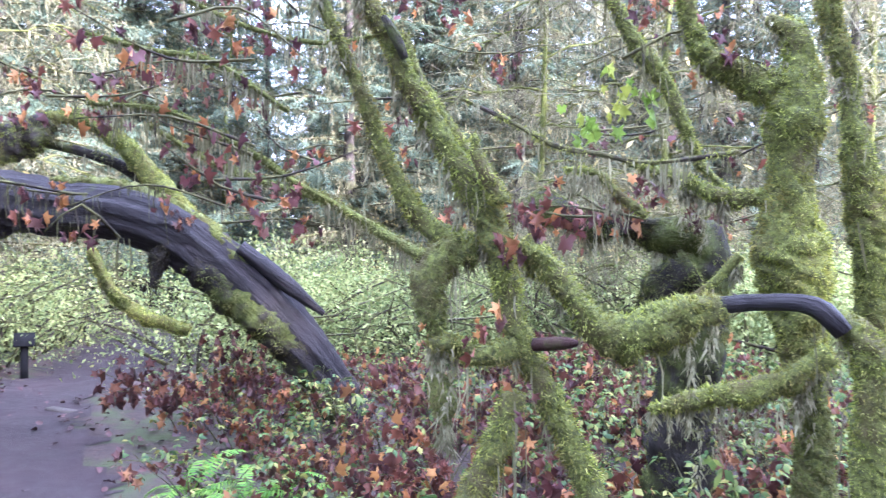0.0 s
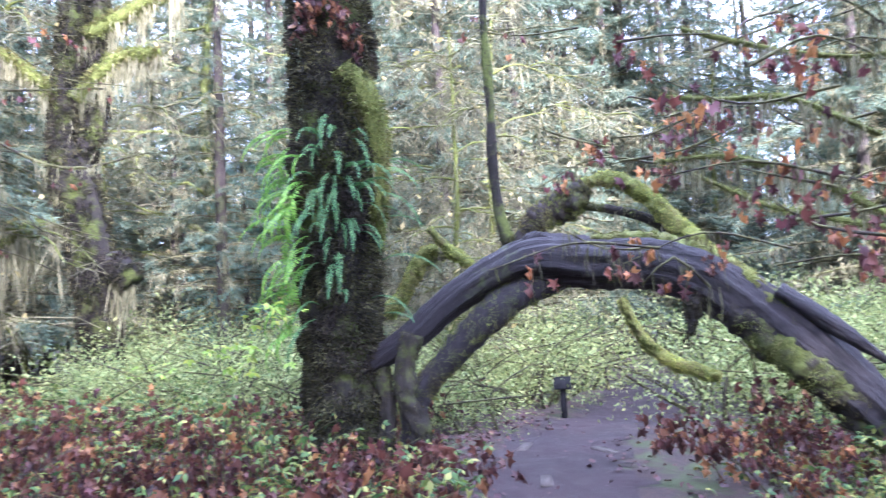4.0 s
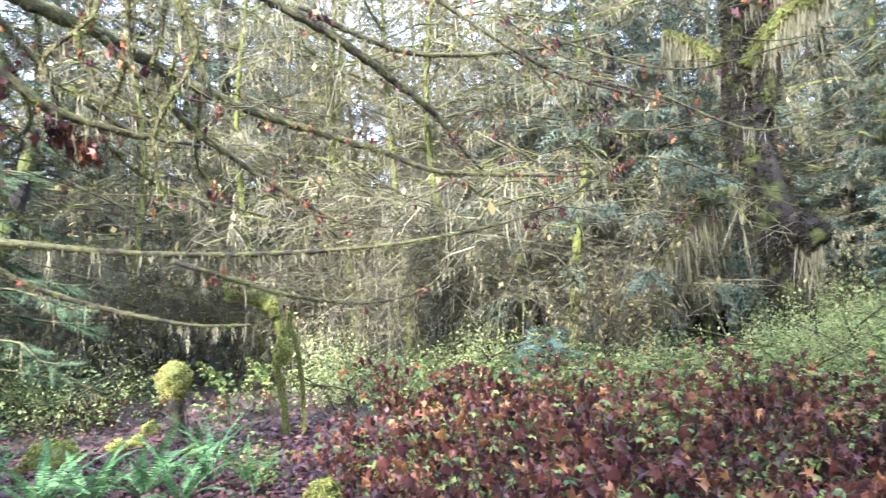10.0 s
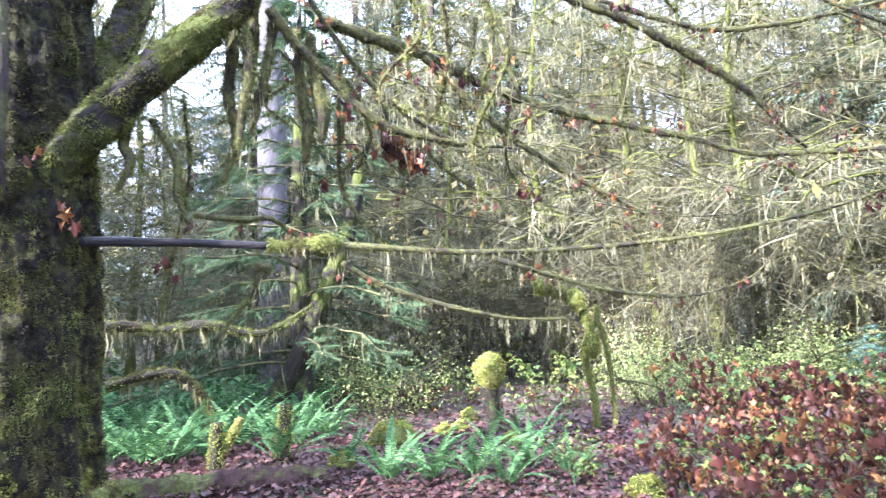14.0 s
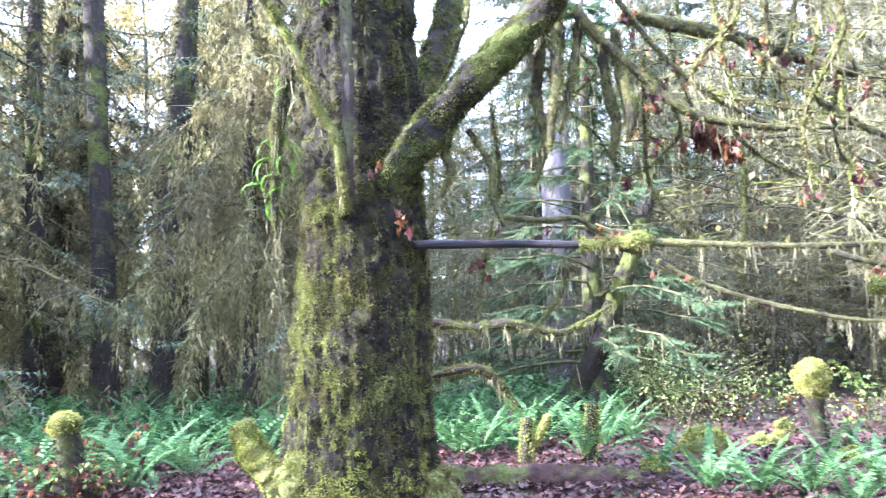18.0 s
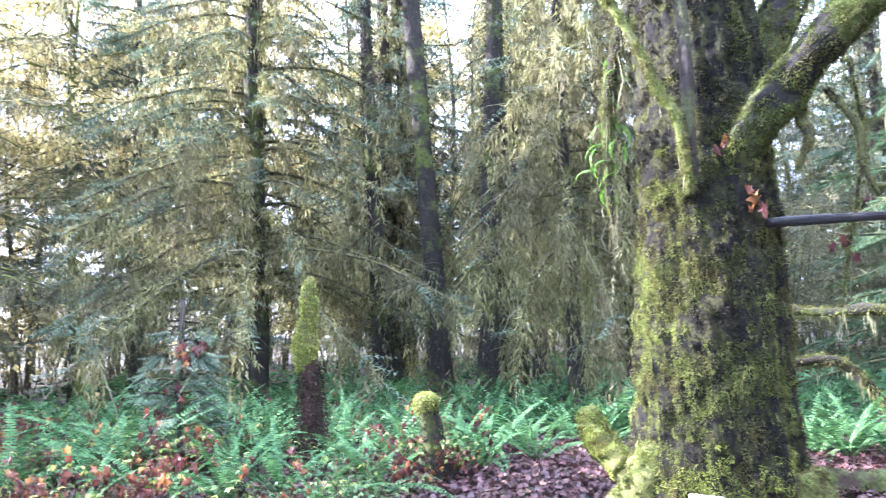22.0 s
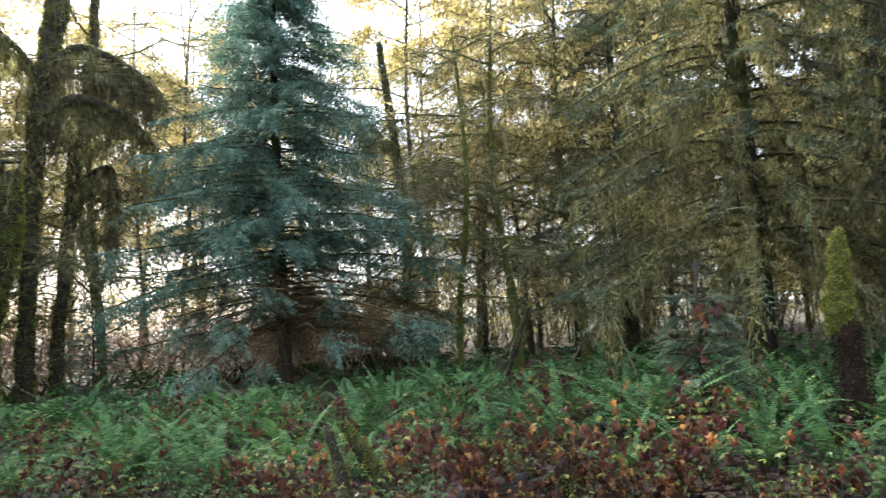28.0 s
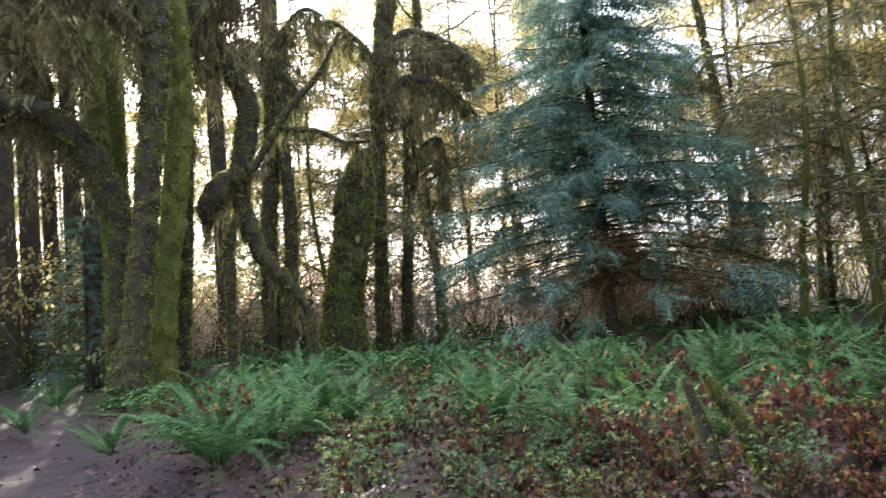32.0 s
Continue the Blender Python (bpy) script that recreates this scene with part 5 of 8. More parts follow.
mossy_branch(vm, "bare_patch", limb([(2.0, 2.455, 1.99, 0.01), (2.6, 2.455, 2.05, 0.014), (3.3, 2.455, 2.1, 0.008)], 0.03), BARK_DARK, None, 0, sides=8, lump=0.1, label="bare dark bark")
leaf_tufts(vm, limb([(-5.0, 2.4, 1.66, 0.01), (-5.6, 2.4, 1.58, 0.01), (-5.4, 2.4, 1.5, 0.01)]), 12, 0.06, LEAF_MAROON)
leaf_tufts(vm, limb([(-6.0, 2.35, 1.15, 0.01), (-3, 2.4, 1.3, 0.01), (0.5, 2.4, 1.45, 0.01)]), 12, 0.05)

vm2 = thing("vine_maple", on_ground(-21.3, 3.0), "stout shaggy moss-covered maple trunk with a curved horn-like limb", "tree")
mossy_stem(vm2, "trunk", [(-22, 3, 1.04, 0.059), (-21.9, 3, 1.18, 0.076), (-21.6, 3, 1.32, 0.108), (-21.3, 3, 1.47, 0.129), (-21.2, 3, 1.61, 0.091), (-21.3, 3, 1.75, 0.073), (-21.4, 3, 1.87, 0.101), (-21.6, 3, 1.97, 0.087), (-21.8, 3, 2.07, 0.056), (-21.4, 3, 2.16, 0.042), (-20.1, 3, 2.21, 0.018)], moss=MOSS_VINE, amp=0.2, sag=0.2, tassels=50, hang_len=0.09, scale=24.0, girth=0.85)
mossy_stem(vm2, "lower_trunk", [(-22.2, 3.05, 1.05, 0.06), (-22.5, 3.05, 0.88, 0.07), (-22.4, 3.05, 0.63, 0.088), (-22.3, 3.05, 0.3, 0.1), (-22.3, 3.05, -0.1, 0.13)], moss=MOSS, tassels=40, hang_len=0.12, girth=0.76)
mossy_stem(vm2, "horn_limb", [(-21, 3, 1.98, 0.067), (-18.6, 3, 2.04, 0.057), (-16.6, 3, 2.12, 0.051), (-15.8, 3, 2.22, 0.036), (-15.3, 3, 2.35, 0.031)], moss=MOSS_VINE, tassels=20, girth=0.76)
mossy_stem(vm2, "stem", [(-25.6, 3.2, -0.05, 0.09), (-25.8, 3.2, 0.7, 0.07), (-25.8, 3.2, 1.35, 0.065), (-25.7, 3.2, 1.56, 0.084), (-25.2, 3.2, 1.75, 0.066), (-24.8, 3.2, 1.9, 0.04), (-24.6, 3.2, 2.06, 0.039), (-23.9, 3.2, 2.2, 0.046), (-23.4, 3.2, 2.39, 0.039)], moss=MOSS_VINE, tassels=40, hang_len=0.1, girth=0.76)
mossy_stem(vm2, "low_limb", [(-13.1, 2.9, 0.99, 0.016), (-15.8, 2.9, 1.03, 0.037), (-18.6, 2.9, 1.06, 0.043), (-21.1, 2.9, 1.11, 0.042), (-23.1, 2.9, 1.19, 0.039)], moss=MOSS_VINE, sag=0.6, tassels=50, hang_len=0.1, girth=0.76)
mossy_stem(vm2, "branch", [(-11.7, 3, 1.78, 0.011), (-14.6, 3, 1.73, 0.022), (-17.6, 3, 1.66, 0.031), (-20.1, 3, 1.65, 0.032)], moss=MOSS_VINE, sag=0.6, tassels=40, hang_len=0.08, girth=0.76)
mossy_stem(vm2, "branch", [(-8.1, 3, 1.76, 0.009), (-10.2, 3, 1.74, 0.017), (-11.6, 3, 1.66, 0.02), (-13.1, 3, 1.6, 0.015)], moss=MOSS_VINE, tassels=25, girth=0.76)
mossy_stem(vm2, "branch", [(-1.4, 2.8, 1.96, 0.007), (-4.4, 2.8, 1.89, 0.009), (-7.3, 2.8, 1.81, 0.01), (-10, 2.8, 1.78, 0.01), (-13.1, 2.8, 1.75, 0.008), (-18.2, 2.8, 1.77, 0.008)], moss=MOSS_VINE, hang=90, hang_len=0.08, patch=-0.1, skin=TWIG, girth=0.76)
mossy_stem(vm2, "branch", [(-11, 3.4, 2.5, 0.024), (-12.3, 3.4, 2.34, 0.035), (-13.3, 3.4, 2.23, 0.043), (-14.7, 3.4, 2.12, 0.034), (-15.7, 3.4, 1.96, 0.03), (-16.7, 3.4, 1.81, 0.021), (-18.2, 3.4, 1.71, 0.017)], moss=MOSS_VINE, tassels=25, hang_len=0.1, girth=0.76)
mossy_stem(vm2, "branch", [(-18.4, 2.95, 1.47, 0.019), (-17.2, 2.95, 1.4, 0.016), (-15.8, 2.95, 1.34, 0.014)], moss=MOSS_VINE, tassels=15, girth=0.76)

vm3 = thing("dead_tree", on_ground(-15.7, 4.0), "dark dead trunk draped with moss behind the vine maple", "tree")
mossy_stem(vm3, "trunk", [(-15.3, 4, -0.1, 0.17), (-15.5, 4, 0.24, 0.154), (-15.7, 4, 0.58, 0.141), (-16, 4, 0.83, 0.128), (-16.7, 4, 1.09, 0.141), (-16.9, 4, 1.35, 0.153), (-17.5, 4, 1.53, 0.115), (-18.3, 4, 1.6, 0.038)], BARK_DARK, MOSS, 9000, 0.018, 0.2, 14.0, 0.2, tassels=40, hang_len=0.2, patch=0.0, step=0.03, hang_mat=MOSS_DARK)
mossy_stem(vm3, "limb", [(-16.7, 3.9, 1.4, 0.124), (-14.2, 3.9, 1.3, 0.076), (-13.5, 3.9, 1.21, 0.025)], BARK_DARK, MOSS, 16000, 0.016, 0.3, 18.0, 0.4, tassels=40, hang_len=0.12, step=0.03)
mossy_stem(vm3, "limb", [(-17.1, 3.9, 1.55, 0.069), (-13.2, 3.9, 1.6, 0.056), (-9.9, 3.9, 1.62, 0.057), (-6.9, 3.9, 1.7, 0.067), (-6, 3.9, 1.71, 0.026)], BARK_DARK, MOSS, 16000, 0.016, 0.3, 18.0, 0.5, tassels=50, hang_len=0.14, step=0.03)
leaf_tufts(vm3, limb([(-17, 3.75, 1.68, 0.01), (-13, 3.75, 1.72, 0.01), (-8.5, 3.7, 1.72, 0.01)]), 40, 0.09, LEAF_MAROON, label="dark withered leaves caught on the limb")

arcs = thing("arching_maple", on_ground(3, 4.2), "young maple with long arching mossy branches and red leaves", "tree")
for rows_, r in (([(-1.0, 3.0, 1.42, 0.02), (2.0, 3.3, 1.5, 0.02), (5.2, 3.6, 1.62, 0.02), (9.7, 3.6, 1.78, 0.017), (12.5, 3.6, 1.9, 0.015), (17.7, 3.6, 2.05, 0.012), (22.2, 3.6, 2.06, 0.006)], 1),
                 ([(9.8, 3.3, 2.01, 0.009), (14.4, 3.3, 2.18, 0.012), (18.4, 3.3, 2.21, 0.011), (21.9, 3.3, 2.25, 0.006)], 1),
                 ([(3.9, 4.5, 1.57, 0.016), (7.8, 4.5, 1.76, 0.018), (14.5, 4.5, 1.93, 0.015), (19.5, 4.5, 2.15, 0.01)], 1),
                 ([(4, 3.6, 2.4, 0.008), (8, 3.6, 2.36, 0.009), (13, 3.6, 2.42, 0.01), (20, 3.6, 2.6, 0.012)], 1)):
    S = limb(rows_, 0.05)
    mossy_branch(arcs, "branch", S, BARK_MOSSY, MOSS, 16000, 0.014, hang=130, hang_len=0.09, sides=6, hang_w=0.003)
    leaf_tufts(arcs, S[len(S) // 5:], 12, 0.075)
S = limb([(-9, 3.4, 2.0, 0.004), (-11, 3.4, 2.12, 0.004), (-14, 3.4, 2.1, 0.003)], 0.08)
leaf_tufts(arcs, S, 26, 0.075, LEAF_LIME, "leaves", label="fresh lime-green leaves")
# fine twigs with hanging dead leaves round the near maples
twigs = thing("leafy_twigs", on_ground(-2, 3.4), "thin twigs with rust-red and orange withered maple leaves", "twigs")
for q in range(78):
    az, d, z = rng.uniform(-27, 27), rng.uniform(2.9, 5.2), rng.uniform(1.5, 3.1)
    l = rng.uniform(4, 11)
    s = rng.choice([-1, 1])
    S = limb([(az, d, z, 0.006), (az + s * l * 0.5, d + rng.normal(0, 0.1), z + rng.uniform(0, 0.12), 0.005), (az + s * l, d, z + rng.uniform(-0.1, 0.2), 0.002)], 0.08)
    b = Bag()
    tube(b, local(S, twigs), 4, 0.1)
    if q % 2:
        strands(b, local(S, twigs), 90, 0.09, 0.003)
    part("twig", b, TWIG, twigs)
    leaf_tufts(twigs, S, int(rng.integers(5, 15)), 0.066)

# ---- the arched fallen trunk ----
arch = thing("fallen_arch_trunk", on_ground(39, 6.3), "dark wet fallen trunk arching over the footpath, mossy underneath", "tree")
S = limb([(44.6, 6.3, 0.95, 0.06), (42.6, 6.25, 1.1, 0.071), (41.3, 6.25, 1.18, 0.088), (38.9, 6.25, 1.34, 0.106), (36.1, 6.25, 1.59, 0.125), (32.8, 6.25, 1.79, 0.153), (29.8, 6.25, 1.87, 0.199), (25.9, 6.25, 1.82, 0.206), (22.3, 6.25, 1.8, 0.204), (19, 6.25, 1.68, 0.204), (16.7, 6.25, 1.5, 0.2), (14.3, 6.25, 1.28, 0.204), (12.3, 6.25, 1.08, 0.189), (10.2, 6.25, 0.82, 0.175), (8.2, 6.3, 0.5, 0.165), (6, 6.4, 0.15, 0.16)], 0.05)
mossy_branch(arch, "trunk", S, WET_WOOD, None, 0, sides=48, lump=0.07, ridge=0.05, label="bare dark weathered wood")
mossy_stem(arch, "lower_limb", [(39.4, 6.2, 0, 0.12), (39.3, 6.2, 0.7, 0.104), (38.9, 6.2, 0.86, 0.097), (37.8, 6.2, 1.01, 0.093), (35.8, 6.2, 1.23, 0.111), (33.6, 6.2, 1.45, 0.126), (31.3, 6.25, 1.63, 0.13), (28.6, 6.3, 1.72, 0.11), (26.5, 6.32, 1.76, 0.05)], WET_WOOD, MOSS, 15000, 0.016, 0.14, 14.0, 0.1, hang=30, hang_len=0.07, patch=-0.1, step=0.03, sides=24)
mossy_stem(arch, "root_column", [(39.2, 6.15, 1.34, 0.088), (39.8, 6.15, 1.11, 0.079), (39.6, 6.15, 0.83, 0.087), (38.8, 6.15, 0.59, 0.08), (39, 6.15, 0.39, 0.056), (39.2, 6.15, -0.05, 0.07)], BARK_DARK, MOSS_DARK, 9000, 0.02, 0.25, 12.0, 0.1, hang=60, hang_len=0.12, patch=-0.1, step=0.03, hang_mat=MOSS_DARK)
mossy_stem(arch, "root_column", [(41.8, 6.3, 1.2, 0.08), (41.2, 6.25, 0.8, 0.07), (41.5, 6.2, 0.4, 0.06), (41.2, 6.2, -0.05, 0.06)], BARK_DARK, MOSS_DARK, 9000, 0.02, 0.25, 12.0, 0.1, hang=60, hang_len=0.12, patch=0.0, step=0.03, hang_mat=MOSS_DARK)
mossy_stem(arch, "knot", [(31.2, 6.25, 1.96, 0.05), (29.9, 6.25, 2.02, 0.075), (28.4, 6.25, 1.98, 0.05)], WET_WOOD, MOSS, 8000, 0.014, 0.3, 14.0, 0.0, hang=0, patch=0.4)
mossy_stem(arch, "mossy_end", [(17.2, 6.18, 1.46, 0.13), (15, 6.2, 1.24, 0.15), (12.4, 6.2, 0.98, 0.15), (9.5, 6.25, 0.62, 0.13), (7, 6.3, 0.2, 0.12)], BARK_DARK, MOSS, 11000, 0.018, 0.2, 12.0, 0.2, hang=60, hang_len=0.09, patch=-0.05, step=0.03, sides=24)
mossy_stem(arch, "moss_cap", [(26.0, 6.2, 2.0, 0.03), (22.5, 6.2, 1.97, 0.06), (19.2, 6.2, 1.85, 0.07), (16.5, 6.2, 1.66, 0.08), (14, 6.15, 1.4, 0.06), (12, 6.15, 1.2, 0.03)], MOSS_SKIN, MOSS, 20000, 0.018, 0.4, 16.0, 0.2, hang=60, hang_len=0.06, patch=-0.3)
mossy_branch(arch, "broken_slab", limb([(14.2, 6.1, 1.54, 0.056), (11.5, 6.1, 1.31, 0.06), (8.4, 6.1, 1.03, 0.021)], 0.05), WET_WOOD, None, 0, sides=10, lump=0.15)
mossy_stem(arch, "dead_stub", [(18.1, 6.15, 1.66, 0.096), (19.3, 6.15, 1.49, 0.074), (19.9, 6.15, 1.25, 0.026)], BARK_DARK, MOSS_DARK, 12000, 0.02, 0.4, 14.0, 0.2, hang=80, hang_len=0.08, tassels=20, hang_mat=MOSS_DARK)
mossy_branch(arch, "upright_stem", limb([(31.8, 6.6, 2.02, 0.064), (32.4, 6.6, 2.29, 0.05), (32.7, 6.6, 2.75, 0.041), (32.7, 6.6, 3.31, 0.041), (32.8, 6.6, 3.87, 0.037), (32.7, 6.6, 4.57, 0.032), (32.4, 6.6, 6, 0.02)], 0.08), BARK_DARK, MOSS_DARK, 500, 0.03)
mossy_stem(arch, "mossy_stub", [(31.3, 6.5, 1.98, 0.072), (29.7, 6.5, 2.21, 0.109), (27.6, 6.5, 2.34, 0.119), (26.2, 6.5, 2.47, 0.074)], BARK_DARK, MOSS, 20000, 0.018, 0.3, 14.0, 0.3, hang=80, hang_len=0.09, tassels=20, patch=-0.25)
mossy_branch(arch, "bare_branch", limb([(26.4, 6.6, 2.31, 0.028), (24.2, 6.6, 2.26, 0.038), (21.8, 6.6, 2.16, 0.047), (19.6, 6.6, 1.96, 0.057)], 0.05), BARK_DARK, MOSS, 6000, 0.02, hang=30, hang_len=0.06, patch=0.1)
mossy_stem(arch, "mossy_branch", [(27, 6.5, 2.45, 0.037), (24.5, 6.5, 2.51, 0.056), (22.1, 6.5, 2.36, 0.06), (20.2, 6.5, 2.11, 0.074), (17.8, 6.5, 1.82, 0.056), (15.8, 6.5, 1.7, 0.028)], MOSS_SKIN, MOSS_VINE, 24000, 0.018, 0.3, 16.0, 0.5, hang=100, hang_len=0.1, tassels=18)
mossy_stem(arch, "mossy_branch", [(34.4, 7.2, 1.85, 0.04), (35.6, 7.2, 2.02, 0.049), (37.8, 7.2, 2.05, 0.068), (38.9, 7.2, 1.88, 0.067), (39.9, 7.2, 1.65, 0.066), (41.5, 7.2, 1.49, 0.056)], MOSS_SKIN, MOSS_VINE, 24000, 0.018, 0.3, 16.0, 0.5, hang=100, hang_len=0.1, tassels=18)
mossy_stem(arch, "mossy_branch", [(37.7, 7, 2.25, 0.028), (36.3, 7, 2.06, 0.043), (34.9, 7, 1.91, 0.043)], MOSS_SKIN, MOSS_VINE, 24000, 0.018, 0.3, 16.0, 0.5, hang=100, hang_len=0.1, tassels=18)
mossy_stem(arch, "mossy_branch", [(24.1, 7.5, 1.53, 0.043), (22.9, 7.5, 1.18, 0.048), (21, 7.5, 0.95, 0.054), (17.9, 7.5, 0.79, 0.049)], MOSS_SKIN, MOSS_VINE, 24000, 0.018, 0.3, 16.0, 0.5, hang=100, hang_len=0.1, tassels=18)
leaf_tufts(arch, limb([(19.2, 6.05, 1.82, 0.01), (18.2, 6.05, 1.76, 0.01), (17.6, 6.05, 1.7, 0.01)]), 14, 0.08, LEAF_MAROON)
leaf_tufts(arch, limb([(28.5, 6.35, 2.5, 0.01), (26.2, 6.35, 2.52, 0.01)]), 10, 0.1)

# ---- the fern-clad snag ----
snag = thing("fern_clad_snag", on_ground(44.2, 6.4), "broken dark trunk clad in moss with bright ferns hanging from it", "tree")
S = limb([(44.0, 6.4, -0.1, 0.42), (44.1, 6.4, 0.6, 0.28), (44.2, 6.4, 1.12, 0.255), (44.2, 6.4, 2.18, 0.275), (44.1, 6.4, 3.0, 0.30), (44.2, 6.4, 3.7, 0.28), (44.8, 6.4, 4.6, 0.24)], 0.06)
mossy_branch(snag, "trunk", S, BARK_DARK, MOSS_DARK, 12000, 0.032, hang=300, hang_len=0.2, sides=20, lump=0.13, hang_mat=MOSS_DARK, patch=-0.6, hang_w=0.005, ridge=0.03, lift=0.05)
mossy_branch(snag, "moss_cap", limb([(43.6, 6.12, 3.45, 0.08), (42.6, 6.16, 3.3, 0.12), (41.6, 6.25, 3.0, 0.13), (41.4, 6.3, 2.5, 0.09), (41.6, 6.3, 2.0, 0.04)], 0.05), BARK_MOSSY, MOSS, 9000, 0.03, hang=200, hang_len=0.12)
mossy_branch(snag, "broken_top", limb([(44.6, 6.4, 4.2, 0.24), (45.2, 6.4, 5.0, 0.2), (46.2, 6.4, 6.0, 0.1)], 0.06), BARK_DARK, MOSS_DARK, 5000, 0.04, hang=420, hang_len=0.3, lump=0.25, hang_mat=MOSS_DARK, patch=-0.4)
mossy_branch(snag, "upright_stem", limb([(42.4, 6.4, 3.2, 0.05), (42.0, 6.4, 4.0, 0.05), (42.3, 6.4, 5.5, 0.03)], 0.1), BARK_MOSSY, MOSS, 1200, 0.03, hang=60, hang_len=0.3)
for q in range(125):
    front = rng.random() < 0.42
    phi = radians(rng.uniform(262, 350) if front else (rng.normal(226, 20) if rng.random() < 0.78 else rng.normal(22, 16)))
    z = rng.normal(2.35, 0.3) if front else rng.uniform(1.3, 3.0)
    p = polar(44.2, 6.4, z) + 0.29 * np.array([math.cos(phi), math.sin(phi), 0]) - np.array(snag.matrix_world.translation)
    f = new("fern_frond", FRONDS_LIGHT[int(rng.integers(0, 3))] if math.cos(phi - radians(228)) > 0.6 else FRONDS[2])
    f.parent = snag
    s = rng.uniform(0.38, 0.62)
    f.matrix_basis = pose(*p, rng.normal(0, 15), rng.uniform(25, 70), math.degrees(phi)) @ Matrix.Diagonal((s, s, s, 1))

leaf_tufts(snag, limb([(46.5, 6.15, 3.75, 0.01), (45.0, 6.05, 4.0, 0.01), (43.6, 6.05, 3.9, 0.01), (42.4, 6.1, 3.6, 0.01)]), 120, 0.09, LEAF_MAROON, label="brown dead leaves heaped on the broken top")

# ---- the old mossy maple beyond ----
em = thing("mossy_maple", on_ground(61.2, 11.3), "old leaning maple with heavy hanging moss", "tree")
for rows_, r in (([(60.6, 11.3, 0.0, 0.3), (61.0, 11.3, 0.93, 0.24), (61.5, 11.3, 2.26, 0.26), (62.8, 11.3, 3.55, 0.27), (63.4, 11.3, 4.24, 0.17), (62.6, 11.3, 6.19, 0.15), (62, 11.3, 8, 0.1)], 0),
                 ([(61.3, 11.2, 2.3, 0.16), (60.2, 11.1, 2.35, 0.2), (59.0, 11.0, 2.1, 0.16)], 0), ([(63, 11.3, 3.6, 0.15), (61.5, 11.3, 4.4, 0.16), (61, 11.3, 6.5, 0.12)], 0),
                 ([(62.6, 11.2, 4.6, 0.1), (60, 11.1, 5.2, 0.1), (57, 11, 5.3, 0.06)], 0), ([(63.5, 11.3, 4.6, 0.1), (66, 11.2, 5.0, 0.09), (68, 11, 5.2, 0.05)], 0), ([(62, 11.2, 5.5, 0.1), (58, 11.2, 6.1, 0.1), (55.5, 11, 6.3, 0.05)], 0),
                 ([(63, 11.3, 3.0, 0.06), (66, 11.2, 2.8, 0.05), (69.5, 11, 1.9, 0.03)], 0)):
    mossy_branch(em, "trunk" if rows_[0][2] == 0.0 else "limb", limb(rows_, 0.12), BARK_DARK if rows_[0][3] > 0.14 else BARK_MOSSY, MOSS_DARK if rows_[0][3] > 0.14 else MOSS, 3600, 0.045, hang=260, hang_len=0.4, sides=9, lump=0.2, hang_w=0.009)

# ---- the great maple ----
gm = thing("great_maple", on_ground(134.6, 5.75), "massive old maple trunk with dark mossy bark", "tree")
S = limb([(135.4, 5.75, -0.1, 0.66), (135.2, 5.75, 0.35, 0.54), (135.0, 5.75, 1.0, 0.49), (134.6, 5.75, 1.88, 0.455), (134.5, 5.75, 2.6, 0.42), (134.5, 5.75, 3.56, 0.40), (134.3, 5.75, 6.0, 0.33), (134, 5.8, 11, 0.1)], 0.05)
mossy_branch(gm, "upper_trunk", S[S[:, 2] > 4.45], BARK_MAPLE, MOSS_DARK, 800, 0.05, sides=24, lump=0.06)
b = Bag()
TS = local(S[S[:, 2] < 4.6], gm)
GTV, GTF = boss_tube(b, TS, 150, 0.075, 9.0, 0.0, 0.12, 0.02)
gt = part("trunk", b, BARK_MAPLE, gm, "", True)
left, right = polar(224.6, 1.0), polar(44.6, 1.0)
for dens, size, patch, grain, face, top, mat, label in (
    (9000, 0.024, -0.1, 7.0, None, None, MOSS_DARK, "dark brown moss"),
    (22000, 0.018, 0.34, 4.0, None, None, MOSS, "olive green moss patches"),
    (30000, 0.02, -0.25, 5.0, left, 2.4, MOSS, "bright moss on the flank"),
    (20000, 0.019, 0.0, 5.0, right, 2.6, MOSS, "bright moss on the flank"),
    (24000, 0.02, -0.15, 5.0, None, 0.55, MOSS_VINE, "bright moss round the foot"),
):
    b = Bag()
    coat(b, GTV, GTF, dens, size, patch=patch, grain=grain, face=face, top=None if top is None else top - float(gm.matrix_world.translation.z), seed=rng.uniform(0, 9))
    part("moss_coat", b, mat, gt, label)
b = Bag()
for q in range(26):
    az = rng.uniform(133.2, 139.0)
    z = rng.uniform(2.9, 4.5)
    d = 5.75 - 0.40 * math.cos((az - 134.5) / 4.6 * 1.3) + 0.02
    festoons(b, local(limb([(az, d, z, 0.01), (az + 0.2, d, z - 0.12, 0.01)]), gm), 16, 0.35, 0.03, 30, 0.05)
part("hanging_moss", b, MOSS_DARK, gt, "dark tangled hanging moss")
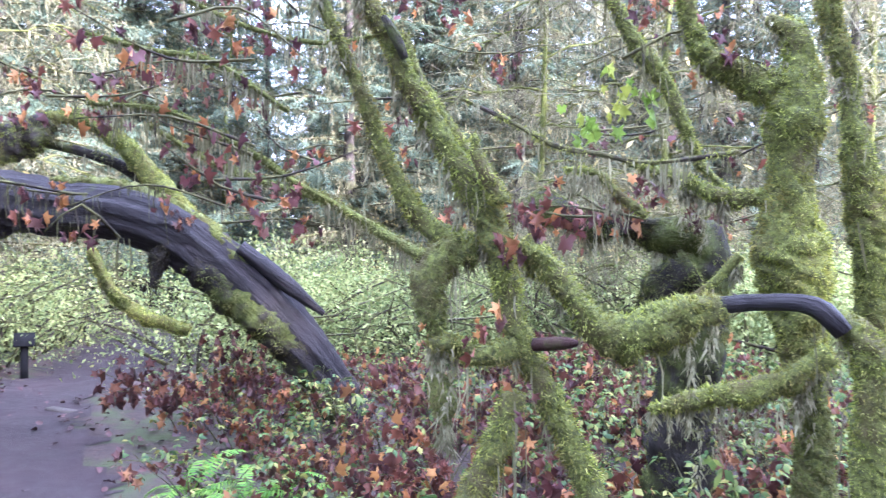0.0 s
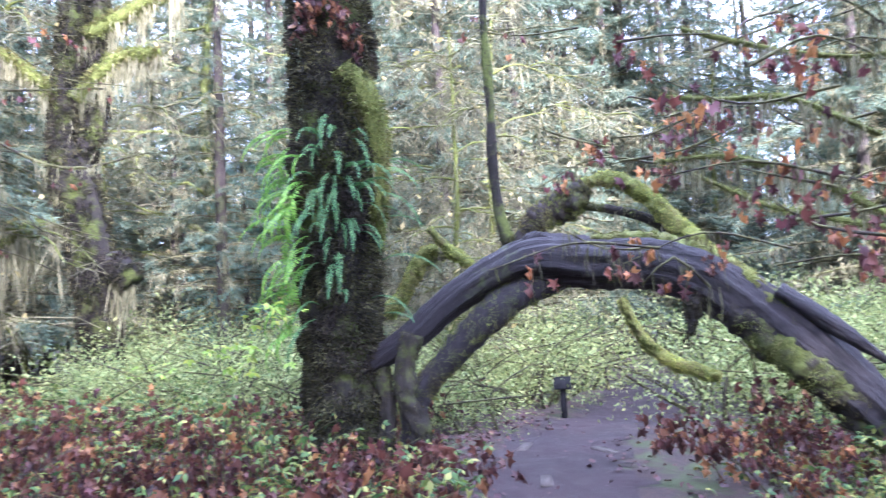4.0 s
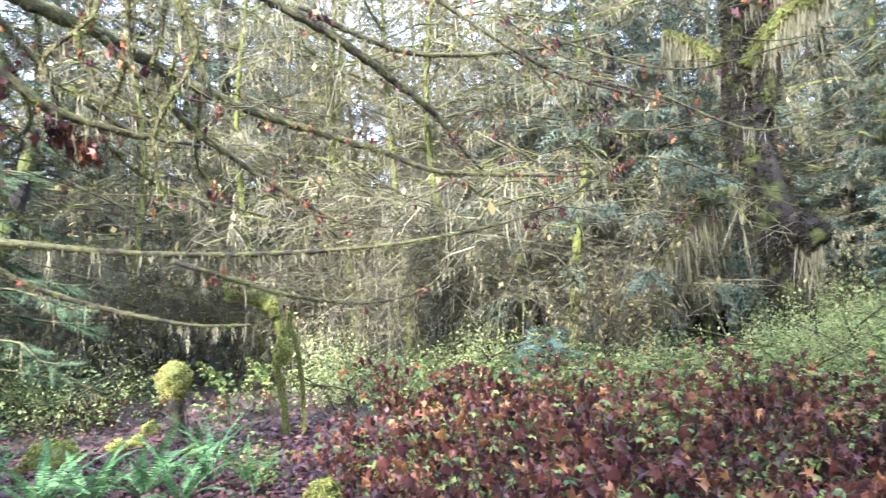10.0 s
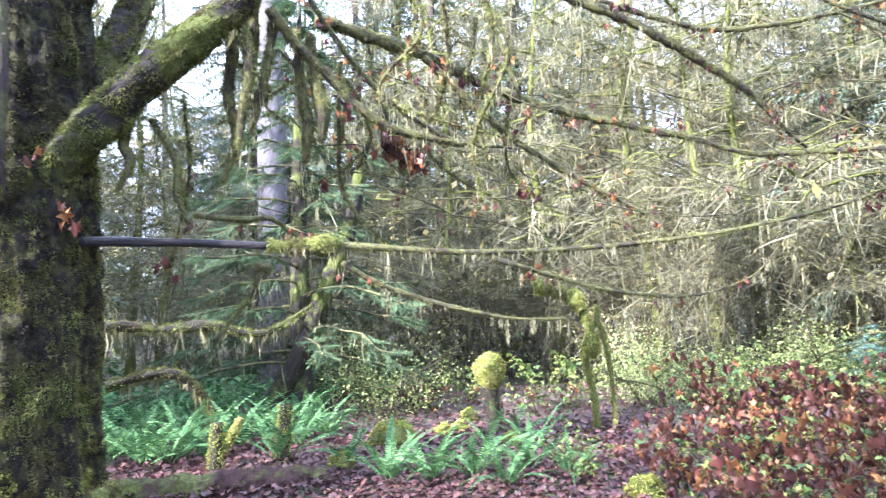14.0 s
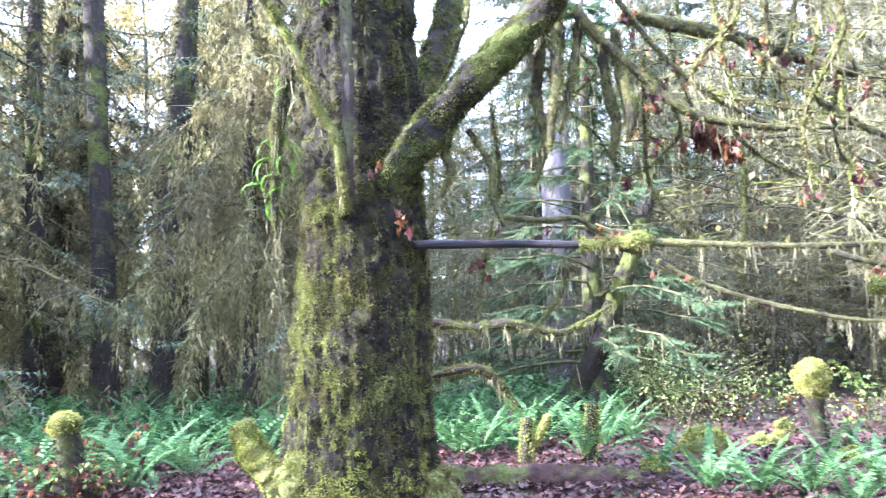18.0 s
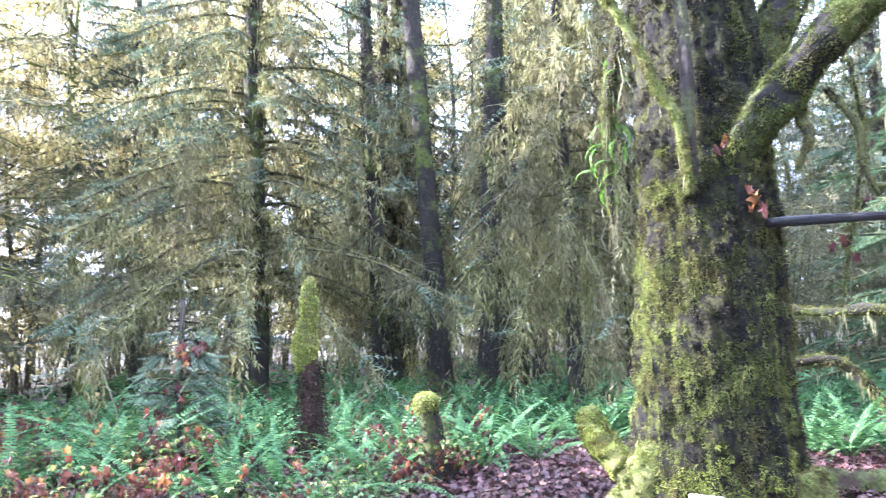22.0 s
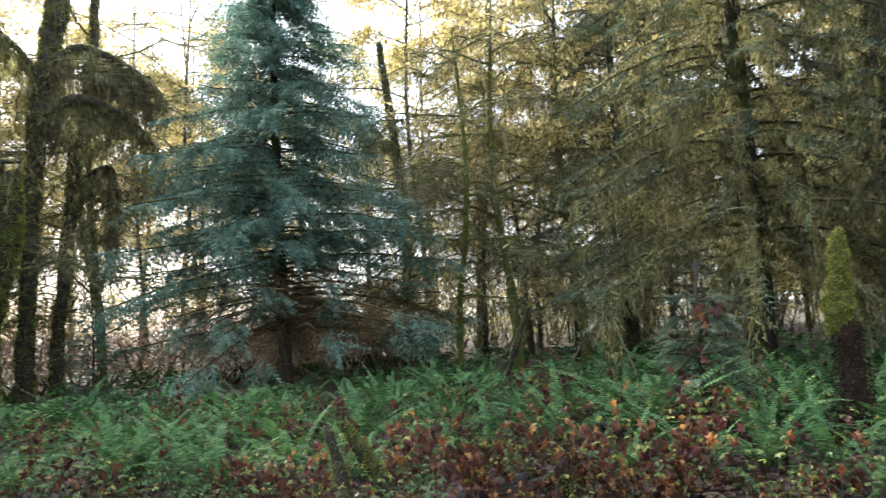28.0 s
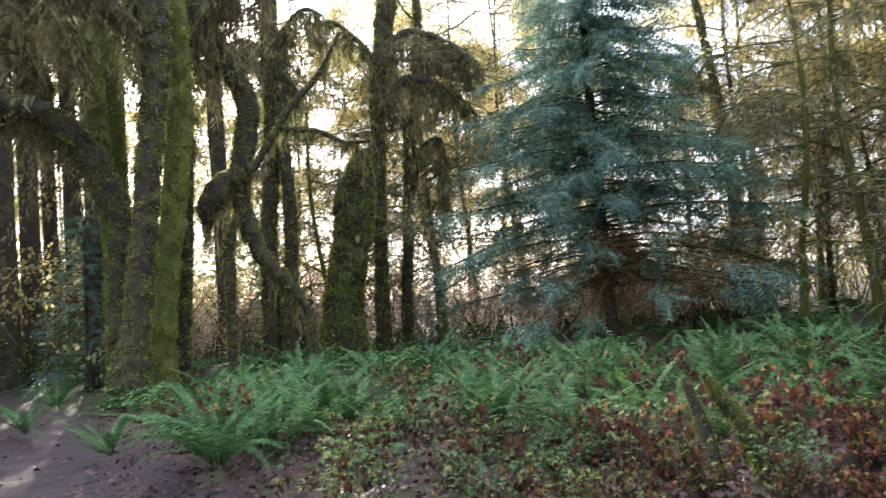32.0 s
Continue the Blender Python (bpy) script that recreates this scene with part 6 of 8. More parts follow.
for name, rows_, dens, mat in (
    ("limb", [(132.6, 5.5, 2.5, 0.13), (132.0, 5.45, 2.63, 0.13), (128.6, 5.42, 3.0, 0.125), (123.9, 5.4, 3.43, 0.115), (119.5, 5.35, 3.82, 0.10), (114, 5.3, 4.6, 0.08), (106, 5.2, 5.2, 0.05)], 3500, MOSS),
    ("limb", [(131.5, 5.7, 2.9, 0.12), (129.6, 5.9, 3.4, 0.12), (127.4, 6.2, 4.26, 0.11), (124, 6.4, 6, 0.07)], 3500, MOSS),
    ("dead_stem", [(135.5, 5.3, 2.3, 0.03), (135.5, 5.22, 2.6, 0.042), (135.3, 5.2, 3.17, 0.04), (135.6, 5.2, 4.2, 0.036)], 500, MOSS_DARK),
    ("side_stem", [(135.6, 5.25, 2.3, 0.03), (136.2, 5.15, 2.75, 0.03), (137.2, 5.15, 2.93, 0.028), (139.1, 5.15, 3.36, 0.028), (142.8, 5.1, 4.0, 0.025), (147, 5, 5, 0.02)], 2600, MOSS),
    ("root", [(138.5, 5.55, 0.7, 0.14), (140.5, 5.5, 0.35, 0.16), (142.5, 5.5, 0.1, 0.1)], 4600, MOSS),
    ("root", [(141.0, 5.8, 0.55, 0.1), (142.6, 5.9, 0.72, 0.1), (143.2, 5.95, 0.92, 0.07)], 3200, MOSS_VINE),
    ("root", [(130.5, 5.55, 0.55, 0.14), (129.0, 5.5, 0.2, 0.14), (128, 5.5, 0.0, 0.1)], 4600, MOSS),
):
    bark = {"dead_stem": BARK_SPRUCE}.get(name, BARK_MOSSY)
    if name == "dead_stem":
        mossy_branch(gm, name, limb(rows_, 0.05), bark, mat, dens * 3, 0.022, sides=10, lump=0.12, lift=0.03)
    else:
        mossy_stem(gm, name, rows_, BARK_DARK if name == "limb" else MOSS_SKIN, mat, 20000, 0.024, 0.18 if name != "root" else 0.32, 9.0 if name != "root" else 13.0, 0.3, hang=70 if name == "limb" else 10, hang_len=0.12, tassels=14 if name == "limb" else 4, patch=-0.25, sides=24, step=0.03, fest_size=0.04)
mossy_stem(gm, "fern_branch", [(138.0, 5.75, 3.9, 0.05), (139.6, 5.75, 3.5, 0.05), (140.5, 5.75, 3.0, 0.045), (140.8, 5.75, 2.5, 0.03), (140.6, 5.75, 2.2, 0.012)], BARK_DARK, MOSS, 20000, 0.02, 0.3, 12.0, 0.2, hang=60, hang_len=0.25, tassels=20, step=0.03)
# ferns perched on it, dead leaves caught on the bark
for az, d, z, n_ in ((133.2, 5.35, 3.75, 5), (140.2, 5.7, 3.1, 13), (140.5, 5.7, 2.65, 11), (136.5, 5.3, 4.0, 4)):
    for q in range(n_):
        f = new("fern_frond", FRONDS_LIGHT[q % 3])
        f.parent = gm
        k = rng.uniform(0.16, 0.28)
        p = polar(az + rng.normal(0, 0.4), d, z + rng.normal(0, 0.15)) - np.array(gm.matrix_world.translation)
        f.matrix_basis = pose(*p, rng.normal(0, 20), rng.uniform(15, 75), 225 + 45 + rng.normal(0, 45)) @ Matrix.Diagonal((k, k, k, 1))
leaf_tufts(gm, limb([(131.8, 5.28, 2.2, 0.01), (131.4, 5.28, 2.32, 0.01), (131.2, 5.28, 2.4, 0.01)]), 8, 0.1)
leaf_tufts(gm, limb([(133.5, 5.2, 2.62, 0.01), (133.0, 5.2, 2.66, 0.01)]), 4, 0.08)
leaf_tufts(gm, limb([(110.6, 6.0, 2.92, 0.01), (109.6, 6.0, 2.84, 0.01), (108.6, 6.0, 2.78, 0.01)]), 70, 0.11, LEAF_MAROON, label="dense bunch of dark dead leaves")
# the long level branch
S = limb([(131.0, 5.45, 2.09, 0.034), (130.0, 5.5, 2.1, 0.032), (124.4, 5.55, 2.09, 0.028), (119, 5.5, 2.05, 0.026)], 0.05)
mossy_branch(gm, "level_branch", S, WET_WOOD, None, 0, sides=8, lump=0.06, label="bare dark wet branch")
mossy_branch(gm, "level_branch", limb([(119.2, 5.5, 2.05, 0.03), (116.5, 5.5, 2.045, 0.042), (115, 5.5, 2.05, 0.065), (114.2, 5.5, 2.04, 0.045)], 0.03), BARK_MOSSY, MOSS, 16000, 0.018, hang=160, hang_len=0.07, sides=8, lump=0.25)
S = limb([(114.3, 5.5, 2.04, 0.028), (105.1, 5.73, 1.97, 0.022), (97.1, 5.97, 1.97, 0.02), (89.1, 6.2, 2.02, 0.016), (81.5, 6.43, 2.15, 0.013), (76.0, 6.67, 2.37, 0.011), (71.2, 6.9, 2.81, 0.006)], 0.06)
mossy_branch(gm, "level_branch", S, TWIG, MOSS, 7000, 0.014, hang=60, hang_len=0.07, sides=7, lump=0.12, hang_w=0.004)
leaf_tufts(gm, S[int(len(S) * 0.6):], 22, 0.085)
def mossy_limb(rows):
    """A thin dark branch of the great maple with moss along it."""
    mossy_stem(gm, "branch", [(a, d, z, 0.72 * r) for a, d, z, r in rows], TWIG, MOSS, 12000, 0.016, 0.3, 20.0, 0.4, hang=46, hang_len=0.11, tassels=3.5, patch=0.0, sides=10, step=0.04, fest_size=0.035)
    return limb(rows, 0.07)


# long drooping side branches
S = mossy_limb([(115.3, 5.7, 3.73, 0.061), (111.8, 5.87, 3.67, 0.061), (107.3, 6.03, 3.54, 0.055), (103.1, 6.2, 3.34, 0.053), (98.3, 6.37, 3.15, 0.046), (93.5, 6.53, 3, 0.038), (89.4, 6.7, 2.88, 0.034), (85.5, 6.87, 2.72, 0.029), (81.5, 7.03, 2.69, 0.025), (74.4, 7.2, 2.63, 0.015)])
leaf_tufts(gm, S, 36, 0.066)
S = mossy_limb([(97.4, 6, 3.93, 0.043), (93.8, 6.2, 3.81, 0.045), (90.6, 6.4, 3.63, 0.046), (88.3, 6.6, 3.48, 0.043), (85.2, 6.8, 3.21, 0.034), (83, 7, 2.88, 0.025), (81.9, 7.2, 2.76, 0.015)])
leaf_tufts(gm, S, 30, 0.066)
S = mossy_limb([(107.6, 5.9, 3.49, 0.037), (104.3, 6.04, 3.16, 0.034), (101.6, 6.18, 2.9, 0.031), (98.5, 6.32, 2.67, 0.027), (95.3, 6.46, 2.45, 0.023), (92.6, 6.6, 2.27, 0.019)])
leaf_tufts(gm, S, 24, 0.066)
S = mossy_limb([(94.6, 6.2, 3.93, 0.027), (89.8, 6.4, 3.74, 0.028), (86.5, 6.6, 3.68, 0.028), (81.7, 6.8, 3.71, 0.024), (77, 7, 3.79, 0.019), (72.2, 7.2, 3.92, 0.015)])
leaf_tufts(gm, S, 22, 0.066)
S = mossy_limb([(118.5, 5.4, 3.67, 0.053), (116.6, 5.5, 3.44, 0.051), (114.6, 5.6, 3.27, 0.045), (111.8, 5.7, 3, 0.046), (109.3, 5.8, 2.89, 0.04), (106.7, 5.9, 2.84, 0.033), (105, 6, 2.82, 0.021)])
leaf_tufts(gm, S, 22, 0.066)
S = mossy_limb([(114, 5.5, 1.92, 0.025), (111.3, 5.6, 1.76, 0.026), (108.4, 5.7, 1.65, 0.023), (105.1, 5.8, 1.55, 0.02), (102, 5.9, 1.48, 0.016), (98.5, 6, 1.46, 0.013)])
leaf_tufts(gm, S, 10, 0.066)
S = mossy_limb([(103.4, 5.7, 1.92, 0.024), (99.9, 5.83, 1.8, 0.024), (96.4, 5.97, 1.68, 0.021), (92.5, 6.1, 1.6, 0.017), (89.3, 6.23, 1.59, 0.013), (86.1, 6.37, 1.7, 0.009), (84.2, 6.5, 1.92, 0.009)])
leaf_tufts(gm, S, 18, 0.066)
S = mossy_limb([(124.4, 6.2, 2.38, 0.03), (121.4, 6.28, 2.35, 0.032), (119.2, 6.35, 2.36, 0.029), (117.2, 6.42, 2.22, 0.025), (114.5, 6.5, 2.21, 0.017)])
leaf_tufts(gm, S, 10, 0.066)
S = mossy_limb([(103.3, 5.9, 3.98, 0.021), (101.7, 5.93, 3.51, 0.021), (100.6, 5.97, 3.13, 0.017), (99.1, 6, 2.87, 0.013)])
leaf_tufts(gm, S, 14, 0.066)
S = mossy_limb([(79.9, 6.8, 4.12, 0.029), (77.9, 6.87, 3.61, 0.019), (76.2, 6.93, 3.31, 0.014), (74.7, 7, 3.03, 0.009)])
leaf_tufts(gm, S, 18, 0.066)
for rows_ in ([(70, 6.6, 3.2, 0.012), (63, 6.6, 2.75, 0.014), (57, 6.7, 2.9, 0.008)], [(77, 7, 3.9, 0.016), (68, 7, 3.45, 0.014), (60, 7, 3.5, 0.008)], [(86, 6, 4.0, 0.02), (77, 6.2, 3.35, 0.016), (68, 6.5, 3.0, 0.008)], [(117, 5.5, 4.0, 0.03), (112, 5.7, 3.3, 0.026), (106.5, 6.0, 2.9, 0.02), (101, 6.2, 2.8, 0.016)]):
    S = mossy_limb(rows_)
    leaf_tufts(gm, S, 22, 0.066)
# fine bare twigs off them
b = Bag()
for q in range(70):
    az, d, z = rng.uniform(66, 122), rng.uniform(5.6, 7.4), rng.uniform(2.1, 4.1)
    l = rng.uniform(4, 12)
    S = limb([(az, d, z, 0.006), (az - 0.5 * l, d + 0.1, z - rng.uniform(-0.05, 0.3), 0.005), (az - l, d + 0.2, z - rng.uniform(-0.1, 0.55), 0.003)], 0.12)
    tube(b, local(S, gm), 4, 0.1)
    twiglets(b, local(S, gm), 5, 0.25, 0.003)
    if q % 2:
        leaf_tufts(gm, S, int(rng.integers(4, 10)), 0.06)
part("fine_twigs", b, TWIG, gm, "fine bare twigs")
# drooping mossy twigs under the limb
mossy_stem(gm, "drooping_twig", [(120.5, 5.4, 3.61, 0.035), (120, 5.4, 3.26, 0.041), (120.5, 5.4, 2.94, 0.034), (120.9, 5.4, 2.69, 0.017)], TWIG, MOSS, 14000, 0.02, 0.35, 16.0, 0.0, hang=20, hang_len=0.1, tassels=8, sides=10, step=0.04, fest_size=0.035)
mossy_stem(gm, "drooping_twig", [(118.3, 5.5, 3.61, 0.032), (118.8, 5.5, 3.31, 0.032), (119.6, 5.5, 3.01, 0.028), (120.1, 5.5, 2.83, 0.014)], TWIG, MOSS, 14000, 0.02, 0.35, 16.0, 0.0, hang=20, hang_len=0.1, tassels=8, sides=10, step=0.04, fest_size=0.035)
mossy_stem(gm, "drooping_twig", [(115.8, 5.6, 3.57, 0.03), (115.5, 5.6, 3.26, 0.048), (115, 5.6, 3, 0.048), (115.2, 5.6, 2.79, 0.018)], TWIG, MOSS, 14000, 0.02, 0.35, 16.0, 0.0, hang=20, hang_len=0.1, tassels=8, sides=10, step=0.04, fest_size=0.035)
mossy_stem(gm, "drooping_twig", [(120.5, 5.6, 3.93, 0.042), (121.1, 5.6, 3.5, 0.041), (121.6, 5.6, 3.12, 0.037), (121.1, 5.6, 2.83, 0.032), (122.1, 5.6, 2.5, 0.02)], TWIG, MOSS, 14000, 0.02, 0.35, 16.0, 0.0, hang=20, hang_len=0.1, tassels=8, sides=10, step=0.04, fest_size=0.035)
mossy_stem(gm, "drooping_twig", [(119.7, 5.6, 3.79, 0.037), (119.8, 5.6, 3.45, 0.037), (120.3, 5.6, 3.24, 0.033), (119.6, 5.6, 3.03, 0.016)], TWIG, MOSS, 14000, 0.02, 0.35, 16.0, 0.0, hang=20, hang_len=0.1, tassels=8, sides=10, step=0.04, fest_size=0.035)
mossy_stem(gm, "drooping_twig", [(116.8, 5.7, 3.64, 0.033), (116.6, 5.7, 3.25, 0.037), (116.1, 5.7, 2.91, 0.037), (116.5, 5.7, 2.66, 0.016)], TWIG, MOSS, 14000, 0.02, 0.35, 16.0, 0.0, hang=20, hang_len=0.1, tassels=8, sides=10, step=0.04, fest_size=0.035)
mossy_stem(gm, "drooping_twig", [(127, 5.5, 3.15, 0.028), (128.4, 5.5, 2.78, 0.032), (128, 5.5, 2.62, 0.032), (128.9, 5.5, 2.42, 0.016)], TWIG, MOSS, 14000, 0.02, 0.35, 16.0, 0.0, hang=20, hang_len=0.1, tassels=8, sides=10, step=0.04, fest_size=0.035)
mossy_stem(gm, "drooping_twig", [(126.7, 5.6, 2.93, 0.024), (125.1, 5.6, 2.64, 0.028), (125.2, 5.6, 2.43, 0.024), (124.4, 5.6, 2.22, 0.012)], TWIG, MOSS, 14000, 0.02, 0.35, 16.0, 0.0, hang=20, hang_len=0.1, tassels=8, sides=10, step=0.04, fest_size=0.035)
mossy_stem(gm, "drooping_twig", [(119.3, 6, 1.91, 0.021), (120.1, 6, 1.96, 0.026), (120.6, 6, 1.75, 0.021), (123.1, 6, 1.42, 0.017)], TWIG, MOSS, 14000, 0.02, 0.35, 16.0, 0.0, hang=20, hang_len=0.1, tassels=8, sides=10, step=0.04, fest_size=0.035)
for q in range(16):
    az, d = rng.uniform(100, 128), rng.uniform(5.4, 6.8)
    z, l = rng.uniform(3.2, 4.3), rng.uniform(0.6, 1.9)
    S = limb([(az, d, z, 0.014), (az + rng.normal(0, 0.7), d, z - l * 0.35, 0.015), (az + rng.normal(0, 1.3), d + 0.05, z - l * 0.7, 0.013), (az + rng.normal(0, 2.2), d + 0.1, z - l, 0.004)], 0.06)
    mossy_branch(gm, "drooping_twig", S, TWIG, MOSS, 9000, 0.024, hang=30, hang_len=0.08, sides=5, lump=0.3, hang_w=0.004)
    if q % 3 == 0:
        leaf_tufts(gm, S, 14, 0.1)

pale = thing("pale_trunk", on_ground(120.3, 13.8), "straight pale grey tree trunk in the thicket", "tree")
mossy_branch(pale, "trunk", limb([(120.5, 13.8, 0.0, 0.34), (120.4, 13.8, 3.1, 0.27), (120.2, 13.8, 6, 0.25), (120.0, 13.8, 12, 0.2)], 0.4), BARK_PALE, None, 0, sides=12, lump=0.05)

# ---- stumps, stubs and posts of dead wood ----
def stump(name, label, rows_, mat, moss, dens, size=0.03, cap=None, step=0.04, lump=0.2):
    a, d = rows_[0][0], rows_[0][1]
    ob = thing(name, on_ground(a, d), label, "stump")
    rows2 = [(a, d, float(ob.matrix_world.translation.z) - 0.05, rows_[0][3] * 1.15)] + list(rows_)
    mossy_branch(ob, "stem", limb(rows2, step), mat, moss, dens * 3, size * 0.8, sides=10, lump=lump)
    if cap:
        mossy_stem(ob, "moss_cap", cap, MOSS_SKIN, MOSS_BRIGHT, 16000, 0.026, 0.28, 15.0, 0.15, hang=0, step=0.02)
    return ob


stump("moss_topped_stump", "thin stub topped by a ball of bright moss", [(104.1, 8.4, 0.40, 0.085), (104.3, 8.4, 0.73, 0.075), (104.3, 8.4, 0.9, 0.08)], BARK_DARK, MOSS_DARK, 3000, 0.02, [(104.3, 8.4, 0.72, 0.05), (104.3, 8.4, 0.84, 0.13), (104.3, 8.4, 0.98, 0.155), (104.3, 8.4, 1.08, 0.09), (104.3, 8.4, 1.12, 0.02)])
ms = thing("mossy_sapling", on_ground(97.3, 7.9), "crooked forked sapling cushioned with bright moss", "stump")
mossy_stem(ms, "stem", [(96.9, 7.9, 0.16, 0.033), (96.9, 7.9, 0.6, 0.034), (97.2, 7.9, 0.88, 0.034), (97.4, 7.9, 1.05, 0.039), (97, 7.9, 1.21, 0.045), (97, 7.9, 1.38, 0.045), (97.7, 7.9, 1.58, 0.051), (98.7, 7.9, 1.69, 0.051), (99.9, 7.9, 1.75, 0.051), (100.7, 7.9, 1.85, 0.028)], MOSS_SKIN, MOSS_BRIGHT, 26000, 0.016, 0.25, 18.0, 0.2, hang=0)
mossy_stem(ms, "leg", [(95.7, 7.9, 0.15, 0.022), (95.6, 7.9, 0.59, 0.022), (95.7, 7.9, 0.98, 0.023), (96, 7.9, 1.26, 0.028), (96.4, 7.9, 1.43, 0.034), (96.3, 7.9, 1.56, 0.028)], MOSS_SKIN, MOSS_BRIGHT, 26000, 0.013, 0.25, 18.0, 0.2, hang=0)
for rows_ in ([(97, 7.85, 1.05, 0.045), (96.9, 7.85, 1.17, 0.09), (96.9, 7.85, 1.3, 0.039)], [(97.5, 7.85, 1.52, 0.045), (97.8, 7.85, 1.64, 0.085), (98.3, 7.85, 1.7, 0.045)], [(99.8, 7.85, 1.71, 0.045), (100.1, 7.85, 1.76, 0.084), (100.5, 7.85, 1.83, 0.039)], [(98.7, 7.85, 1.66, 0.039), (99, 7.85, 1.72, 0.073), (99.3, 7.85, 1.73, 0.034)]):
    mossy_stem(ms, "moss_cushion", rows_, MOSS_SKIN, MOSS_BRIGHT, 22000, 0.022, 0.2, 18.0, 0.2, hang=0, step=0.015)
stump("rotten_post", "upright mossy rotten stub", [(119.1, 7.0, 0.38, 0.06), (118.8, 7.0, 0.84, 0.05)], BARK_DARK, MOSS_VINE, 3500, 0.02)
stump("rotten_post", "forked mossy rotten stub", [(123.6, 7.0, 0.38, 0.06), (123.4, 7.0, 0.73, 0.045)], BARK_DARK, MOSS_VINE, 3500, 0.02, [(123.0, 7.0, 0.5, 0.03), (122.3, 7.0, 0.65, 0.04), (121.9, 7.0, 0.75, 0.02)])
stump("leaning_stub", "leaning dark stub with a moss top", [(153.0, 6.5, 0.29, 0.10), (153.9, 6.5, 0.64, 0.08), (154.2, 6.5, 0.92, 0.07)], BARK_DARK, MOSS_DARK, 1600, 0.02, [(154.2, 6.5, 0.85, 0.07), (154.3, 6.5, 0.96, 0.10), (154.3, 6.5, 1.02, 0.04)])
stump("tall_moss_stump", "tall decayed stump with a pointed bright moss crown", [(162.4, 7.2, 0.6, 0.13), (162.4, 7.2, 0.95, 0.105), (162.5, 7.2, 1.3, 0.075)], LOG_ROT, MOSS_DARK, 1600, 0.035, [(162.8, 7.2, 1.2, 0.07), (162.8, 7.2, 1.4, 0.105), (162.5, 7.2, 1.65, 0.075), (162.4, 7.2, 1.9, 0.06), (162.3, 7.2, 2.03, 0.02)])
stump("mossy_hummock", "low hummock of bright moss beside ferns", [(111.5, 7.6, 0.35, 0.2), (111.5, 7.6, 0.5, 0.12)], BARK_MOSSY, MOSS_BRIGHT, 1500, 0.03)
for az, d, r in (
    (111.5, 7.3, 0.2),
    (107.9, 8, 0.09),
    (102.7, 7.2, 0.1),
    (94, 5.8, 0.12),
    (106.1, 9.45, 0.09),
    (106.7, 8.2, 0.09),
    (115, 6.5, 0.1),
    (162.9, 7.15, 0.1),
    (153.1, 7.8, 0.13),
):
    stump("mossy_hummock", "low hummock of bright moss among fallen leaves", [(az, d, float(on_ground(az, d)[2]) + 0.35 * r, r), (az + 0.3, d, float(on_ground(az, d)[2]) + 0.9 * r, 0.75 * r), (az + 0.4, d, float(on_ground(az, d)[2]) + 1.25 * r, 0.2 * r)], MOSS_SKIN, MOSS_VINE, 6000, 0.03, step=0.03)
lt = thing("leaning_dead_spruce", on_ground(119.6, 9.8), "dark leaning spruce trunk beside ferns", "tree")
mossy_stem(lt, "trunk", [(121.6, 9.8, 0.2, 0.2), (119.4, 9.8, 0.79, 0.141), (118, 9.8, 1.22, 0.131), (116.6, 9.8, 1.8, 0.126), (115.1, 9.8, 2.39, 0.108), (113.9, 9.8, 3.01, 0.089), (113.1, 9.8, 3.78, 0.069)], BARK_DARK, MOSS_DARK, 3000, 0.03, 0.15, 8.0, 0.1, hang=40, hang_len=0.2, tassels=3, patch=0.1, step=0.05, hang_mat=MOSS_DARK)
log = thing("rotting_log", on_ground(122, 6.35), "reddish rotting log half buried in fallen leaves", "log")
mossy_stem(log, "trunk", [(129.9, 6.35, 0.3, 0.16915), (124.3, 6.35, 0.28, 0.1581), (119.5, 6.35, 0.28, 0.1581), (113.7, 6.35, 0.22, 0.1479)], LOG_ROT, MOSS, 5000, 0.02, 0.2, 9.0, 0.0, hang=0, patch=0.3, sides=28, step=0.03)
for rows_ in ([(131, 8, 1.6, 0.05), (127.2, 8, 1.54, 0.045), (124.0, 8, 1.55, 0.04), (120.6, 8, 1.45, 0.03), (117, 8.2, 1.7, 0.02)], [(131, 8.5, 1.0, 0.05), (126.9, 8.5, 1.09, 0.05), (125.0, 8.5, 0.87, 0.04), (123.5, 8.5, 0.5, 0.04)]):
    ob = thing("mossy_deadwood", on_ground(rows_[-1][0], rows_[-1][1]), "low crooked dead branch covered in moss", "branch")
    mossy_branch(ob, "branch", limb(rows_, 0.06), BARK_DARK, MOSS, 9000, 0.02, hang=120, hang_len=0.10, lump=0.3)
for rows_ in ([(186.5, 5.8, 0.25, 0.035), (183, 5.9, 0.3, 0.04), (179, 6.1, 0.42, 0.03)], [(206, 6.3, 0.1, 0.05), (201, 6.35, 0.16, 0.06), (196.5, 6.4, 0.05, 0.05)], [(195.5, 5.7, 0.1, 0.05), (196.2, 5.9, 0.4, 0.05), (197.2, 6.1, 0.75, 0.03)], [(184.5, 9.0, 0.8, 0.03), (183.3, 9.0, 1.3, 0.035), (182.5, 9.0, 1.6, 0.01)]):
    ob = thing("dead_branch", on_ground(rows_[1][0], rows_[1][1]), "dark fallen branch lying in the leaves", "branch")
    mossy_branch(ob, "branch", limb(rows_, 0.06), BARK_DARK, MOSS, 4000 if rows_[-1][2] > 0.5 else 250, 0.02, lump=0.15)

# ---- the sunlit trees beyond the clearing ----
def backlit(az, d, label):
    return thing("mossy_trunk_tree", on_ground(az, d), label, "tree", "sunlit mossy trees")


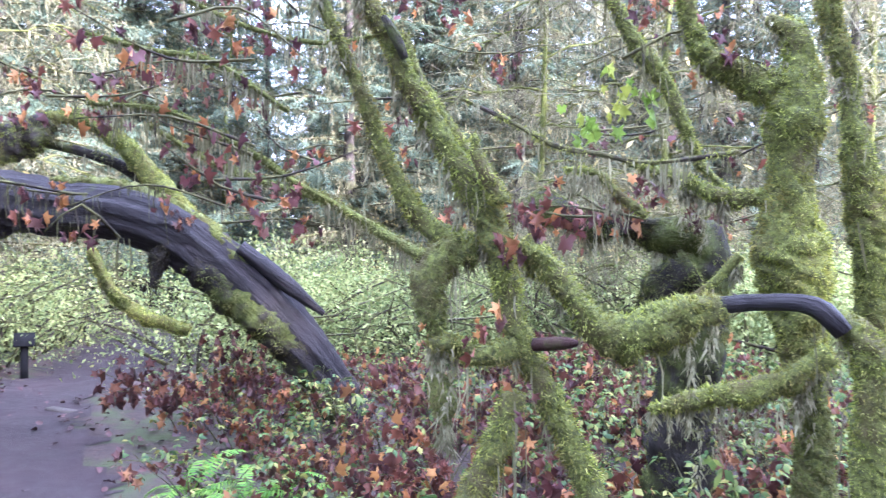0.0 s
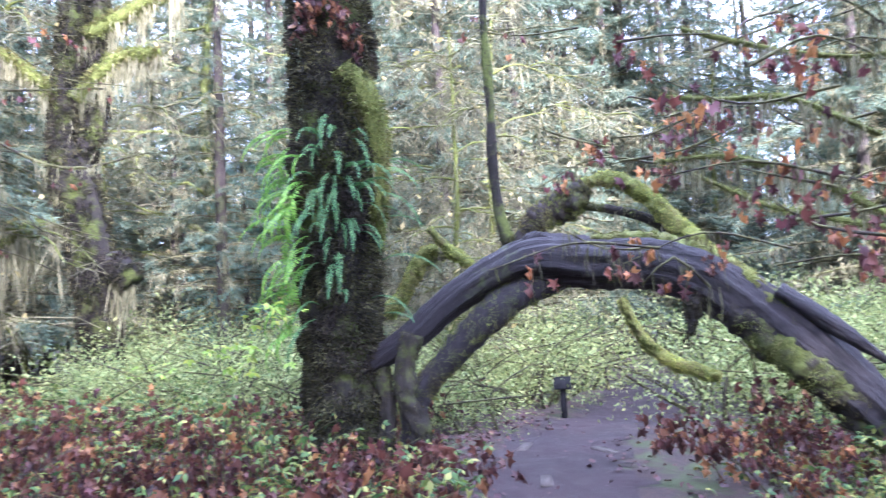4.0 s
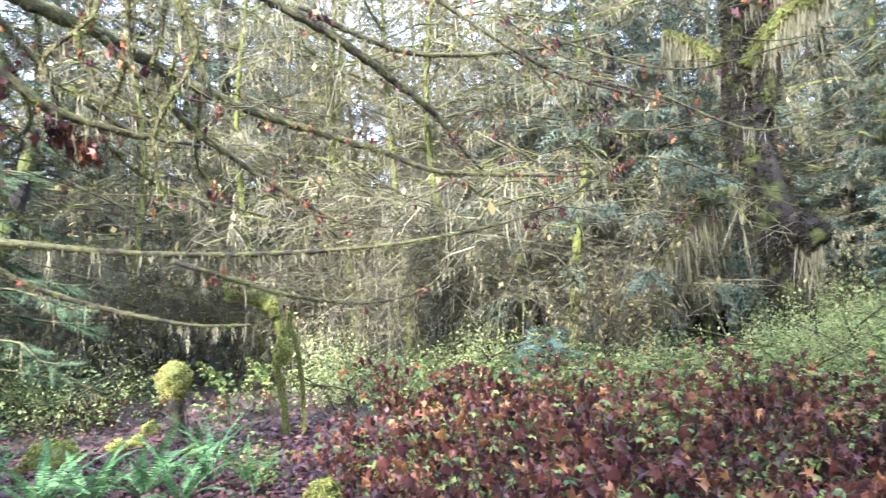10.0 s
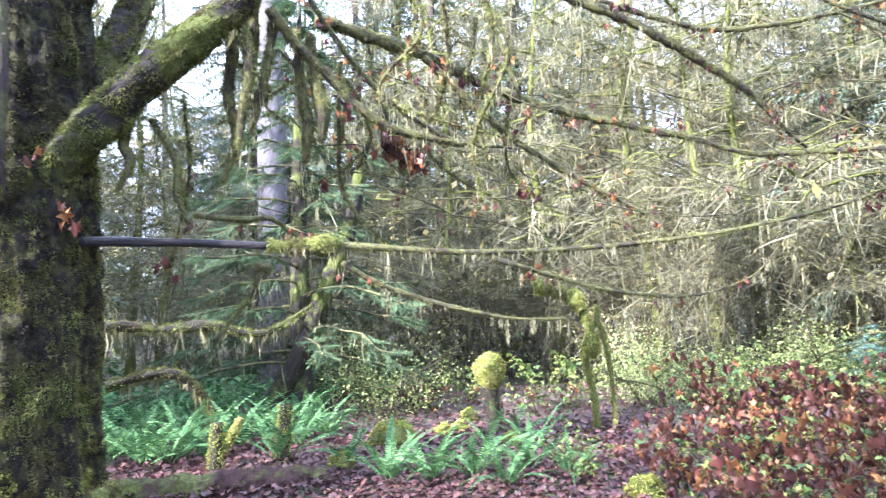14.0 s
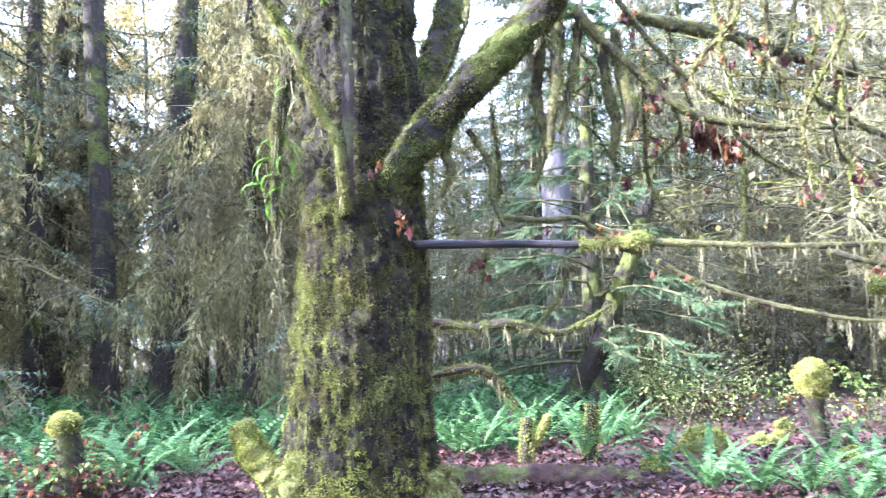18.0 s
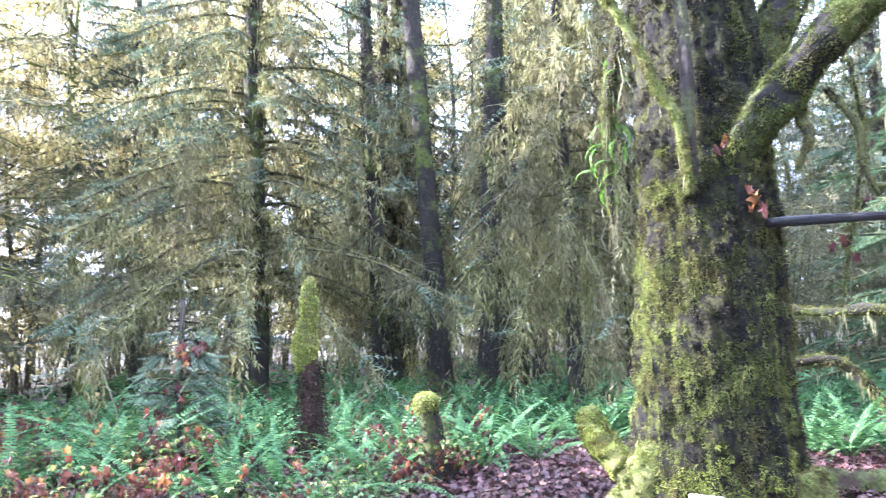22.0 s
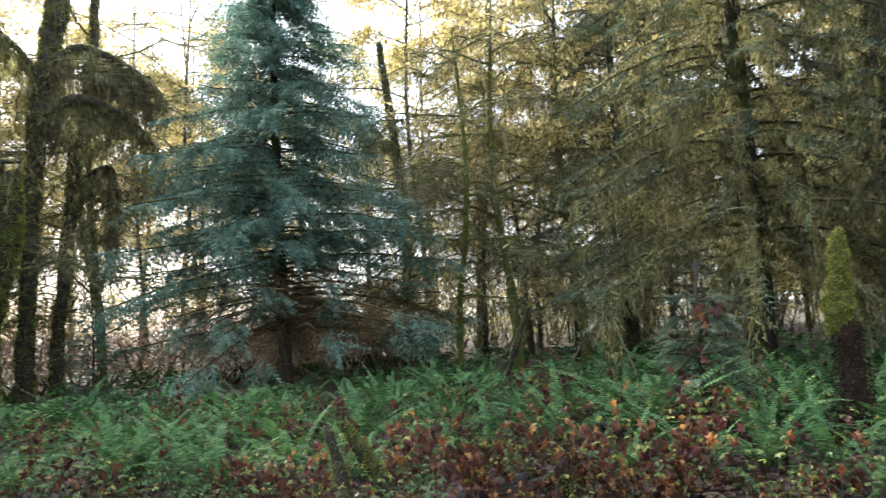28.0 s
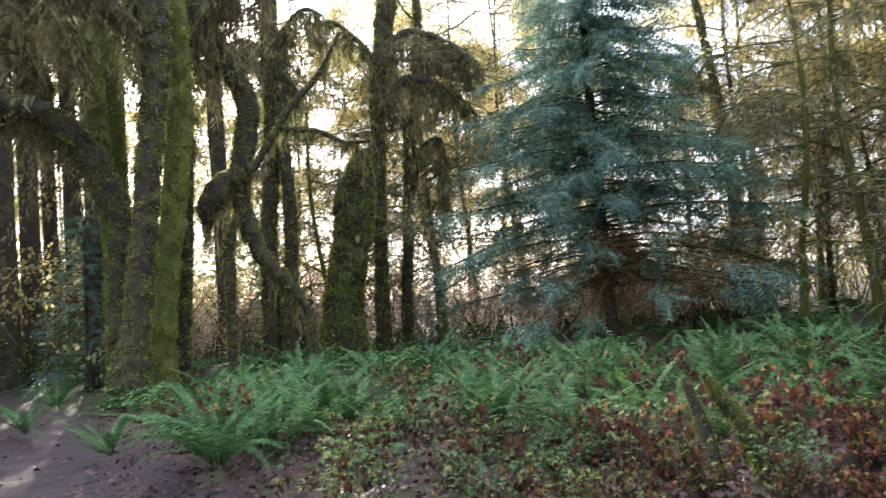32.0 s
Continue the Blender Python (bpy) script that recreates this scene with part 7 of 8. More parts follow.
def backlit_limb(ob, name, rows, tassels=5.0, length=0.5, skin=None):
    rows = [(a, d, z, r * (0.4 if name == "limb" else 0.84)) for a, d, z, r in rows]
    mossy_stem(ob, name, rows, skin or BARK_SPRUCE, MOSS_VINE, 3500, 0.05, 0.22, 5.0, 0.2, hang=40, hang_len=0.35, hang_w=0.01, tassels=tassels * 2.2, patch=0.1, sides=16, step=0.08, hang_mat=MOSS_OLIVE, fest_size=0.1)
    if name == "limb":
        b = Bag()
        festoons(b, local(limb(rows, 0.1), ob), 20, 1.5 * length, 0.13, 80, 0.13)
        part("hanging_moss", b, MOSS_OLIVE, ob, "curtain of hanging moss")
        b = Bag()
        twiglets(b, local(limb(rows, 0.1), ob), 16, 0.85, 0.011, 0.5)
        part("fine_twigs", b, DEAD_TWIGS, ob, "fine mossy twigs")


sn = thing("broken_snag", on_ground(220.4, 16.3), "tall broken mossy snag in front of bright sky", "tree")
mossy_stem(sn, "trunk", [(221.1, 16.3, -0.1, 0.558), (221.1, 16.3, 0.81, 0.485), (220.9, 16.3, 1.5, 0.417), (220, 16.3, 2.76, 0.408), (219.3, 16.3, 3.81, 0.375), (218.9, 16.3, 4.52, 0.236), (218.1, 16.3, 4.74, 0.059)], BARK_DARK, MOSS_VINE, 4000, 0.05, 0.12, 3.0, 0.0, hang=24, hang_len=0.3, hang_w=0.008, patch=-0.2, sides=32, step=0.08, hang_mat=MOSS_OLIVE)
mossy_stem(sn, "splinter", [(220.8, 16.2, 3.35, 0.162), (220.3, 16.2, 3.99, 0.14), (219.9, 16.2, 4.18, 0.047)], BARK_DARK, MOSS, 2000, 0.05, 0.2, 6.0, 0.0, hang=10, step=0.08)
bt = backlit(217.6, 17.5, "tall maple shaggy with hanging moss")
backlit_limb(bt, "trunk", [(218.1, 17.5, -0.1, 0.259), (218.1, 17.5, 0.93, 0.225), (217.9, 17.5, 2.44, 0.189), (217.6, 17.5, 4.72, 0.203), (217.2, 17.5, 6.27, 0.256), (216.5, 17.5, 7.83, 0.283), (215.9, 17.5, 9.41, 0.259), (216, 17.5, 14, 0.12)], 3)
backlit_limb(bt, "limb", [(216.9, 17.2, 6.11, 0.226), (215.2, 17.2, 6.53, 0.277), (213.5, 17.2, 6.49, 0.252), (211.1, 17.2, 6.05, 0.151), (209.6, 17.2, 5.5, 0.063)], 8, 0.75)
backlit_limb(bt, "limb", [(216.5, 17.2, 7.33, 0.202), (214.5, 17.2, 7.68, 0.228), (211.6, 17.2, 7.35, 0.177), (209.2, 17.2, 6.77, 0.075)], 8, 0.75)
bt = backlit(215.4, 18, "slender mossy trunk with drooping moss")
backlit_limb(bt, "trunk", [(216.2, 18, -0.1, 0.193), (216.2, 18, 1.38, 0.168), (215.8, 18, 2.81, 0.156), (215.2, 18, 4.77, 0.17), (214.9, 18, 6.23, 0.158), (213.9, 18, 7.69, 0.133), (213.5, 18, 12, 0.06)], 3)
backlit_limb(bt, "limb", [(215.2, 17.8, 4.73, 0.117), (213.9, 17.8, 5.1, 0.156), (212.8, 17.8, 5.2, 0.182), (212.6, 17.8, 4.54, 0.155), (212.9, 17.8, 3.89, 0.052)], 6, 0.5)
bt = backlit(235.4, 13, "tall maple trunk with moss on one side")
backlit_limb(bt, "trunk", [(235.9, 13, -0.1, 0.427), (235.9, 13, 0.58, 0.371), (235.5, 13, 1.07, 0.271), (234.9, 13, 2.08, 0.248), (234.3, 13, 3.29, 0.234), (233.7, 13, 4.52, 0.245), (233.1, 13, 5.87, 0.266), (233, 13, 7.24, 0.25), (232, 13, 12, 0.15)], 2)
backlit_limb(bt, "limb", [(233.2, 13, 5.9, 0.16), (236.5, 12.7, 6.6, 0.14), (240, 12.5, 6.5, 0.08)], 6)
# lighter moss skin paints the sunlit trunk, the dark side trunk its shaded side
bt = backlit(233.4, 13.6, "mossy maple trunk with a lighter skin to look sunlit")
backlit_limb(bt, "trunk", [(233.9, 13.6, -0.1, 0.352), (233.9, 13.6, 0.83, 0.306), (233.6, 13.6, 1.37, 0.244), (232.9, 13.6, 2.72, 0.238), (231.9, 13.6, 4.48, 0.241), (231.5, 13.6, 5.81, 0.206), (231.6, 13.6, 7.35, 0.189), (230.5, 13.6, 11, 0.1)], 3, skin=MOSS_SKIN)
backlit_limb(bt, "shade_side_trunk", [(232.5, 14, -0.1, 0.194), (232.5, 14, 0.97, 0.169), (232.1, 14, 1.9, 0.141), (231.7, 14, 3.22, 0.133), (231.3, 14, 4.57, 0.115)], 2, skin=BARK_DARK)
bt = backlit(224.8, 14.5, "crooked maple with swollen mossy limbs")
backlit_limb(bt, "trunk", [(222.9, 14.5, 0, 0.08), (223.5, 14.5, 1.29, 0.081), (224.5, 14.5, 1.77, 0.142), (226.5, 14.5, 2.42, 0.182), (227.7, 14.5, 3.24, 0.202), (227.9, 14.5, 3.96, 0.243), (227.4, 14.5, 4.62, 0.244), (227, 14.5, 5.29, 0.245), (227.9, 14.5, 5.92, 0.245), (229.1, 14.5, 6.54, 0.244), (230.4, 14.5, 7.26, 0.243), (231.5, 14.5, 7.97, 0.202)], 6)
backlit_limb(bt, "swollen_limb", [(227.7, 14.3, 4.02, 0.18), (229.1, 14.3, 3.78, 0.257), (230.2, 14.3, 3.4, 0.236), (230.4, 14.3, 3.05, 0.098)], 22)
backlit_limb(bt, "root", [(228.3, 14.3, 3.23, 0.089), (229, 14.3, 2.54, 0.108), (229, 14.3, 1.85, 0.098), (229.1, 14.3, 1.26, 0.098), (229, 14.3, 0, 0.12)], 4)
backlit_limb(bt, "branch", [(227.1, 14.2, 4, 0.089), (225.6, 14.2, 4.54, 0.09), (223.9, 14.2, 5.2, 0.081), (221.7, 14.2, 5.8, 0.061), (219.8, 14.2, 6.62, 0.041)], 3)
backlit_limb(bt, "branch", [(224.8, 14.2, 4.79, 0.06), (222, 14.2, 4.72, 0.061), (220, 14.2, 4.49, 0.051), (218, 14.2, 4.49, 0.031)], 4)
bt = backlit(225.5, 16.5, "straight mossy trunk in hazy light")
backlit_limb(bt, "trunk", [(226.3, 16.5, -0.1, 0.264), (226.3, 16.5, 1.16, 0.23), (226.2, 16.5, 2.89, 0.209), (225.5, 16.5, 5.12, 0.211), (225.3, 16.5, 7.04, 0.213), (225.1, 16.5, 8.87, 0.191), (226, 16.5, 11, 0.15)], 4)
bt = backlit(224.2, 16.3, "short straight mossy trunk in hazy light")
backlit_limb(bt, "trunk", [(225.1, 16.3, -0.1, 0.197), (225.1, 16.3, 1.25, 0.171), (224.6, 16.3, 2.5, 0.173), (224.5, 16.3, 4.01, 0.162), (224.7, 16.3, 5.19, 0.151), (224.2, 16.3, 7, 0.12)], 2)
bt = backlit(236, 14, "leaning maple with a long sagging mossy limb")
backlit_limb(bt, "trunk", [(236.5, 14, -0.1, 0.273), (236.5, 14, 1.42, 0.237), (236.2, 14, 2.61, 0.239), (236.2, 14, 3.26, 0.249), (237.1, 14, 3.91, 0.266), (238.7, 14, 4.58, 0.273), (240.6, 14, 4.96, 0.269), (243.1, 14, 5.08, 0.263), (246.3, 14, 5.26, 0.22)], 6)
festoon_limb = Bag()
festoons(festoon_limb, local(limb([(237.1, 14, 3.91, 0.266), (238.7, 14, 4.58, 0.273), (240.6, 14, 4.96, 0.269), (243.1, 14, 5.08, 0.263), (246.3, 14, 5.26, 0.22)], 0.1), bt), 26, 0.6, 0.09, 60, 0.12)
part("hanging_moss", festoon_limb, MOSS_OLIVE, bt, "curtain of hanging moss")
backlit_limb(bt, "limb", [(240.5, 14.2, 5.01, 0.2), (241.1, 14.2, 5.6, 0.218), (241.5, 14.2, 6.34, 0.218), (241.9, 14.2, 7.26, 0.182)], 5)
# two more trunks with sunlight put into a lighter moss skin
for rows_ in ([(236.9, 15, -0.1, 0.204), (236.9, 15, 3.2, 0.177), (237.3, 15, 4.7, 0.198), (237.7, 15, 6, 0.208), (238, 15, 7.63, 0.18)], [(236.4, 15.4, -0.1, 0.175), (236.4, 15.4, 2.22, 0.152), (236.2, 15.4, 4.79, 0.174), (236.4, 15.4, 6.36, 0.186), (237, 15.4, 7.93, 0.145)]):
    bt = backlit(rows_[0][0], rows_[0][1], "mossy maple trunk with a lighter skin to look sunlit")
    backlit_limb(bt, "trunk", rows_, 3, skin=MOSS_SKIN)
for az, d, z, l, up in ((238, 13.2, 6.6, 6, 0.5), (231, 13.8, 6.9, -6, 0.4), (229, 14.6, 7.2, 6, 0.2), (226, 16.4, 7.4, -5, 0.5), (223.5, 16.4, 6.9, 5, 0.3), (217, 17.4, 7.6, 5, 0.4), (215, 17.8, 7.2, -5, 0.1), (234, 13.2, 7.3, 5, 0.3), (240, 14.4, 6.2, 5, 0.6)):
    bt = backlit(az, d, "mossy maple crown limb hung with drooping moss")
    backlit_limb(bt, "limb", [(az, d, z - 0.7, 0.16), (az + 0.3 * l, d, z, 0.15), (az + 0.7 * l, d - 0.2, z + up, 0.12), (az + l, d - 0.3, z + 0.6 * up, 0.05)], 8, 0.75)
bt = backlit(192, 19.5, "thin golden mossy maple in sunlight")
backlit_limb(bt, "trunk", [(192, 19.5, 0, 0.2), (191.6, 19.5, 4, 0.16), (193, 19.5, 9, 0.1)])
backlit_limb(bt, "limb", [(191.6, 19.5, 5, 0.1), (188.5, 19, 5.6, 0.08), (187, 19, 5.4, 0.03)])
backlit_limb(bt, "limb", [(191.8, 19.5, 6, 0.1), (195, 19, 6.8, 0.08), (197, 19, 6.7, 0.03)])

# ---- marker post on the trail and the sign at the great maple ----
mp = thing("marker_post", on_ground(28.5, 10.0), "short black trail marker post with a slanted head", "post")
BLACK = plain("black_post_paint", (0.012, 0.012, 0.014), 0.9, gloss=0.15)
def box(bag, x0, x1, y0, y1, z0, z1, slant=0.0, bevel=0.006):
    bm = bmesh.new()
    bmesh.ops.create_cube(bm, size=1.0, matrix=Matrix.LocRotScale(((x0 + x1) / 2, (y0 + y1) / 2, (z0 + z1) / 2), Euler((slant, 0, 0)), (x1 - x0, y1 - y0, z1 - z0)))
    bmesh.ops.bevel(bm, geom=bm.edges[:], offset=bevel, segments=2, affect="EDGES")
    bmesh.ops.triangulate(bm, faces=bm.faces[:])
    bm.verts.ensure_lookup_table()
    bag.add(np.array([v.co[:] for v in bm.verts]), np.array([[v.index for v in f.verts] for f in bm.faces]))
    bm.free()
b = Bag(); box(b, -0.04, 0.04, -0.04, 0.04, -0.1, 0.42); part("post", b, BLACK, mp)
b = Bag(); box(b, -0.11, 0.11, -0.12, 0.12, 0.42, 0.45, 0.55); hd = part("head", b, BLACK, mp)
b = Bag(); box(b, -0.095, 0.095, -0.10, 0.10, 0.449, 0.456, 0.55, 0.002); part("plate", b, plain("marker_plate", (0.014, 0.014, 0.015), 0.95, gloss=0.1), hd, "dull grey plate")
mp.matrix_basis = pose(*on_ground(28.5, 10.0), 0, 0, 28)
sg = thing("small_sign", on_ground(136.2, 4.95), "small white sign leaning at the foot of the great maple", "sign")
b = Bag(); box(b, -0.02, 0.02, -0.015, 0.015, -0.45, 0.24); part("stake", b, plain("grey_stake", (0.3, 0.28, 0.26), 0.8), sg)
b = Bag(); box(b, -0.09, 0.09, -0.008, 0.008, 0.10, 0.29, -0.5, 0.003); part("panel", b, plain("white_panel", (0.8, 0.8, 0.8), 0.4, vary=0.05), sg, "white panel")
sg.matrix_basis = pose(*polar(136.6, 4.75, 0.30), 0, 4, 136)
# ---- undergrowth ----
red_b = bramble("bramble", "low bramble smothered in rust-red withered leaves", 22, 165, 0.75, 0.6, group="brambles with dead leaves", size=0.06)
mix_b = bramble("bramble", "bramble with yellow-green leaves and a few red ones", 150, 75, 0.75, 0.6, group="brambles with mixed leaves", size=0.072)
grn_b = bramble("bramble", "leafy yellow-green bramble with fresh leaves", 190, 3, 0.75, 0.6, group="green brambles", size=0.07)
rust_b = bramble("bramble", "bramble hung with rust-red and orange maple leaves", 34, 125, 0.75, 0.6, group="brambles with dead leaves", size=0.06, dead_mat=LEAF_RED)
dry_b = bramble("dry_bramble", "dry stalks with drooping brown leaves among ferns", 40, 44, 0.75, 0.45, group="dry stalks", size=0.06)
stalk_b = bramble("withered_stalk", "tall dry stalks hung with large rust-red withered leaves", 24, 40, 0.85, 0.3, group="withered stalks", size=0.06, dead_size=0.1)
lime = bramble("lime_shrub", "bright lime-green leafy shrub among red brambles", 420, 0, 1.65, 0.42, LEAF_LIME, size=0.075, low=1.1)
lime.matrix_basis = pose(*on_ground(51.3, 5.45), 0, 0, 0)
herb_b = bramble("low_herb", "low green herbs with small leaves among ferns", 210, 8, 0.6, 0.55, LEAF_HERB, group="low herbs", size=0.062)
models = [red_b, mix_b, grn_b, dry_b]


def free(az, d):
    p = polar(az, d)
    return float(on_trail(p[0:1], p[1:2])[0]) < 0.05


rows = []
for az in np.arange(40, 114, 3.0):
    for d in np.arange(3.9, 8.6, 0.75):
        k = int(rng.choice([0, 1, 2, 5], p=[0.3, 0.34, 0.2, 0.16] if az < 55 else [0.5, 0.2, 0.06, 0.24] if d < 5.8 else ([0.36, 0.34, 0.16, 0.14] if d < 7.0 else [0.16, 0.44, 0.33, 0.07])))
        if az > 88 and (d < 6.0 or d > 7.4 or rng.random() < (0.35 if az < 93 else 0.72)):
            continue
        rows.append((k, az + rng.normal(0, 1.2), d + rng.normal(0, 0.25), rng.uniform(0.75, 1.15) if az < 93 else rng.uniform(0.4, 0.65)))
for az in np.arange(38, 112, 4.0):
    rows.append((int(rng.choice([1, 2])), az + rng.normal(0, 1), 9.5 + rng.uniform(0, 1.2), rng.uniform(0.7, 1.1) if az > 88 else rng.uniform(0.9, 1.3)))
    if not 91 < az < 108:
        rows.append((4, az + 2, 9.0 + rng.uniform(0, 1.6), rng.uniform(0.45, 0.75)))
for az in np.arange(-30, 21, 3.2):
    for d in np.arange(3.2, 7.6, 0.85):
        rows.append((int(rng.choice([0, 1, 2, 5, 3], p=[0.1, 0.34, 0.13, 0.36, 0.07])), az + rng.normal(0, 1.5), d + rng.normal(0, 0.2), rng.uniform(0.7, 1.1)))
bush = brush("leafy_bush", "pale green leafy bush beside the footpath", 5200, 1.6, 1.2, LEAF_PALE, "bushes along the footpath", 0.044)
models += [bush, rust_b, herb_b, stalk_b]
for az in np.arange(-28, 60, 2.8):
    for d in (9.7, 11.3, 13.0):
        rows.append((4, az + rng.normal(0, 1.0), d + rng.uniform(-0.6, 0.6), rng.uniform(0.7, 1.1)))
for az in np.arange(155, 232, 3.0):
    for d in np.arange(5.9, 11.5, 1.0):
        rows.append((int(rng.choice([3, 0, 1, 6, 5], p=[0.26, 0.06, 0.12, 0.4, 0.16])), az + rng.normal(0, 1.5), d + rng.normal(0, 0.3), rng.uniform(0.55, 0.95)))
for az in np.arange(168, 214, 2.6):
    for d in (5.0, 5.6):
        rows.append((int(rng.choice([3, 5, 1], p=[0.6, 0.2, 0.2])), az + rng.normal(0, 1.2), d + rng.normal(0, 0.2), rng.uniform(0.35, 0.6)))
for az in np.arange(173, 216, 4.4):
    for d in (5.5, 6.7, 8.4):
        rows.append((7, az + rng.normal(0, 1.8), d + rng.normal(0, 0.4), rng.uniform(0.5, 0.9)))


def clear(az, d, margin):
    return all(free(az + math.degrees(a / d), d + r) for a, r in ((0, 0), (margin, 0), (-margin, 0), (0, margin), (0, -margin)))


rows = [r for r in rows if clear(r[1], r[2], 0.75 if r[0] == 4 else 0.2)]
stand(models, rows)

for az, d, s, c in ([(211.5, 8.0, 0.62, 13), (226.5, 8.8, 0.95, 22), (224, 12.2, 1.0, 18), (242, 10.8, 0.8, 13), (240.5, 13.5, 0.8, 14), (195.5, 7.2, 0.55, 9), (164.5, 6.3, 0.75, 14), (172, 6.0, 0.7, 13), (158, 6.1, 0.7, 14), (161.5, 5.8, 0.62, 13), (150.5, 6.7, 0.6, 13), (168, 6.2, 0.7, 14), (155.5, 6.9, 0.65, 13), (176.5, 6.1, 0.62, 13), (111.5, 6.1, 0.62, 15), (108.5, 6.0, 0.6, 15), (105.5, 6.0, 0.66, 15), (103.2, 5.8, 0.55, 12), (101.5, 6.2, 0.6, 13), (99.0, 6.1, 0.5, 11), (122.5, 8.2, 0.6, 13), (125.5, 8.6, 0.6, 13), (119.5, 8.6, 0.55, 12), (116.2, 8.3, 0.55, 12), (114.5, 6.5, 0.55, 11), (229.5, 6.9, 1.0, 24), (222.0, 8.2, 0.85, 20), (205.5, 7.0, 0.6, 12), (236.5, 8.6, 0.7, 15), (118, 7.6, 0.55, 10), (102.5, 7.6, 0.5, 9), (42.8, 5.4, 0.6, 10), (147.5, 7.4, 0.55, 10), (53, 4.9, 0.55, 9), (203, 6.9, 0.4, 8)]):
    fern(on_ground(az, d), s, c)
fern(on_ground(-3.5, 3.3), 0.8, 9, FRONDS_LIGHT, "bright yellow-green fern under the vine maple")
fern(on_ground(-13, 3.3), 0.75, 9)
for az, d, s in ((15.5, 3.7, 0.5), (11, 3.4, 0.55), (7.5, 4.0, 0.5), (13.5, 4.3, 0.5), (3.5, 3.6, 0.55), (-1.0, 2.9, 0.6), (17.0, 4.6, 0.5), (-9.5, 3.4, 0.55)):
    fern(on_ground(az, d, 0.12), s, 8, FRONDS_LIGHT, "bright yellow-green fern among brambles")
fern(on_ground(12.5, 4.6), 0.6, 8, FRONDS_LIGHT, "bright yellow-green fern among brambles")
n_f = 0
for az in np.arange(117, 240, 2.7):
    for d in np.arange(7.3, 12.2, 1.15):
        a_, d_ = az + rng.normal(0, 1.0), d + rng.normal(0, 0.3)
        if not free(a_, d_) or (130 < a_ < 141 and d_ < 8) or n_f >= 225 or rng.random() < (0.2 if az < 176 else 0.3):
            continue
        n_f += 1
        fern(on_ground(a_, d_), rng.uniform(0.5, 0.85) * (1.2 if az > 176 else 1.0), int(rng.integers(11, 15)))
# smaller ferns between and farther ones, too many to tell apart
b = Bag()
FAR = frond(7, 1.0, 0.15, 0, 0.3, False)
MID = frond(15, 0.6, 0.085, 0, 0.25, False)
for q in range(400):
    az, d = (rng.uniform(115, 180) if rng.random() < 0.72 else rng.uniform(180, 236)), rng.uniform(7.2, 12.5)
    if not free(az, d) or (129 < az < 142 and d < 7.6):
        continue
    n = 9
    scatter(b, MID, np.tile(on_ground(az, d), (n, 1)), turns(np.arange(n) * 2.4 + rng.uniform(0, 6), rng.uniform(-0.3, 0.3, n), rng.normal(0, 0.15, n)), rng.uniform(0.4, 0.75) * rng.uniform(0.7, 1.2, n))
for q in range(300):
    az, d = rng.uniform(112, 245), rng.uniform(11.5, 22)
    if not free(az, d):
        continue
    n = 9
    p = on_ground(az, d)
    scatter(b, FAR, np.tile(p, (n, 1)), turns(np.arange(n) * 2.4 + rng.uniform(0, 6), rng.uniform(-0.3, 0.4, n), rng.normal(0, 0.1, n)), rng.uniform(0.6, 1.05, n))
V, F = b.get()
tagged(new("fern_field", mesh_of("fern_field", V, F, FERN)), "field of sword ferns under distant trees", "ferns", kind="stuff")

# fallen leaves on soil and along the path edges
b = Bag()
n = 50000
az, d = np.where(rng.random(n) < 0.7, rng.uniform(92, 238, n), rng.uniform(-32, 250, n)), 2.3 + 9.8 * rng.random(n) ** 0.85
near_path = np.arange(n) < 5000
az, d = np.where(near_path, rng.uniform(25, 52, n), az), np.where(near_path, rng.uniform(4.0, 9.5, n), d)
P = np.stack([-d * np.sin(np.radians(az)), d * np.cos(np.radians(az))], 1)
tshare = on_trail(P[:, 0], P[:, 1])
ok = rng.random(n) > (0.985 - 0.55 * (az > 200)) * tshare ** 0.6
P, n = P[ok], int(ok.sum())
P = np.c_[P, rise(P[:, 0], P[:, 1]) - 0.05 * on_trail(P[:, 0], P[:, 1]) + 0.02 + rng.uniform(0, 0.035, n)]
n2 = 23000
az, d = np.where(np.arange(n2) < 9000, rng.uniform(94, 130, n2), np.where(np.arange(n2) < 16000, rng.uniform(138, 160, n2), rng.uniform(160, 214, n2))), rng.uniform(4.6, 8.8, n2)
P2 = np.stack([-d * np.sin(np.radians(az)), d * np.cos(np.radians(az))], 1)
P = np.vstack([P, np.c_[P2, rise(P2[:, 0], P2[:, 1]) + 0.02 + rng.uniform(0, 0.04, n2)]])
n = len(P)
R = turns(rng.uniform(0, 6.28, n), rng.normal(0, 0.35, n), rng.normal(0, 0.35, n))
FLAT = [(np.array([(0, 0, 0), (0.25, 0.42, z1), (0.55, 0.2, 0.03), (0.7, 0.4, z2), (1, 0, -0.05), (0.7, -0.4, z1), (0.55, -0.2, 0.0), (0.25, -0.42, z2)]), np.array([(0, 2, 1), (0, 6, 2), (0, 7, 6), (2, 4, 3), (6, 4, 2), (6, 5, 4)])) for z1, z2 in ((0.12, -0.06), (-0.1, 0.15), (0.2, 0.22))]
k = rng.integers(0, 3, n)
for q in range(3):
    scatter(b, FLAT[q], P[k == q], R[k == q], rng.uniform(0.032, 0.07, int((k == q).sum())))
V, F = b.get()
tagged(new("fallen_leaves", mesh_of("fallen_leaves", V, F, LEAF_LITTER)), "brown and purple fallen maple leaves on the soil", "leaves", kind="stuff")

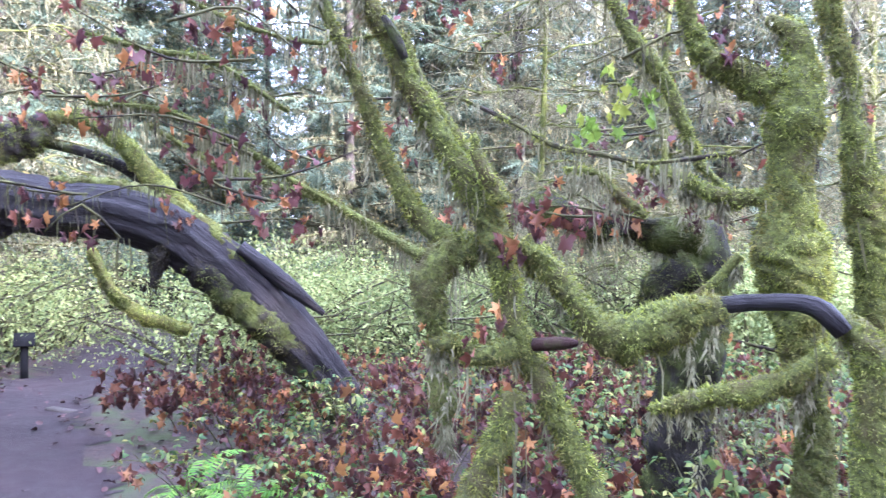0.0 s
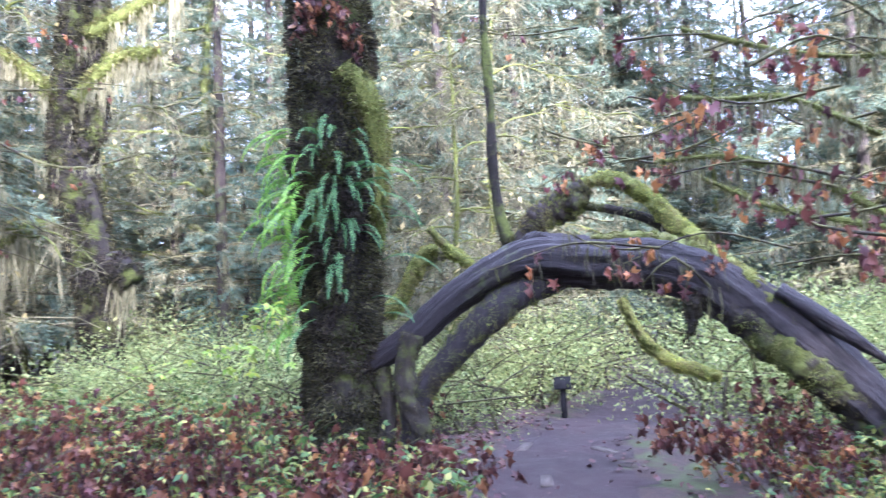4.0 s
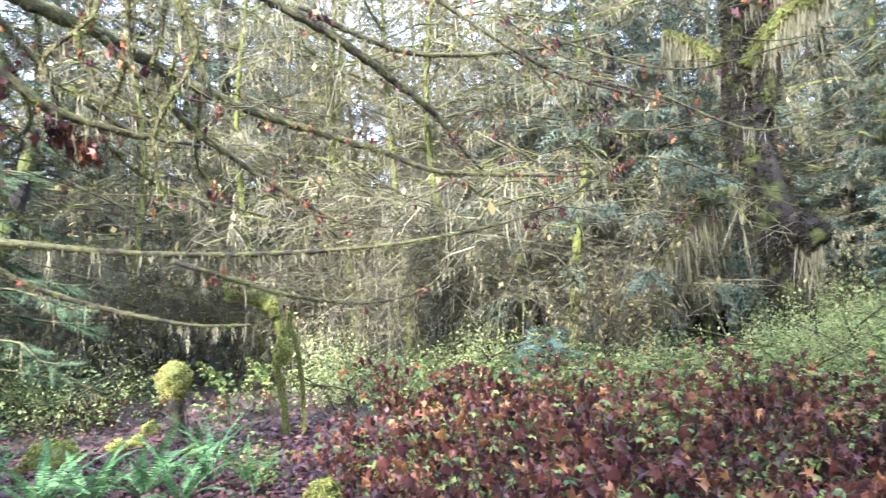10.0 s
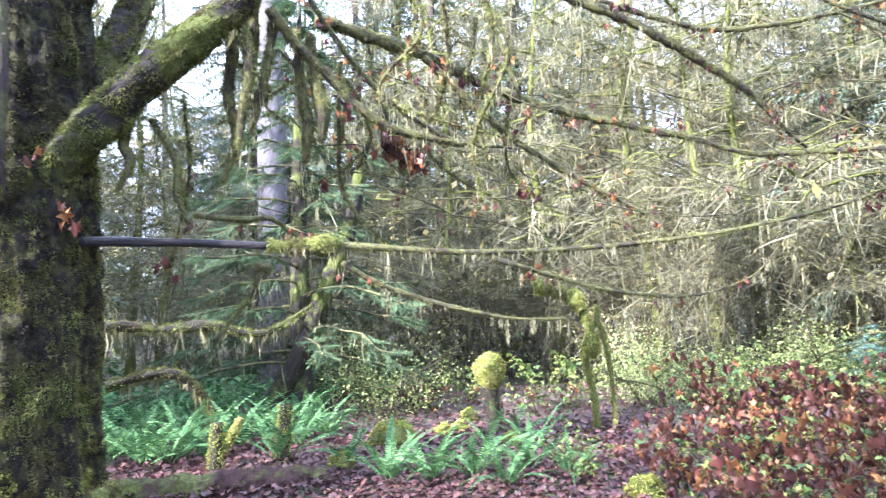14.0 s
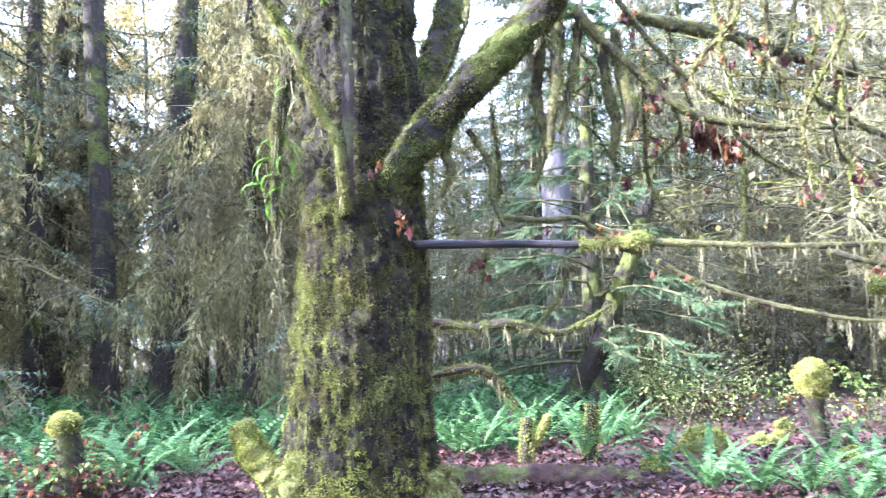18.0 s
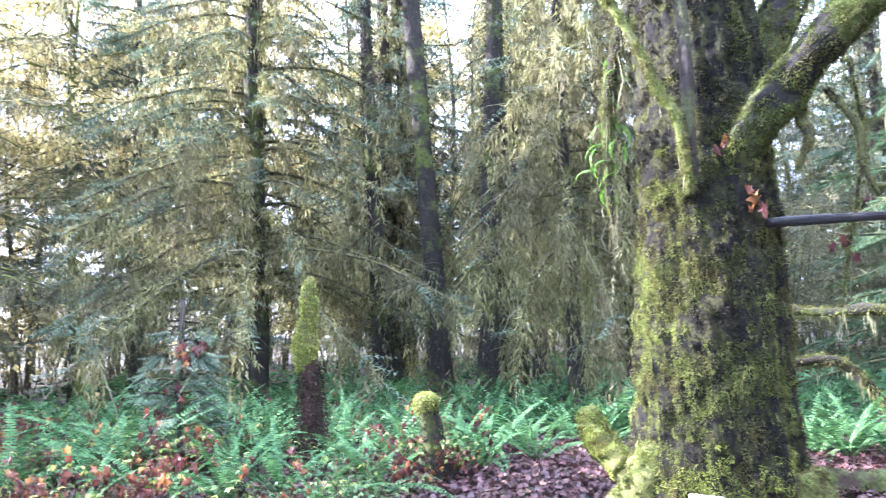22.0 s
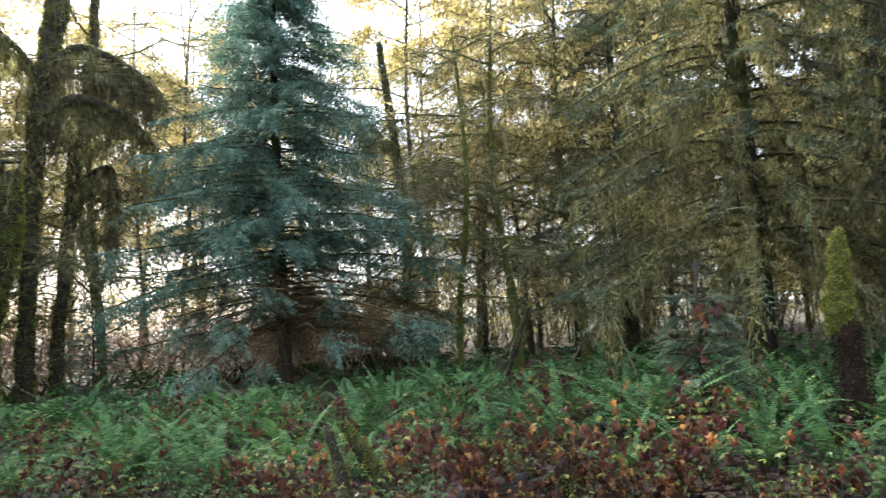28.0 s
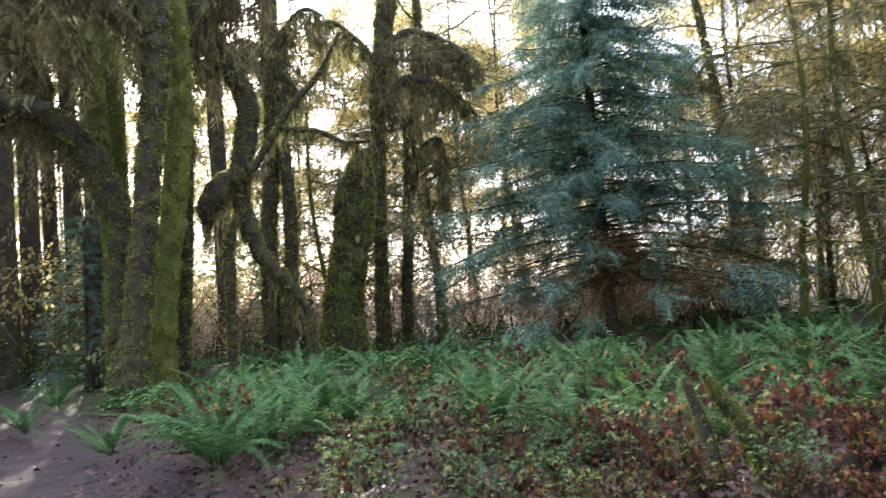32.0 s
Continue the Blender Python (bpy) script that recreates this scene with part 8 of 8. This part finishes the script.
# dark wet fallen branch and mossy stubs in the leaves below the spruces
fb = thing("fallen_branch", on_ground(187, 6.1), "dark wet fallen branch lying in withered leaves", "branch")
mossy_branch(fb, "wood", limb([(190.2, 5.7, 0.14, 0.045), (189.2, 5.75, 0.18, 0.06), (187.4, 5.85, 0.22, 0.066), (185.2, 6.0, 0.27, 0.062), (183.6, 6.1, 0.31, 0.04)], 0.05), WET_WOOD, None, 0, sides=14, lump=0.12)
for rows_ in ([(192.6, 5.7, 0.1, 0.07), (193.6, 5.75, 0.42, 0.062), (195.2, 5.8, 0.68, 0.05), (196, 5.8, 0.82, 0.02)], [(197.2, 5.6, 0.1, 0.05), (197.6, 5.6, 0.34, 0.042), (197.9, 5.6, 0.46, 0.016)], [(181.3, 5.8, 0.12, 0.05), (181.0, 5.8, 0.5, 0.04), (180.6, 5.8, 0.66, 0.015)]):
    st = thing("mossy_stub", on_ground(*rows_[0][:2]), "leaning broken stub covered in green moss", "dead wood", "mossy stubs")
    mossy_stem(st, "wood", rows_, BARK_DARK, MOSS_VINE, 14000, 0.022, 0.25, 18.0, 0.1, hang=20, hang_len=0.06, patch=-0.1)
# dry brush between the mossy trunks, the sunlight put into its pale colour
DRY_SUNLIT = leafy("brush_paled_for_sun", [(0.0, (0.3, 0.2, 0.15)), (0.5, (0.46, 0.35, 0.26)), (1.0, (0.6, 0.5, 0.38))], 0.5, 0.7, 0.4)
pale = brush("dry_brush", "dry twiggy brush coloured pale to look sunlit behind mossy trunks", 2600, 2.6, 2.0, DRY_SUNLIT, "pale dry brush", 0.075)
rows = [(0, az + rng.normal(0, 0.5), 18.6 + rng.uniform(0, 3.5), rng.uniform(0.75, 1.25)) for az in np.arange(193, 234, 2.0)]
stand([pale], rows)

# short worn boards sunk in the footpath
PLANK = barky("worn_board_wood", (0.10, 0.085, 0.075), (0.22, 0.19, 0.17), None, rough=0.7, stretch=(12, 12, 2))
for az, d, l, turn in ((31.6, 7.9, 0.42, 18), (30.2, 6.6, 0.34, 30), (25.4, 7.7, 0.6, 65)):
    bd = thing("path_board", on_ground(az, d, -0.045), "short worn wooden board sunk in the muddy footpath", "board", "boards in the footpath")
    b = Bag()
    box(b, -l / 2, l / 2, -0.05, 0.05, -0.02, 0.012, 0.0, 0.006)
    part("board", b, PLANK, bd)
    bd.matrix_basis = pose(*on_ground(az, d, -0.038), 0, 0, turn + az + 60)
